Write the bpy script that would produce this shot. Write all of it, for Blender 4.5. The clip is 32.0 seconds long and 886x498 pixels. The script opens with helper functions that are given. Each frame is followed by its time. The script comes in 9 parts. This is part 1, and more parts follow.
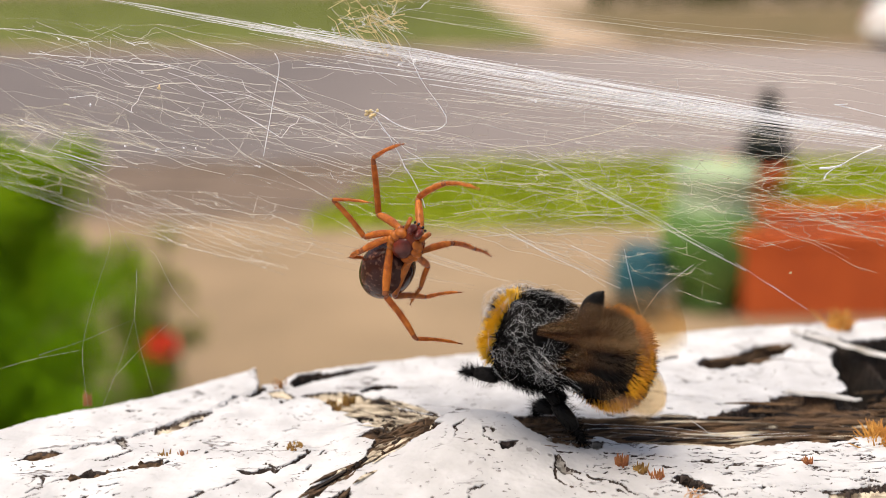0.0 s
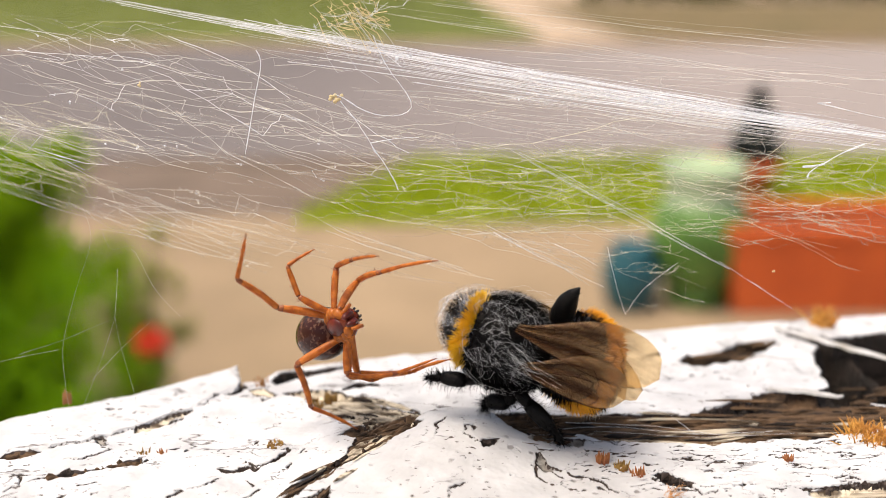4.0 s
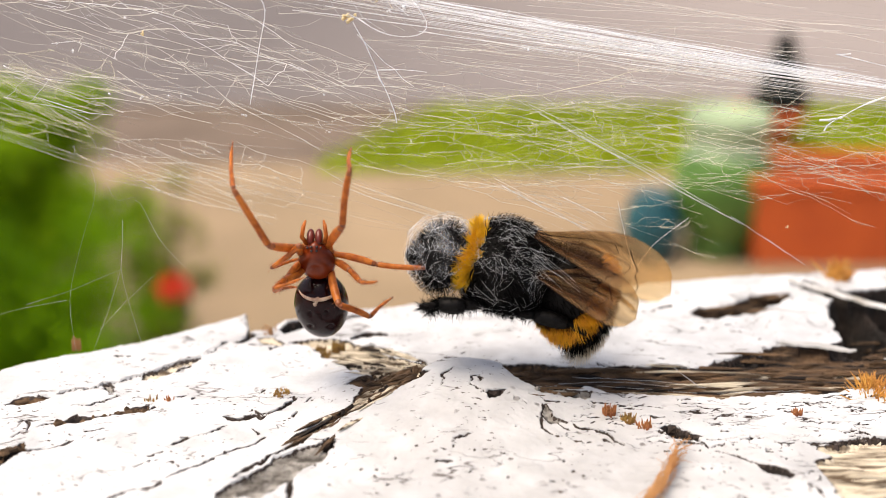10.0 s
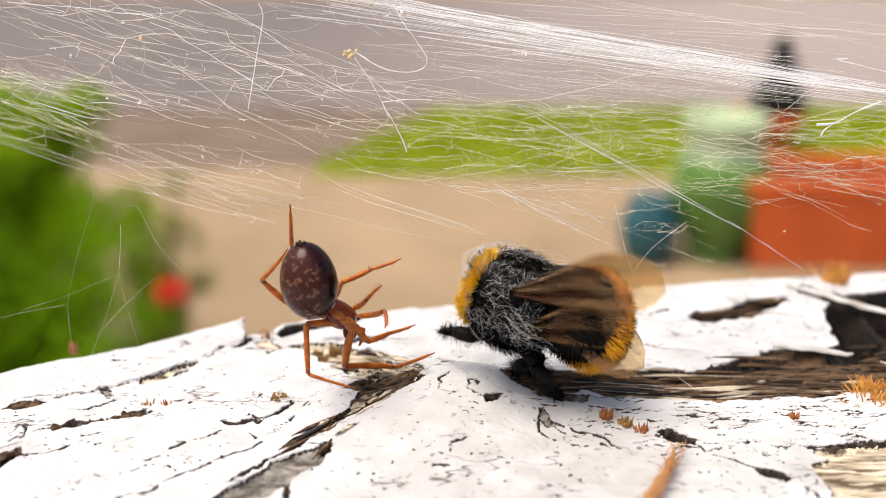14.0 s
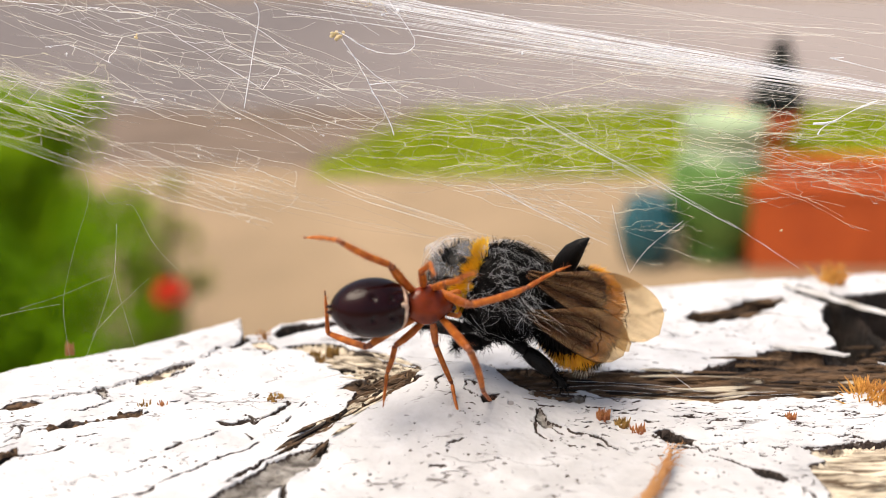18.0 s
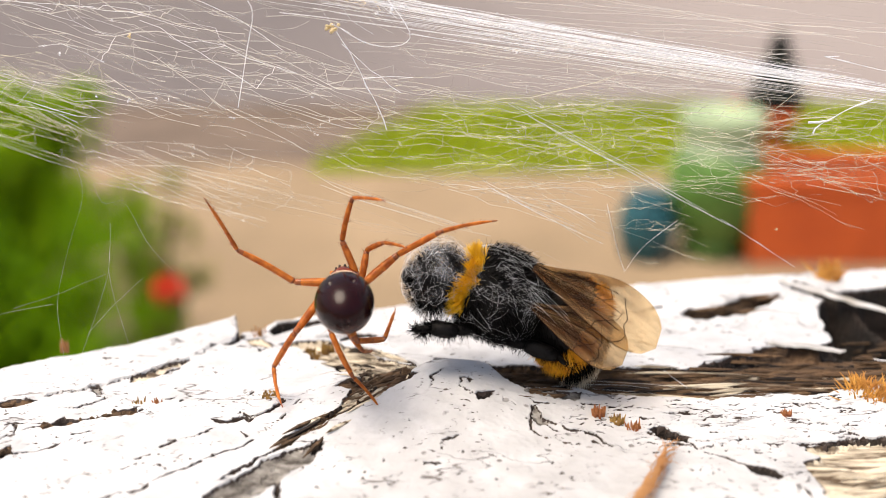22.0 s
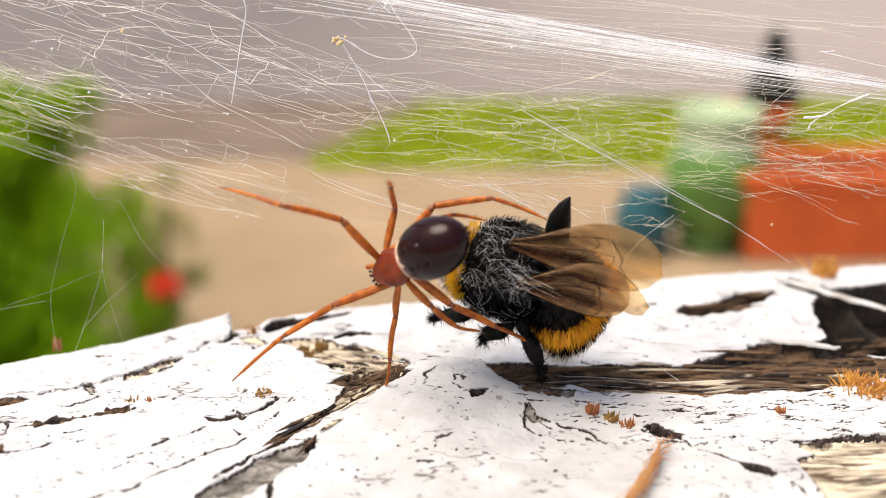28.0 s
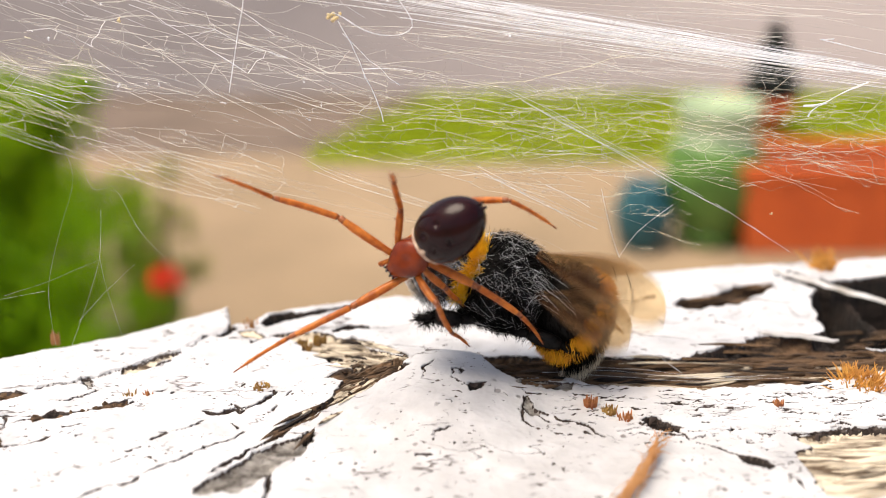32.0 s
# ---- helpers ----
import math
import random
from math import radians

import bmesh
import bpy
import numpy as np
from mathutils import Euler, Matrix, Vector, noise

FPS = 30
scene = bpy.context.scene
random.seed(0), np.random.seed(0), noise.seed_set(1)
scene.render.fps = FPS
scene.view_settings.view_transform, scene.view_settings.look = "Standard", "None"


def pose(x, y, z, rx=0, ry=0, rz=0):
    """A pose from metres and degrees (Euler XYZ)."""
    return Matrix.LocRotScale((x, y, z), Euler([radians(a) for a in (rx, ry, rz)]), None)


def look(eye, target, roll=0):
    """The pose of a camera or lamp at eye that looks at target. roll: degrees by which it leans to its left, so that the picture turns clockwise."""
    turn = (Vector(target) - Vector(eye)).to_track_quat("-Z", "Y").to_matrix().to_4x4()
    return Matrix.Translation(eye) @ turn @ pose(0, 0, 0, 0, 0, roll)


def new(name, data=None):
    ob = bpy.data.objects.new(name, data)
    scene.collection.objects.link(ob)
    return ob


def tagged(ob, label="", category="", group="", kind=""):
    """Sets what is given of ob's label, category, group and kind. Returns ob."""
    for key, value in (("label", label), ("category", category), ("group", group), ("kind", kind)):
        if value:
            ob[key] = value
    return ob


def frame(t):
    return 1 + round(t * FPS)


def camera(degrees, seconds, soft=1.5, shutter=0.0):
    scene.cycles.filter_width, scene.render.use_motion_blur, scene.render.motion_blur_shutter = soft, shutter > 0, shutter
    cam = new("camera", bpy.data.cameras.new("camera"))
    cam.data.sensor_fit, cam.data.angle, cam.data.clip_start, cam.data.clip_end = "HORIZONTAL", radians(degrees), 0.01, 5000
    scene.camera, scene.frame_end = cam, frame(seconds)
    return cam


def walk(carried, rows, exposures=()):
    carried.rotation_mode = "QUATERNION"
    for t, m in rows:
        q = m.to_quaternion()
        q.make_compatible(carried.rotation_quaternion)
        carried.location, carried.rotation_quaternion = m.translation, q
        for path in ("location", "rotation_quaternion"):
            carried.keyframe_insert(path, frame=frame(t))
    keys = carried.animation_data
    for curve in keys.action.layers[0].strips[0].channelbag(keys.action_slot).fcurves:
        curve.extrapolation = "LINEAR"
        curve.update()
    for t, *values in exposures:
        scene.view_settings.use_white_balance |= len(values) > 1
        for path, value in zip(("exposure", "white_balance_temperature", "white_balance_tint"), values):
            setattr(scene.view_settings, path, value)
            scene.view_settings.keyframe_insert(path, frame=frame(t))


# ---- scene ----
# ================= camera and its walk =================
cam = camera(50, 32.0, soft=0.7, shutter=0.5)
cam.data.dof.use_dof = True
cam.data.dof.focus_distance = 0.081
cam.data.dof.aperture_fstop = 19.5
MM = 0.001

# seconds, place in millimetres, tilt below the horizon, turn to the left, lean
PATH = [
    (0, -2.032, -1.331, 40.220, 16.149, -0.665, -0.183),
    (0.5, -1.996, -1.353, 40.224, 16.120, -0.738, -0.155),
    (1, -1.887, -1.351, 40.243, 16.111, -0.835, -0.136),
    (1.5, -1.724, -1.297, 40.252, 16.136, -0.968, -0.132),
    (2, -1.542, -1.186, 40.243, 16.189, -1.119, -0.088),
    (2.5, -1.402, -1.094, 40.218, 16.235, -1.219, -0.039),
    (3, -1.293, -1.053, 40.216, 16.266, -1.278, -0.035),
    (3.5, -1.198, -1.010, 40.228, 16.289, -1.303, -0.040),
    (5.5, -1.144, -0.894, 40.233, 17.041, -0.744, 0.074),
    (6, -1.047, -0.765, 40.189, 17.367, -0.605, 0.047),
    (6.5, -0.823, -0.532, 40.122, 17.991, -0.392, 0.006),
    (7, -0.536, -0.357, 40.094, 18.612, -0.219, -0.022),
    (7.5, -0.331, -0.275, 40.105, 19.018, -0.101, -0.023),
    (8, -0.238, -0.191, 40.120, 19.242, -0.027, -0.033),
    (8.5, -0.181, -0.105, 40.108, 19.363, -0.001, -0.048),
    (9, -0.111, -0.055, 40.084, 19.427, 0.013, -0.052),
    (9.5, -0.064, -0.034, 40.057, 19.460, 0.027, -0.042),
    (10, -0.051, -0.009, 40.031, 19.486, 0.028, -0.006),
    (10.5, -0.028, -0.005, 40.044, 19.512, 0.041, 0.018),
    (11, -0.012, -0.031, 40.075, 19.505, 0.053, 0.016),
    (11.5, -0.008, -0.039, 40.074, 19.469, 0.040, 0.005),
    (12, -0.004, -0.016, 40.061, 19.427, 0.012, -0.005),
    (12.5, -0.001, 0.017, 40.065, 19.402, -0.015, -0.013),
    (13, 0.011, -0.011, 40.070, 19.377, -0.040, -0.019),
    (13.5, 0.024, -0.055, 40.067, 19.330, -0.062, -0.014),
    (14, 0.033, -0.052, 40.082, 19.276, -0.097, 0.004),
    (14.5, 0.044, -0.068, 40.117, 19.239, -0.132, 0.021),
    (16.5, 0.069, -0.110, 40.101, 19.173, -0.210, 0.041),
    (17, 0.089, -0.085, 40.103, 19.181, -0.216, 0.015),
    (17.5, 0.107, -0.029, 40.061, 19.197, -0.219, 0.020),
    (18, 0.139, 0.016, 40.031, 19.228, -0.217, 0.050),
    (18.5, 0.192, 0.040, 40.039, 19.269, -0.212, 0.071),
    (19, 0.253, 0.093, 40.045, 19.305, -0.209, 0.068),
    (19.5, 0.299, 0.127, 40.054, 19.335, -0.220, 0.047),
    (20, 0.320, 0.143, 40.068, 19.364, -0.243, 0.022),
    (20.5, 0.355, 0.217, 40.070, 19.391, -0.260, 0.009),
    (21, 0.412, 0.235, 40.061, 19.400, -0.268, 0.005),
    (21.5, 0.466, 0.195, 40.059, 19.425, -0.271, 0.006),
    (22, 0.508, 0.229, 40.061, 19.488, -0.272, 0.010),
    (22.5, 0.532, 0.280, 40.057, 19.552, -0.271, 0.012),
    (23, 0.539, 0.292, 40.054, 19.592, -0.271, 0.010),
    (23.5, 0.540, 0.306, 40.064, 19.613, -0.285, 0.002),
    (24, 0.543, 0.316, 40.069, 19.609, -0.326, -0.009),
    (24.5, 0.568, 0.318, 40.062, 19.592, -0.367, -0.032),
    (25, 0.652, 0.329, 40.049, 19.596, -0.378, -0.061),
    (25.5, 0.734, 0.337, 40.035, 19.609, -0.374, -0.081),
    (27.5, 0.796, 0.458, 40.028, 19.671, -0.443, -0.032),
    (28, 0.799, 0.451, 40.041, 19.691, -0.473, -0.016),
    (28.5, 0.853, 0.479, 40.023, 19.715, -0.502, -0.033),
    (29, 0.925, 0.502, 39.995, 19.740, -0.513, -0.048),
    (29.5, 0.962, 0.484, 40.016, 19.792, -0.516, -0.041),
    (30, 0.953, 0.439, 40.064, 19.855, -0.533, -0.031),
    (30.5, 0.937, 0.431, 40.077, 19.903, -0.549, -0.034),
    (31, 0.957, 0.453, 40.063, 19.950, -0.534, -0.044),
    (31.5, 0.970, 0.491, 40.040, 20.021, -0.507, -0.072),
    (32, 0.967, 0.537, 40.010, 20.086, -0.485, -0.112),
]


def camera_pose(x, y, z, tilt, turn, lean):
    p, a = radians(tilt), radians(turn)
    eye = Vector((x, y, z)) * MM
    way = Vector((-math.sin(a) * math.cos(p), math.cos(a) * math.cos(p), -math.sin(p)))
    return look(eye, eye + way, lean)


walk(cam, [(t, camera_pose(*row)) for t, *row in PATH],
     exposures=[(0, 0.52, 7250, 11), (1, 0.64, 7250, 11), (3, 0.70, 7250, 11), (6, 0.72, 7250, 11), (15.8, 0.73, 7250, 11), (16.6, 0.64, 7250, 11), (17.2, 0.64, 7250, 11), (18, 0.73, 7250, 11), (32, 0.80, 7250, 11)])

# ================= world, sun, exposure =================
world = bpy.data.worlds.new("sky")
scene.world = world
world.use_nodes = True
wn = world.node_tree.nodes
wl = world.node_tree.links
sky = wn.new("ShaderNodeTexSky")
sky.sky_type = "NISHITA"
sky.sun_disc = False
sky.sun_elevation = radians(70)
sky.sun_rotation = radians(249)
sky.air_density = 1.0
sky.dust_density = 5.0
wl.new(sky.outputs[0], wn["Background"].inputs[0])
wn["Background"].inputs[1].default_value = 0.12

sun = new("sun", bpy.data.lights.new("sun", "SUN"))
sun.data.energy = 2.4
sun.data.angle = radians(40)
sun.data.color = (1.0, 0.95, 0.87)
sun.matrix_world = look((-1.3, -0.5, 4.0), (0, 0, 0))

# ================= materials =================


def material(name, colour, second=None, scale=200.0, rough=0.6, metal=0.0, bump=0.3, fine=None, spec=0.4,
             stretch=(1, 1, 1), detail=6.0, sharp=(0.35, 0.65), coords="Object", depth=0.0003, coat=0.0):
    """A surface of two tones mixed by noise at two scales, with fine relief."""
    m = bpy.data.materials.new(name)
    m.use_nodes = True
    n, l = m.node_tree.nodes, m.node_tree.links
    b = n["Principled BSDF"]
    b.inputs["Roughness"].default_value = rough
    b.inputs["Metallic"].default_value = metal
    b.inputs["Specular IOR Level"].default_value = spec
    b.inputs["Coat Weight"].default_value = coat
    second = second or tuple(c * 0.7 for c in colour)
    tc = n.new("ShaderNodeTexCoord")
    mp = n.new("ShaderNodeMapping")
    mp.inputs["Scale"].default_value = stretch
    l.new(tc.outputs[coords], mp.inputs[0])
    big = n.new("ShaderNodeTexNoise")
    big.inputs["Scale"].default_value = scale
    big.inputs["Detail"].default_value = detail
    l.new(mp.outputs[0], big.inputs["Vector"])
    ramp = n.new("ShaderNodeMapRange")
    ramp.inputs[1].default_value, ramp.inputs[2].default_value = sharp
    l.new(big.outputs["Fac"], ramp.inputs[0])
    mix = n.new("ShaderNodeMix")
    mix.data_type = "RGBA"
    mix.inputs["A"].default_value = (*colour, 1)
    mix.inputs["B"].default_value = (*second, 1)
    l.new(ramp.outputs[0], mix.inputs["Factor"])
    l.new(mix.outputs["Result"], b.inputs["Base Color"])
    small = n.new("ShaderNodeTexNoise")
    small.inputs["Scale"].default_value = fine or scale * 6
    small.inputs["Detail"].default_value = 4
    l.new(mp.outputs[0], small.inputs["Vector"])
    bp = n.new("ShaderNodeBump")
    bp.inputs["Strength"].default_value = bump
    bp.inputs["Distance"].default_value = depth
    l.new(small.outputs["Fac"], bp.inputs["Height"])
    l.new(bp.outputs[0], b.inputs["Normal"])
    return m


def through_light(m, weight, colour):
    """Lets light pass through a thin or waxy surface."""
    n, l = m.node_tree.nodes, m.node_tree.links
    b, out = n["Principled BSDF"], n["Material Output"]
    t = n.new("ShaderNodeBsdfTranslucent")
    t.inputs[0].default_value = (*colour, 1)
    mx = n.new("ShaderNodeMixShader")
    mx.inputs[0].default_value = weight
    l.new(b.outputs[0], mx.inputs[1])
    l.new(t.outputs[0], mx.inputs[2])
    l.new(mx.outputs[0], out.inputs[0])
    return m


def paint_material(name="white_paint", rim=False):
    """Weathered white paint: sparse hairline cracks along the grain, a few pits, faint stains; at a rim it ends where the peel value turns negative."""
    m = material(name, (0.575, 0.585, 0.61), (0.43, 0.435, 0.455), scale=260, rough=0.6, bump=0.6, fine=1100, depth=0.00014)
    n, l = m.node_tree.nodes, m.node_tree.links
    b = n["Principled BSDF"]
    mix = next(x for x in n if x.bl_idname == "ShaderNodeMix")
    tc = next(x for x in n if x.bl_idname == "ShaderNodeTexCoord")

    def noise_at(scale, stretch=(1, 1, 1), turn=0.0, detail=3.0):
        mp = n.new("ShaderNodeMapping")
        mp.inputs["Scale"].default_value = stretch
        mp.inputs["Rotation"].default_value = (0, 0, radians(turn))
        l.new(tc.outputs["Object"], mp.inputs[0])
        t = n.new("ShaderNodeTexNoise")
        t.inputs["Scale"].default_value = scale
        t.inputs["Detail"].default_value = detail
        l.new(mp.outputs[0], t.inputs["Vector"])
        return t.outputs["Fac"]

    def ranged(value, lo, hi, out_lo=0.0, out_hi=1.0):
        r = n.new("ShaderNodeMapRange")
        r.inputs[1].default_value, r.inputs[2].default_value = lo, hi
        r.inputs[3].default_value, r.inputs[4].default_value = out_lo, out_hi
        l.new(value, r.inputs[0])
        return r.outputs[0]

    def maths(op, x, y):
        q = n.new("ShaderNodeMath")
        q.operation = op
        for i, v in enumerate((x, y)):
            if isinstance(v, (int, float)):
                q.inputs[i].default_value = v
            else:
                l.new(v, q.inputs[i])
        return q.outputs[0]
    # hairline cracks: where a stretched noise crosses its middle value, kept only here and there
    line = maths("ABSOLUTE", maths("SUBTRACT", noise_at(210, (0.25, 1.0, 1.0), -24, 5.0), 0.5), 0.0)
    crack = maths("MULTIPLY", ranged(line, 0.0, 0.009, 1.0, 0.0), ranged(noise_at(150), 0.54, 0.6))
    line2 = maths("ABSOLUTE", maths("SUBTRACT", noise_at(420, (0.4, 1.0, 1.0), 20, 4.0), 0.52), 0.0)
    fine = maths("MULTIPLY", ranged(line2, 0.0, 0.008, 0.8, 0.0), ranged(noise_at(300), 0.53, 0.58))
    specks = maths("MULTIPLY", ranged(noise_at(2600, (0.6, 1, 1), -24, 2.0), 0.655, 0.68), ranged(noise_at(240), 0.47, 0.57))
    dark_marks = maths("MAXIMUM", maths("MAXIMUM", crack, fine), specks)
    if rim:
        # shade down in thin cracks, put into the rim's colour
        peel = n.new("ShaderNodeAttribute")
        peel.attribute_name = "peel"
        dark_marks = maths("MAXIMUM", dark_marks, ranged(maths("ADD", peel.outputs["Fac"], ranged(noise_at(3500), 0.2, 0.8, -0.03, 0.03)), -0.015, 0.02, 1.0, 0.0))
    # grey shade of the tilted loose slab put into its colour, with small round pits
    shade_and_pits = n.new("ShaderNodeAttribute")
    shade_and_pits.attribute_name = "shade_and_pits"
    grey = n.new("ShaderNodeMix")
    grey.data_type = "RGBA"
    grey.inputs["B"].default_value = (0.36, 0.36, 0.37, 1)
    l.new(maths("MULTIPLY", shade_and_pits.outputs["Fac"], ranged(noise_at(330, detail=6.0), 0.3, 0.7, 0.35, 1.0)), grey.inputs["Factor"])
    l.new(mix.outputs["Result"], grey.inputs["A"])
    cell = n.new("ShaderNodeTexVoronoi")
    cell.inputs["Scale"].default_value = 620
    l.new(tc.outputs["Object"], cell.inputs["Vector"])
    pick = n.new("ShaderNodeSeparateColor")
    l.new(cell.outputs["Color"], pick.inputs[0])
    pits = maths("MULTIPLY", ranged(maths("ADD", cell.outputs["Distance"], ranged(noise_at(2500), 0.3, 0.7, -0.05, 0.05)), 0.10, 0.19, 0.55, 0.0), ranged(pick.outputs[0], 0.45, 0.5))
    dark_marks = maths("MAXIMUM", dark_marks, maths("MULTIPLY", pits, shade_and_pits.outputs["Fac"]))
    dark = n.new("ShaderNodeMix")
    dark.data_type = "RGBA"
    dark.inputs["B"].default_value = (0.035, 0.022, 0.017, 1) if rim else (0.06, 0.042, 0.034, 1)
    l.new(dark_marks, dark.inputs["Factor"])
    l.new(grey.outputs["Result"], dark.inputs["A"])
    l.new(dark.outputs["Result"], b.inputs["Base Color"])
    old = next(x for x in n if x.bl_idname == "ShaderNodeBump")
    bp = n.new("ShaderNodeBump")
    bp.invert = True
    bp.inputs["Strength"].default_value = 0.7
    bp.inputs["Distance"].default_value = 0.0002
    l.new(dark_marks, bp.inputs["Height"])
    l.new(old.outputs[0], bp.inputs["Normal"])
    l.new(bp.outputs[0], b.inputs["Normal"])
    return m


PAINT = paint_material()
PAINT_RIM = paint_material("paint_rim", True)
PALE_PAINT = material("weathered_paint", (0.55, 0.55, 0.56), (0.30, 0.28, 0.25), scale=500, rough=0.7, bump=0.6, stretch=(1, 0.4, 1), fine=1500, depth=0.0002)
WOOD = material("old_wood", (0.150, 0.088, 0.047), (0.024, 0.014, 0.008), sharp=(0.36, 0.68), scale=1100, rough=0.85, bump=1.0, stretch=(0.22, 1, 1), fine=2200, depth=0.0007, detail=9.0)
# near black: shade in cracks and hollows is put into this rotten wood's colour
DARK_WOOD = material("shaded_rotten_wood", (0.020, 0.012, 0.009), (0.007, 0.005, 0.004), scale=240, rough=0.9, bump=0.8, stretch=(0.12, 1, 1), depth=0.0005)
PALE_WOOD = material("pale_wood", (0.58, 0.51, 0.40), (0.07, 0.045, 0.025), scale=1500, rough=0.75, bump=0.8, stretch=(0.1, 1, 1), fine=1500, depth=0.0004, sharp=(0.44, 0.62))
GREY_WOOD = material("grey_wood", (0.40, 0.38, 0.355), (0.09, 0.078, 0.068), scale=1300, rough=0.85, bump=1.0, stretch=(0.5, 1, 1), depth=0.0005, detail=9.0)
MOSS = material("dry_moss", (0.36, 0.22, 0.06), (0.2, 0.1, 0.03), scale=900, rough=0.9, bump=0.6)
RUST = material("dry_stalk", (0.42, 0.17, 0.06), (0.22, 0.07, 0.03), scale=700, rough=0.85, bump=0.6)
STRAW = through_light(material("straw_fibre", (0.52, 0.27, 0.11), (0.34, 0.15, 0.05), scale=600, rough=0.7, bump=0.5, stretch=(0.2, 1, 1)), 0.2, (0.6, 0.3, 0.12))
FLUFF = through_light(material("orange_fluff", (0.74, 0.40, 0.09), (0.48, 0.2, 0.05), scale=600, rough=0.7, bump=0.4), 0.2, (0.8, 0.45, 0.12))
SILK = through_light(material("silk", (0.90, 0.92, 0.97), (0.84, 0.86, 0.90), scale=300, rough=0.35, bump=0.0, spec=0.6), 0.4, (0.95, 0.97, 1.0))


def thin_out(m, least, most):
    """Lets some of what lies behind show through, more through some threads than others, as with strands finer than the eye can part."""
    n, l = m.node_tree.nodes, m.node_tree.links
    out = n["Material Output"]
    before = out.inputs[0].links[0].from_socket
    clear = n.new("ShaderNodeBsdfTransparent")
    geo = n.new("ShaderNodeNewGeometry")
    spread = n.new("ShaderNodeMapRange")
    spread.inputs[3].default_value, spread.inputs[4].default_value = least, most
    l.new(geo.outputs["Random Per Island"], spread.inputs[0])
    mx = n.new("ShaderNodeMixShader")
    l.new(spread.outputs[0], mx.inputs[0])
    l.new(before, mx.inputs[1])
    l.new(clear.outputs[0], mx.inputs[2])
    l.new(mx.outputs[0], out.inputs[0])
    return m


def silk_of(name, least, most, colour=(0.90, 0.92, 0.97), second=(0.84, 0.86, 0.90)):
    m = through_light(material(name, colour, second, scale=300, rough=0.35, bump=0.0, spec=0.6), 0.4, (0.95, 0.97, 1.0))
    return thin_out(m, least, most)


def film_material():
    """Matted silk, a ragged whitish film that is mostly clear."""
    m = through_light(material("silk_film", (0.88, 0.90, 0.95), (0.8, 0.82, 0.88), scale=900, rough=0.9, bump=0.3, fine=3000, depth=0.0001, spec=0.05), 0.4, (0.95, 0.97, 1.0))
    n, l = m.node_tree.nodes, m.node_tree.links
    out = n["Material Output"]
    before = out.inputs[0].links[0].from_socket
    tc = n.new("ShaderNodeTexCoord")
    nz = n.new("ShaderNodeTexNoise")
    nz.inputs["Scale"].default_value, nz.inputs["Detail"].default_value = 480, 6
    l.new(tc.outputs["Object"], nz.inputs["Vector"])
    r = n.new("ShaderNodeMapRange")
    r.inputs[1].default_value, r.inputs[2].default_value, r.inputs[3].default_value, r.inputs[4].default_value = 0.47, 0.78, 1.0, 0.6
    l.new(nz.outputs["Fac"], r.inputs[0])
    clear = n.new("ShaderNodeBsdfTransparent")
    mx = n.new("ShaderNodeMixShader")
    l.new(r.outputs[0], mx.inputs[0])
    l.new(before, mx.inputs[1])
    l.new(clear.outputs[0], mx.inputs[2])
    l.new(mx.outputs[0], out.inputs[0])
    return m


thin_out(SILK, 0.15, 0.75)
SILK_BOLD = silk_of("bold_silk", 0.0, 0.3)
SILK_FINE = silk_of("fine_silk", 0.56, 0.93, (0.94, 0.91, 0.80), (0.88, 0.84, 0.72))
SILK_NET = silk_of("net_silk", 0.58, 0.95, (0.92, 0.86, 0.58), (0.84, 0.78, 0.5))
SILK_GUY = silk_of("guy_silk", 0.3, 0.75, (0.84, 0.88, 0.62), (0.72, 0.78, 0.5))
SILK_WRAP = silk_of("wrapping_silk", 0.15, 0.8)
SILK_FILM = film_material()
SILK_WARM = through_light(material("silk_debris", (0.8, 0.68, 0.42), (0.65, 0.52, 0.3), scale=900, rough=0.6, bump=0.3), 0.3, (0.8, 0.7, 0.45))
LEG = through_light(material("amber_cuticle", (0.60, 0.20, 0.038), (0.27, 0.070, 0.014), scale=1600, rough=0.33, bump=0.5, fine=5000, depth=0.00004, spec=0.28), 0.3, (0.85, 0.32, 0.06))
LEG_JOINT = material("brown_cuticle", (0.30, 0.085, 0.022), (0.15, 0.040, 0.012), scale=900, rough=0.35, bump=0.2, depth=0.00004)
JOINT = material("dark_cuticle", (0.17, 0.045, 0.018), (0.08, 0.02, 0.01), scale=900, rough=0.35, bump=0.2, depth=0.00004)
CARAPACE = material("red_brown_carapace", (0.20, 0.030, 0.006), (0.08, 0.011, 0.004), scale=500, rough=0.26, bump=0.3, fine=4000, depth=0.00005, spec=0.25, coat=0.0)
STERNUM = material("sternum_cuticle", (0.13, 0.016, 0.008), (0.05, 0.006, 0.005), scale=900, rough=0.3, bump=0.3, fine=4000, depth=0.00005)
ABDOMEN = material("plum_abdomen", (0.016, 0.003, 0.004), (0.007, 0.0015, 0.002), scale=400, rough=0.17, bump=0.25, fine=6000, depth=0.00003, spec=0.17, coat=0.0)


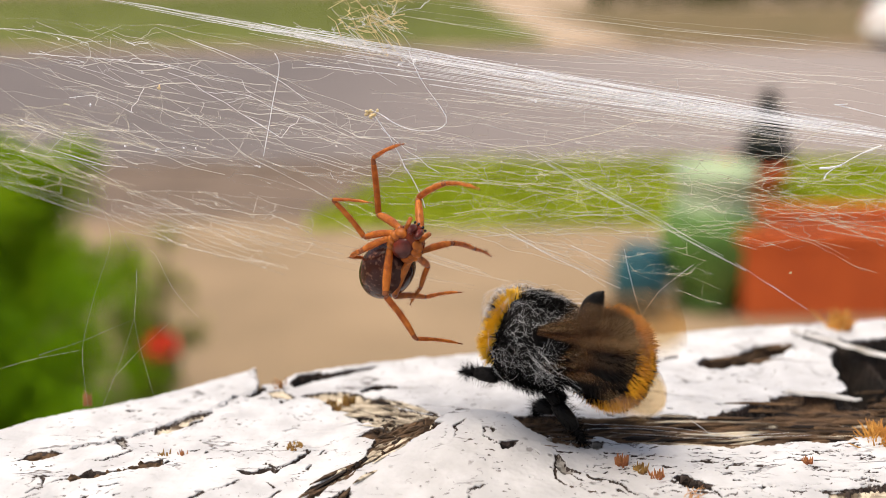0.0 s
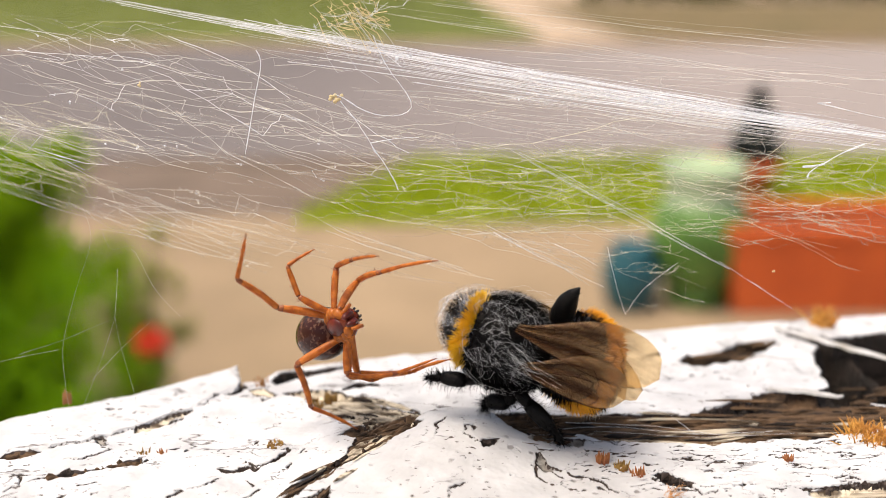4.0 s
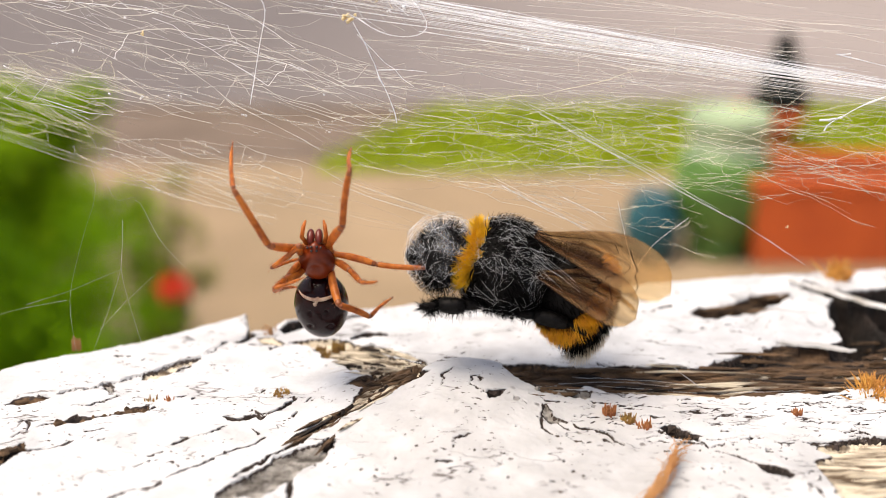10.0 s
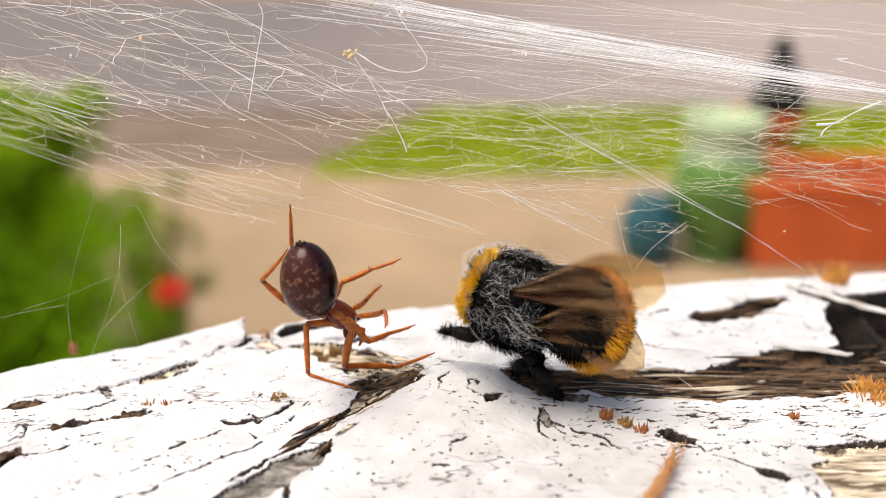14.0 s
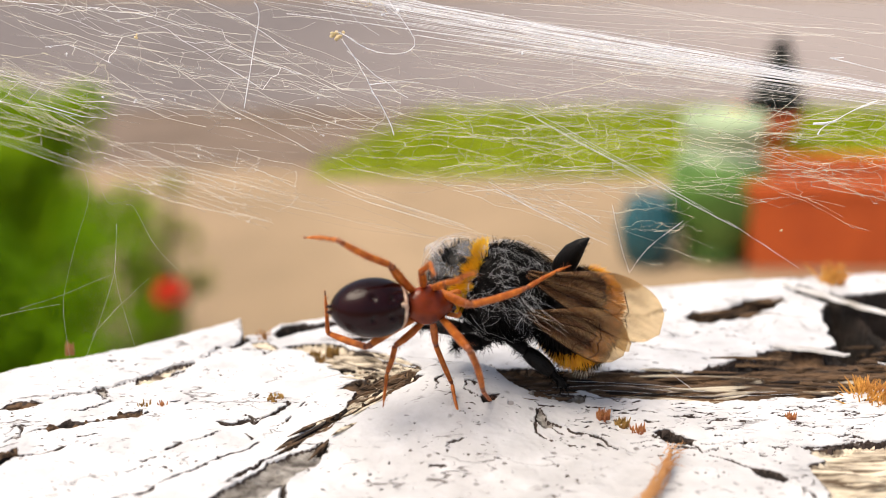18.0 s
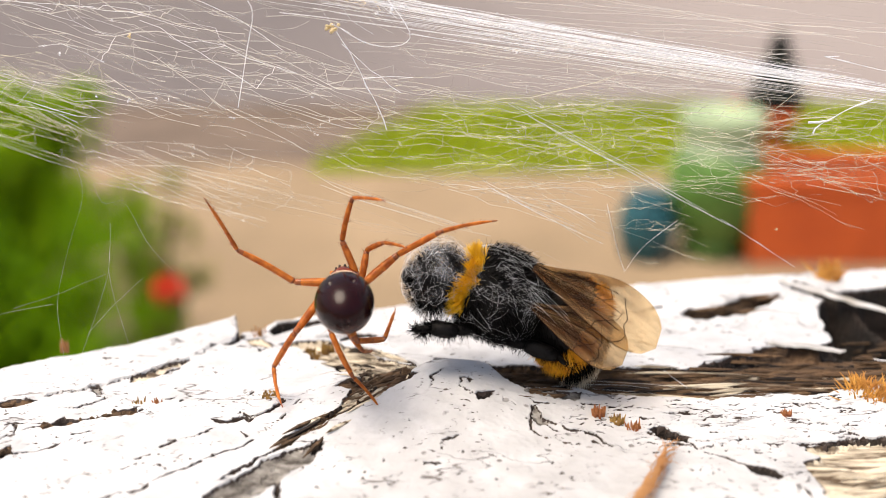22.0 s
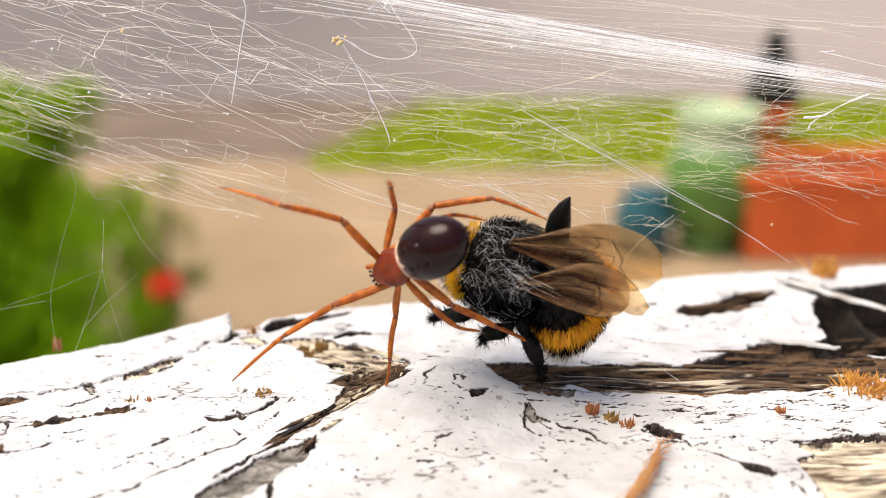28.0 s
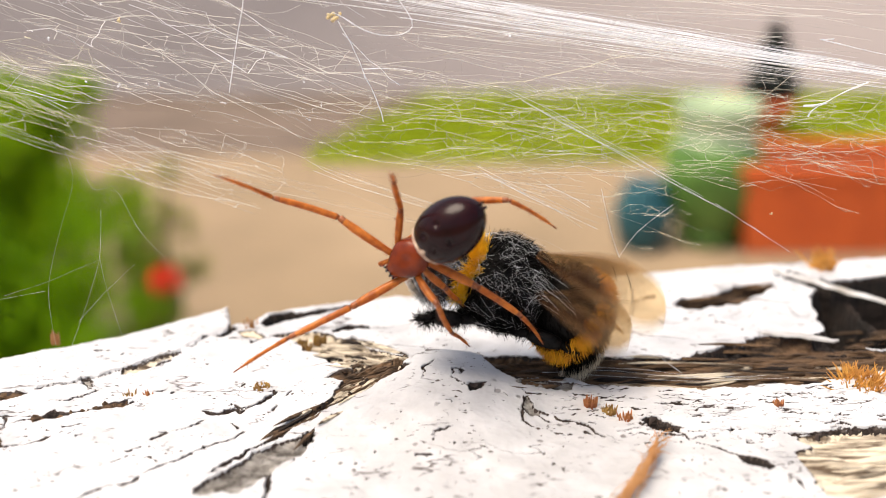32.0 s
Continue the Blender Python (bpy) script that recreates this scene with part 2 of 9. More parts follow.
def mottled_below(m, colour, flecks):
    """The underside of a body: brown, with pale flecks that thin out towards its flanks."""
    n, l = m.node_tree.nodes, m.node_tree.links
    b = n["Principled BSDF"]
    old = b.inputs["Base Color"].links[0].from_socket
    tc = n.new("ShaderNodeTexCoord")
    sep = n.new("ShaderNodeSeparateXYZ")
    l.new(tc.outputs["Object"], sep.inputs[0])
    nz = n.new("ShaderNodeTexNoise")
    nz.inputs["Scale"].default_value, nz.inputs["Detail"].default_value = 2300, 6
    l.new(tc.outputs["Object"], nz.inputs["Vector"])
    spot = n.new("ShaderNodeMapRange")
    spot.inputs[1].default_value, spot.inputs[2].default_value = 0.54, 0.64
    l.new(nz.outputs["Fac"], spot.inputs[0])
    skin = n.new("ShaderNodeMix")
    skin.data_type = "RGBA"
    skin.inputs["A"].default_value, skin.inputs["B"].default_value = (*colour, 1), (*flecks, 1)
    l.new(spot.outputs[0], skin.inputs["Factor"])
    low = n.new("ShaderNodeMapRange")
    low.inputs[1].default_value, low.inputs[2].default_value = -0.0003, -0.0011
    l.new(sep.outputs[2], low.inputs[0])
    mx = n.new("ShaderNodeMix")
    mx.data_type = "RGBA"
    l.new(low.outputs[0], mx.inputs["Factor"])
    l.new(old, mx.inputs["A"])
    l.new(skin.outputs["Result"], mx.inputs["B"])
    l.new(mx.outputs["Result"], b.inputs["Base Color"])


mottled_below(ABDOMEN, (0.040, 0.012, 0.009), (0.13, 0.060, 0.040))
PALE_MARK = material("pale_marking", (0.62, 0.48, 0.36), (0.34, 0.2, 0.14), scale=1500, rough=0.5, bump=0.2, depth=0.00003)
EYE = material("black_eye", (0.01, 0.01, 0.012), rough=0.08, bump=0.0, spec=0.6)
BEE_SKIN = material("black_cuticle", (0.003, 0.0028, 0.003), (0.006, 0.0055, 0.0055), scale=900, rough=0.5, bump=0.5, fine=3000, depth=0.0001, spec=0.12)
FUR_BLACK = material("black_fur", (0.0025, 0.002, 0.002), (0.0015, 0.0015, 0.0015), scale=900, rough=0.7, bump=0.0, spec=0.03)
FUR_YELLOW = material("yellow_fur", (0.78, 0.47, 0.02), (0.62, 0.33, 0.012), scale=900, rough=0.6, bump=0.0)
FUR_ORANGE = material("orange_fur", (0.80, 0.40, 0.01), (0.62, 0.25, 0.008), scale=900, rough=0.6, bump=0.0)
FUR_WHITE = material("white_fur", (0.75, 0.68, 0.56), (0.6, 0.5, 0.38), scale=900, rough=0.6, bump=0.0)
VEIN = material("wing_vein", (0.02, 0.009, 0.005), (0.012, 0.006, 0.004), scale=900, rough=0.6, bump=0.0, spec=0.08)


def wing_material():
    m = bpy.data.materials.new("smoky_wing")
    m.use_nodes = True
    n, l = m.node_tree.nodes, m.node_tree.links
    b, out = n["Principled BSDF"], n["Material Output"]
    b.inputs["Base Color"].default_value = (0.42, 0.26, 0.13, 1)
    b.inputs["Roughness"].default_value = 0.25
    b.inputs["Specular IOR Level"].default_value = 0.15
    tr = n.new("ShaderNodeBsdfTransparent")
    tr.inputs[0].default_value = (0.95, 0.84, 0.66, 1)
    tc = n.new("ShaderNodeTexCoord")
    nz = n.new("ShaderNodeTexNoise")
    nz.inputs["Scale"].default_value = 1500
    nz.inputs["Detail"].default_value = 4
    fold = n.new("ShaderNodeMapping")
    fold.inputs["Scale"].default_value = (0.14, 1, 1)
    l.new(tc.outputs["Object"], fold.inputs[0])
    l.new(fold.outputs[0], nz.inputs["Vector"])
    bp = n.new("ShaderNodeBump")
    bp.inputs["Strength"].default_value = 0.5
    bp.inputs["Distance"].default_value = 0.0002
    l.new(nz.outputs["Fac"], bp.inputs["Height"])
    l.new(bp.outputs[0], b.inputs["Normal"])
    # dark and crumpled at the root, thin and pale towards the tip
    sep = n.new("ShaderNodeSeparateXYZ")
    l.new(tc.outputs["Object"], sep.inputs[0])
    mr = n.new("ShaderNodeMapRange")
    mr.inputs[1].default_value, mr.inputs[2].default_value = 0.0058, 0.0128
    l.new(sep.outputs[0], mr.inputs[0])
    jig = n.new("ShaderNodeMath")
    jig.operation = "MULTIPLY_ADD"
    jig.inputs[1].default_value = 1.1
    l.new(nz.outputs["Fac"], jig.inputs[0])
    l.new(mr.outputs[0], jig.inputs[2])
    sh = n.new("ShaderNodeMapRange")
    sh.inputs[1].default_value, sh.inputs[2].default_value = 0.45, 1.55
    l.new(jig.outputs[0], sh.inputs[0])
    tone = n.new("ShaderNodeMix")
    tone.data_type = "RGBA"
    tone.inputs["A"].default_value = (0.075, 0.034, 0.016, 1)
    tone.inputs["B"].default_value = (0.72, 0.50, 0.27, 1)
    l.new(sh.outputs[0], tone.inputs["Factor"])
    l.new(tone.outputs["Result"], b.inputs["Base Color"])
    op = n.new("ShaderNodeMapRange")
    op.inputs[3].default_value, op.inputs[4].default_value = 0.50, 0.07
    l.new(sh.outputs[0], op.inputs[0])
    mx = n.new("ShaderNodeMixShader")
    l.new(op.outputs[0], mx.inputs[0])
    l.new(tr.outputs[0], mx.inputs[1])
    l.new(b.outputs[0], mx.inputs[2])
    l.new(mx.outputs[0], out.inputs[0])
    return m


WING = wing_material()
HEDGE = through_light(material("hedge_leaf", (0.035, 0.06, 0.008), (0.015, 0.03, 0.004), scale=0.6, rough=0.6, bump=0.0, spec=0.1), 0.2, (0.05, 0.09, 0.01))
FAR_TURF = material("far_turf", (0.12, 0.14, 0.02), (0.07, 0.085, 0.012), scale=0.4, rough=0.95, bump=0.4, fine=20, depth=0.02)
FAR_GRASS = through_light(material("far_grass_blade", (0.14, 0.17, 0.02), (0.08, 0.10, 0.012), scale=0.5, rough=0.6, bump=0.0, spec=0.1), 0.3, (0.2, 0.24, 0.02))
FAR_EARTH = material("far_earth", (0.16, 0.11, 0.05), (0.10, 0.08, 0.03), scale=0.5, rough=0.95, bump=0.4, fine=20, depth=0.01)
ASPHALT = material("asphalt", (0.132, 0.115, 0.115), (0.104, 0.090, 0.090), scale=0.8, rough=0.9, bump=0.3, fine=60, depth=0.004)
GROUND = material("sandy_ground", (0.285, 0.205, 0.128), (0.215, 0.155, 0.095), scale=1.2, rough=0.95, bump=0.5, fine=40, depth=0.01)


def haze_along(m, colour, start, end):
    """Puts haze into a surface's colour: paler from one place along the street to another."""
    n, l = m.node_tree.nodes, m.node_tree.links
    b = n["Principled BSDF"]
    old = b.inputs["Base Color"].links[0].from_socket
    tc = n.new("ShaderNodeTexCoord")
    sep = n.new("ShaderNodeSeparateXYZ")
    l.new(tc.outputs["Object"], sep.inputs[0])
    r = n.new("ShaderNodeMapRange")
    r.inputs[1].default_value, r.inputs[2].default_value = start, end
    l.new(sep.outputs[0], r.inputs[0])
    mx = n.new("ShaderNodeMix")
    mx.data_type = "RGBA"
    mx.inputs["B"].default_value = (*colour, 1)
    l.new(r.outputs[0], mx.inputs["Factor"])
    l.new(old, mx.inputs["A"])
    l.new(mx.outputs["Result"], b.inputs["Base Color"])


# pale haze over one end of the street, put into the road's colour
haze_along(ASPHALT, (0.25, 0.215, 0.205), -3.0, 6.0)
PAVING = material("pale_paving", (0.40, 0.30, 0.21), (0.33, 0.25, 0.18), scale=0.7, rough=0.9, bump=0.3, fine=30, depth=0.004)
KERB = material("kerb_stone", (0.15, 0.11, 0.085), (0.11, 0.08, 0.06), scale=2.0, rough=0.9, bump=0.4, fine=50, depth=0.004)
TURF = material("turf", (0.30, 0.36, 0.03), (0.20, 0.25, 0.02), scale=1.5, rough=0.95, bump=0.6, fine=60, depth=0.02)
GRASS = through_light(material("grass_blade", (0.38, 0.45, 0.04), (0.25, 0.32, 0.025), scale=2.0, rough=0.6, bump=0.0, spec=0.1), 0.35, (0.42, 0.5, 0.01))
# one leaf in two colours: shade put into this, sunlight into the next
LEAF = through_light(material("bush_leaf", (0.19, 0.38, 0.008), (0.035, 0.10, 0.003), scale=2.6, rough=0.6, bump=0.0, spec=0.08), 0.3, (0.22, 0.4, 0.006))
SUNLIT_LEAF = through_light(material("sunlit_bush_leaf", (0.34, 0.52, 0.015), (0.11, 0.22, 0.005), scale=2.6, rough=0.6, bump=0.0, spec=0.08), 0.3, (0.26, 0.42, 0.006))
OLIVE_LEAF = through_light(material("olive_leaf", (0.24, 0.27, 0.03), (0.12, 0.14, 0.02), scale=6.0, rough=0.5, bump=0.0), 0.3, (0.3, 0.3, 0.06))
CONIFER = material("conifer_needle", (0.02, 0.035, 0.03), (0.01, 0.018, 0.018), scale=9.0, rough=0.7, bump=0.0)
TWIG = material("bark", (0.12, 0.08, 0.05), (0.06, 0.04, 0.03), scale=30, rough=0.9, bump=0.5, depth=0.003)
PETAL = material("red_petal", (0.75, 0.05, 0.02), (0.6, 0.03, 0.01), scale=40, rough=0.5, bump=0.0)
TERRACOTTA = material("terracotta", (0.68, 0.13, 0.03), (0.56, 0.10, 0.025), scale=5, rough=0.8, bump=0.4, fine=60, depth=0.003)
PALE_GLAZE = material("pale_green_glaze", (0.36, 0.46, 0.30), (0.26, 0.35, 0.21), scale=5, rough=0.35, bump=0.2, depth=0.002)
GREEN_GLAZE = material("green_glaze", (0.115, 0.24, 0.05), (0.055, 0.13, 0.025), scale=5, rough=0.35, bump=0.2, depth=0.002)
TEAL = material("teal_glaze", (0.018, 0.10, 0.12), (0.01, 0.06, 0.08), scale=8, rough=0.3, bump=0.2, depth=0.002)
SOIL = material("soil", (0.05, 0.035, 0.025), (0.03, 0.02, 0.015), scale=40, rough=0.95, bump=0.6, depth=0.005)
CAR_PAINT = material("white_car_paint", (0.90, 0.90, 0.89), (0.87, 0.87, 0.86), scale=3, rough=0.25, bump=0.0, coat=0.5)
GLASS_DARK = material("dark_car_glass", (0.02, 0.025, 0.03), (0.015, 0.02, 0.02), scale=3, rough=0.08, bump=0.0, spec=0.6)
TYRE = material("tyre_rubber", (0.02, 0.02, 0.02), (0.03, 0.03, 0.03), scale=20, rough=0.85, bump=0.3, depth=0.002)
RIM = material("alloy_rim", (0.62, 0.62, 0.64), (0.5, 0.5, 0.52), scale=20, rough=0.4, metal=0.3, bump=0.0)
LAMP_RED = material("red_lamp_glass", (0.5, 0.02, 0.02), rough=0.2, bump=0.0)
LAMP_CLEAR = material("clear_lamp_glass", (0.7, 0.7, 0.7), rough=0.15, bump=0.0)

# ================= mesh helpers =================


def part(name, bm, mat, parent=None, label="", smooth=True):
    """Links a bmesh as one mesh object, under a thing or a part. Takes one material or a list."""
    me = bpy.data.meshes.new(name)
    bmesh.ops.recalc_face_normals(bm, faces=bm.faces)
    bm.to_mesh(me)
    bm.free()
    for one in (mat if isinstance(mat, (list, tuple)) else [mat]):
        me.materials.append(one)
    if smooth:
        me.polygons.foreach_set("use_smooth", [True] * len(me.polygons))
    ob = new(name, me)
    ob.parent = parent
    if label:
        tagged(ob, label)
    return ob


def raw(name, verts, faces, mat, parent=None, label="", smooth=False, slots=None):
    me = bpy.data.meshes.new(name)
    me.from_pydata(verts, [], faces)
    for one in (mat if isinstance(mat, (list, tuple)) else [mat]):
        me.materials.append(one)
    if slots is not None:
        me.polygons.foreach_set("material_index", slots)
    if smooth:
        me.polygons.foreach_set("use_smooth", [True] * len(me.polygons))
    me.update()
    ob = new(name, me)
    ob.parent = parent
    if label:
        tagged(ob, label)
    return ob


def thing(name, label, category, group="", kind="", at=None):
    ob = new(name)
    ob.empty_display_size = 0.01
    if at is not None:
        ob.location = at
    return tagged(ob, label, category, group, kind)


def add_ball(bm, centre, radii, turn=None, u=24, v=14, slot=0, warp=0.0, wscale=1.0):
    """An ellipsoid, with an uneven skin where warp is given."""
    m = Matrix.Translation(Vector(centre)) @ (turn.to_4x4() if turn else Matrix()) @ Matrix.Diagonal((*radii, 1))
    got = bmesh.ops.create_uvsphere(bm, u_segments=u, v_segments=v, radius=1.0, matrix=m)
    for vert in got["verts"]:
        if warp:
            d = (vert.co - Vector(centre)).normalized()
            vert.co += d * warp * noise.noise(vert.co * wscale)
        for f in vert.link_faces:
            f.material_index = slot
    return got["verts"]


def tube_data(points, radii, sides=6, verts=None, faces=None):
    """Rings along a line of points, closed at both ends, appended to verts and faces."""
    verts = [] if verts is None else verts
    faces = [] if faces is None else faces
    base = len(verts)
    n = len(points)
    prev = None
    for i, p in enumerate(points):
        p = Vector(p)
        d = (Vector(points[min(i + 1, n - 1)]) - Vector(points[max(i - 1, 0)]))
        d = d.normalized() if d.length > 1e-12 else Vector((1, 0, 0))
        if prev is None:
            a = d.orthogonal().normalized()
        else:
            a = (prev - d * prev.dot(d))
            a = a.normalized() if a.length > 1e-9 else d.orthogonal().normalized()
        prev = a
        b = d.cross(a)
        r = radii[i] if isinstance(radii, (list, tuple)) else radii
        for k in range(sides):
            w = 2 * math.pi * k / sides
            verts.append(p + (a * math.cos(w) + b * math.sin(w)) * r)
    for i in range(n - 1):
        for k in range(sides):
            q, s = base + i * sides, (k + 1) % sides
            faces.append((q + k, q + s, q + sides + s, q + sides + k))
    faces.append(tuple(range(base + sides - 1, base - 1, -1)))
    faces.append(tuple(range(base + (n - 1) * sides, base + n * sides)))
    return verts, faces


def box_bm(bm, lo, hi, bevel=0.0, slot=0):
    c = [(a + b) / 2 for a, b in zip(lo, hi)]
    s = [b - a for a, b in zip(lo, hi)]
    got = bmesh.ops.create_cube(bm, size=1.0, matrix=Matrix.Translation(c) @ Matrix.Diagonal((*s, 1)))
    es = {e for v in got["verts"] for e in v.link_edges}
    for v in got["verts"]:
        for f in v.link_faces:
            f.material_index = slot
    if bevel:
        bmesh.ops.bevel(bm, geom=list(es), offset=bevel, segments=2, affect="EDGES", clamp_overlap=True)


def lathe(profile, sides=32, verts=None, faces=None):
    """A turned body from (radius, height) pairs."""
    verts, faces = [] if verts is None else verts, [] if faces is None else faces
    base = len(verts)
    for r, z in profile:
        for k in range(sides):
            a = 2 * math.pi * k / sides
            verts.append((r * math.cos(a), r * math.sin(a), z))
    for i in range(len(profile) - 1):
        for k in range(sides):
            s = (k + 1) % sides
            faces.append((base + i * sides + k, base + i * sides + s, base + (i + 1) * sides + s, base + (i + 1) * sides + k))
    return verts, faces


def leaves_data(count, place, size, rng, verts, faces):
    """Small folded leaves, four corners and a midrib each, where place(rng) gives a point."""
    for _ in range(count):
        p = Vector(place(rng))
        d = Vector((rng.gauss(0, 1), rng.gauss(0, 1), rng.gauss(0, 0.7))).normalized()
        s = d.orthogonal().normalized()
        s.rotate(Matrix.Rotation(rng.uniform(0, 6.28), 3, d))
        h = size * rng.uniform(0.6, 1.3)
        w = h * 0.3
        up = d.cross(s) * w * 0.4
        b = len(verts)
        verts += [p, p + d * h * 0.5 + s * w + up, p + d * h, p + d * h * 0.5 - s * w + up]
        faces += [(b, b + 1, b + 2), (b, b + 2, b + 3)]

# ================= ground, road, verges =================
GZ = -1.76


def ground_sheet():
    # across the street: yard, kerb step, carriageway, far kerb, far side
    prof = [(-2000, 0), (9.05, 0), (9.10, -0.10), (24.9, -0.10), (24.95, 0), (3000, 0)]
    xs = [-2500, -60, 60, 2500]
    verts = [(x, y, GZ + z) for y, z in prof for x in xs]
    faces = [(i * 4 + k, i * 4 + k + 1, i * 4 + k + 5, i * 4 + k + 4) for i in range(len(prof) - 1) for k in range(3)]
    return tagged(raw("ground", verts, faces, GROUND), "sandy beige ground that runs to the horizon", "ground", kind="structure")


def slab(name, lo, hi, mat, label, category, bevel=0.02):
    bm = bmesh.new()
    box_bm(bm, lo, hi, bevel)
    return tagged(part(name, bm, mat, smooth=False), label, category, kind="structure")


ground_sheet()
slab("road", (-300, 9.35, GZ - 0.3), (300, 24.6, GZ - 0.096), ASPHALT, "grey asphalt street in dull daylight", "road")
slab("pavement", (-300, 24.9, GZ - 0.3), (300, 90, GZ + 0.004), PAVING, "pale tan paving across the street", "pavement")


def kerb(y, z):
    top = thing("kerb", "row of weathered brown kerb stones along the street", "kerb", kind="structure")
    bm = bmesh.new()
    box_bm(bm, (-0.49, -0.15, -0.2), (0.49, 0.15, 0.0), 0.02)
    first = part("kerb_stone", bm, KERB, top, smooth=False)
    for i in range(-14, 15):
        ob = first if i == -14 else first.copy()
        if i > -14:
            scene.collection.objects.link(ob)
        ob.location = (i, y, z)
    return top


kerb(9.2, GZ + 0.02)
slab("brown_path", (-60, 7.0, GZ - 0.2), (-0.2, 9.03, GZ + 0.006), KERB, "brown gravelled strip beside the street", "path")


def grass_strip(name, lo, hi, count, height, label, seed, slant=0.0, mats=None):
    """A mat of turf with standing blades."""
    rng = random.Random(seed)
    top = thing(name, label, "grass", kind="stuff")
    bm = bmesh.new()
    box_bm(bm, (lo[0], lo[1], GZ - 0.1), (hi[0], hi[1], GZ + 0.03), 0.015)
    for v in bm.verts:
        if v.co.x < (lo[0] + hi[0]) / 2:
            v.co.x += (v.co.y - lo[1]) * slant
    part("turf", bm, (mats or (TURF, GRASS))[0], top, smooth=False)
    verts, faces = [], []
    for _ in range(count):
        x, y = rng.uniform(lo[0], hi[0]), rng.uniform(lo[1], hi[1])
        if x < lo[0] + (y - lo[1]) * slant:
            continue
        a, h = rng.uniform(0, 6.28), height * rng.uniform(0.5, 1.4)
        w = 0.012
        lean = Vector((rng.gauss(0, 0.35), rng.gauss(0, 0.35), 1)) * h
        b = len(verts)
        p, s = Vector((x, y, GZ + 0.025)), Vector((math.cos(a), math.sin(a), 0)) * w
        verts += [p - s, p + s, p + lean * 0.6 + s * 0.7, p + lean, p + lean * 0.6 - s * 0.7]
        faces += [(b, b + 1, b + 2, b + 3, b + 4)]
    raw("blades", verts, faces, (mats or (TURF, GRASS))[1], top)
    return top


grass_strip("grass_verge", (-0.95, 6.75), (9.0, 8.95), 14000, 0.12, "bright green mown grass verge along the street", 3, 0.42)
grass_strip("far_grass_verge", (-40.0, 25.6), (3.2, 88.0), 12000, 0.3, "olive green grass bank across the street", 4, 0.0, (FAR_TURF, FAR_GRASS))

slab("far_path", (5.6, 25.6, GZ - 0.2), (60, 52, GZ + 0.05), FAR_EARTH, "brown bare earth across the street", "path")


def far_hedge():
    rng = random.Random(17)
    top = thing("far_hedge", "dark green hedge along the far side of the street", "hedge", kind="stuff")
    verts, faces = [], []

    def place(g):
        x, h = g.uniform(9, 60), g.random()
        return (x, 56 + g.gauss(0, 0.7), GZ + 0.1 + h * (2.6 + 0.5 * math.sin(x * 0.7)))
    leaves_data(7000, place, 0.5, rng, verts, faces)
    raw("leaves", verts, faces, HEDGE, top)
    verts, faces = [], []
    for k in range(26):
        x = 9.5 + 2 * k
        tube_data([(x, 56, GZ - 0.1), (x + 0.1, 56.05, GZ + 1.2), (x - 0.1, 56.1, GZ + 2.4)], [0.09, 0.07, 0.02], 6, verts, faces)
    raw("stems", verts, faces, TWIG, top)
    return top


far_hedge()

# ================= the peeling rail =================
# its top as a fine net of heights in millimetres: paint where nothing has cracked or peeled, else cracks and bare wood
PAINTED, BROWN, PALE, GREY, SHADE_AND_ROT, RIM_OF_PAINT = range(6)
NET_X = np.concatenate([np.linspace(-300, -50, 24), np.arange(-48, 57, 0.125), np.linspace(58, 300, 24)])
NET_Y = np.concatenate([np.linspace(20, 43, 8), np.arange(44.5, 111.5, 0.135)])
GX, GY = np.meshgrid(NET_X, NET_Y, indexing="ij")
_lattice = np.random.RandomState(7).rand(256, 256) * 2 - 1


def rough(x, y, seed=0):
    """Smooth random field between -1 and 1."""
    x, y = x + seed * 17.31, y + seed * 9.77
    i, j = np.floor(x).astype(int), np.floor(y).astype(int)
    u, v = x - i, y - j
    u, v = u * u * (3 - 2 * u), v * v * (3 - 2 * v)
    a, b = _lattice[i % 256, j % 256], _lattice[(i + 1) % 256, j % 256]
    c, d = _lattice[i % 256, (j + 1) % 256], _lattice[(i + 1) % 256, (j + 1) % 256]
    return (a * (1 - u) + b * u) * (1 - v) + (c * (1 - u) + d * u) * v


WARP_X = GX + 0.32 * rough(GX * 0.7, GY * 0.7, 1) + 0.16 * rough(GX * 2.1, GY * 2.1, 2) + 0.07 * rough(GX * 5, GY * 5, 12)
WARP_Y = GY + 0.32 * rough(GX * 0.7, GY * 0.7, 3) + 0.16 * rough(GX * 2.1, GY * 2.1, 4) + 0.07 * rough(GX * 5, GY * 5, 13)
KIND = np.zeros(GX.shape, int)
SINK = np.zeros(GX.shape)
PEEL = np.full(GX.shape, 9.0)
LIFT = np.zeros(GX.shape)
# where the loose slab in front is shaded by colour and pitted
SHADE_AND_PITS = np.clip(1.5 * np.exp(-((GX - 6.0) / 13.0) ** 4 - ((GY - 62.0) / 12.0) ** 4), 0, 1) + 0.85 * np.exp(-((GX - 30.0) / 14.0) ** 2 - ((GY - 63.0) / 6.5) ** 2)


def window(points, margin):
    px, py = [p[0] for p in points], [p[1] for p in points]
    a, b = np.searchsorted(NET_X, (min(px) - margin, max(px) + margin))
    c, d = np.searchsorted(NET_Y, (min(py) - margin, max(py) + margin))
    return slice(a, b), slice(c, d)


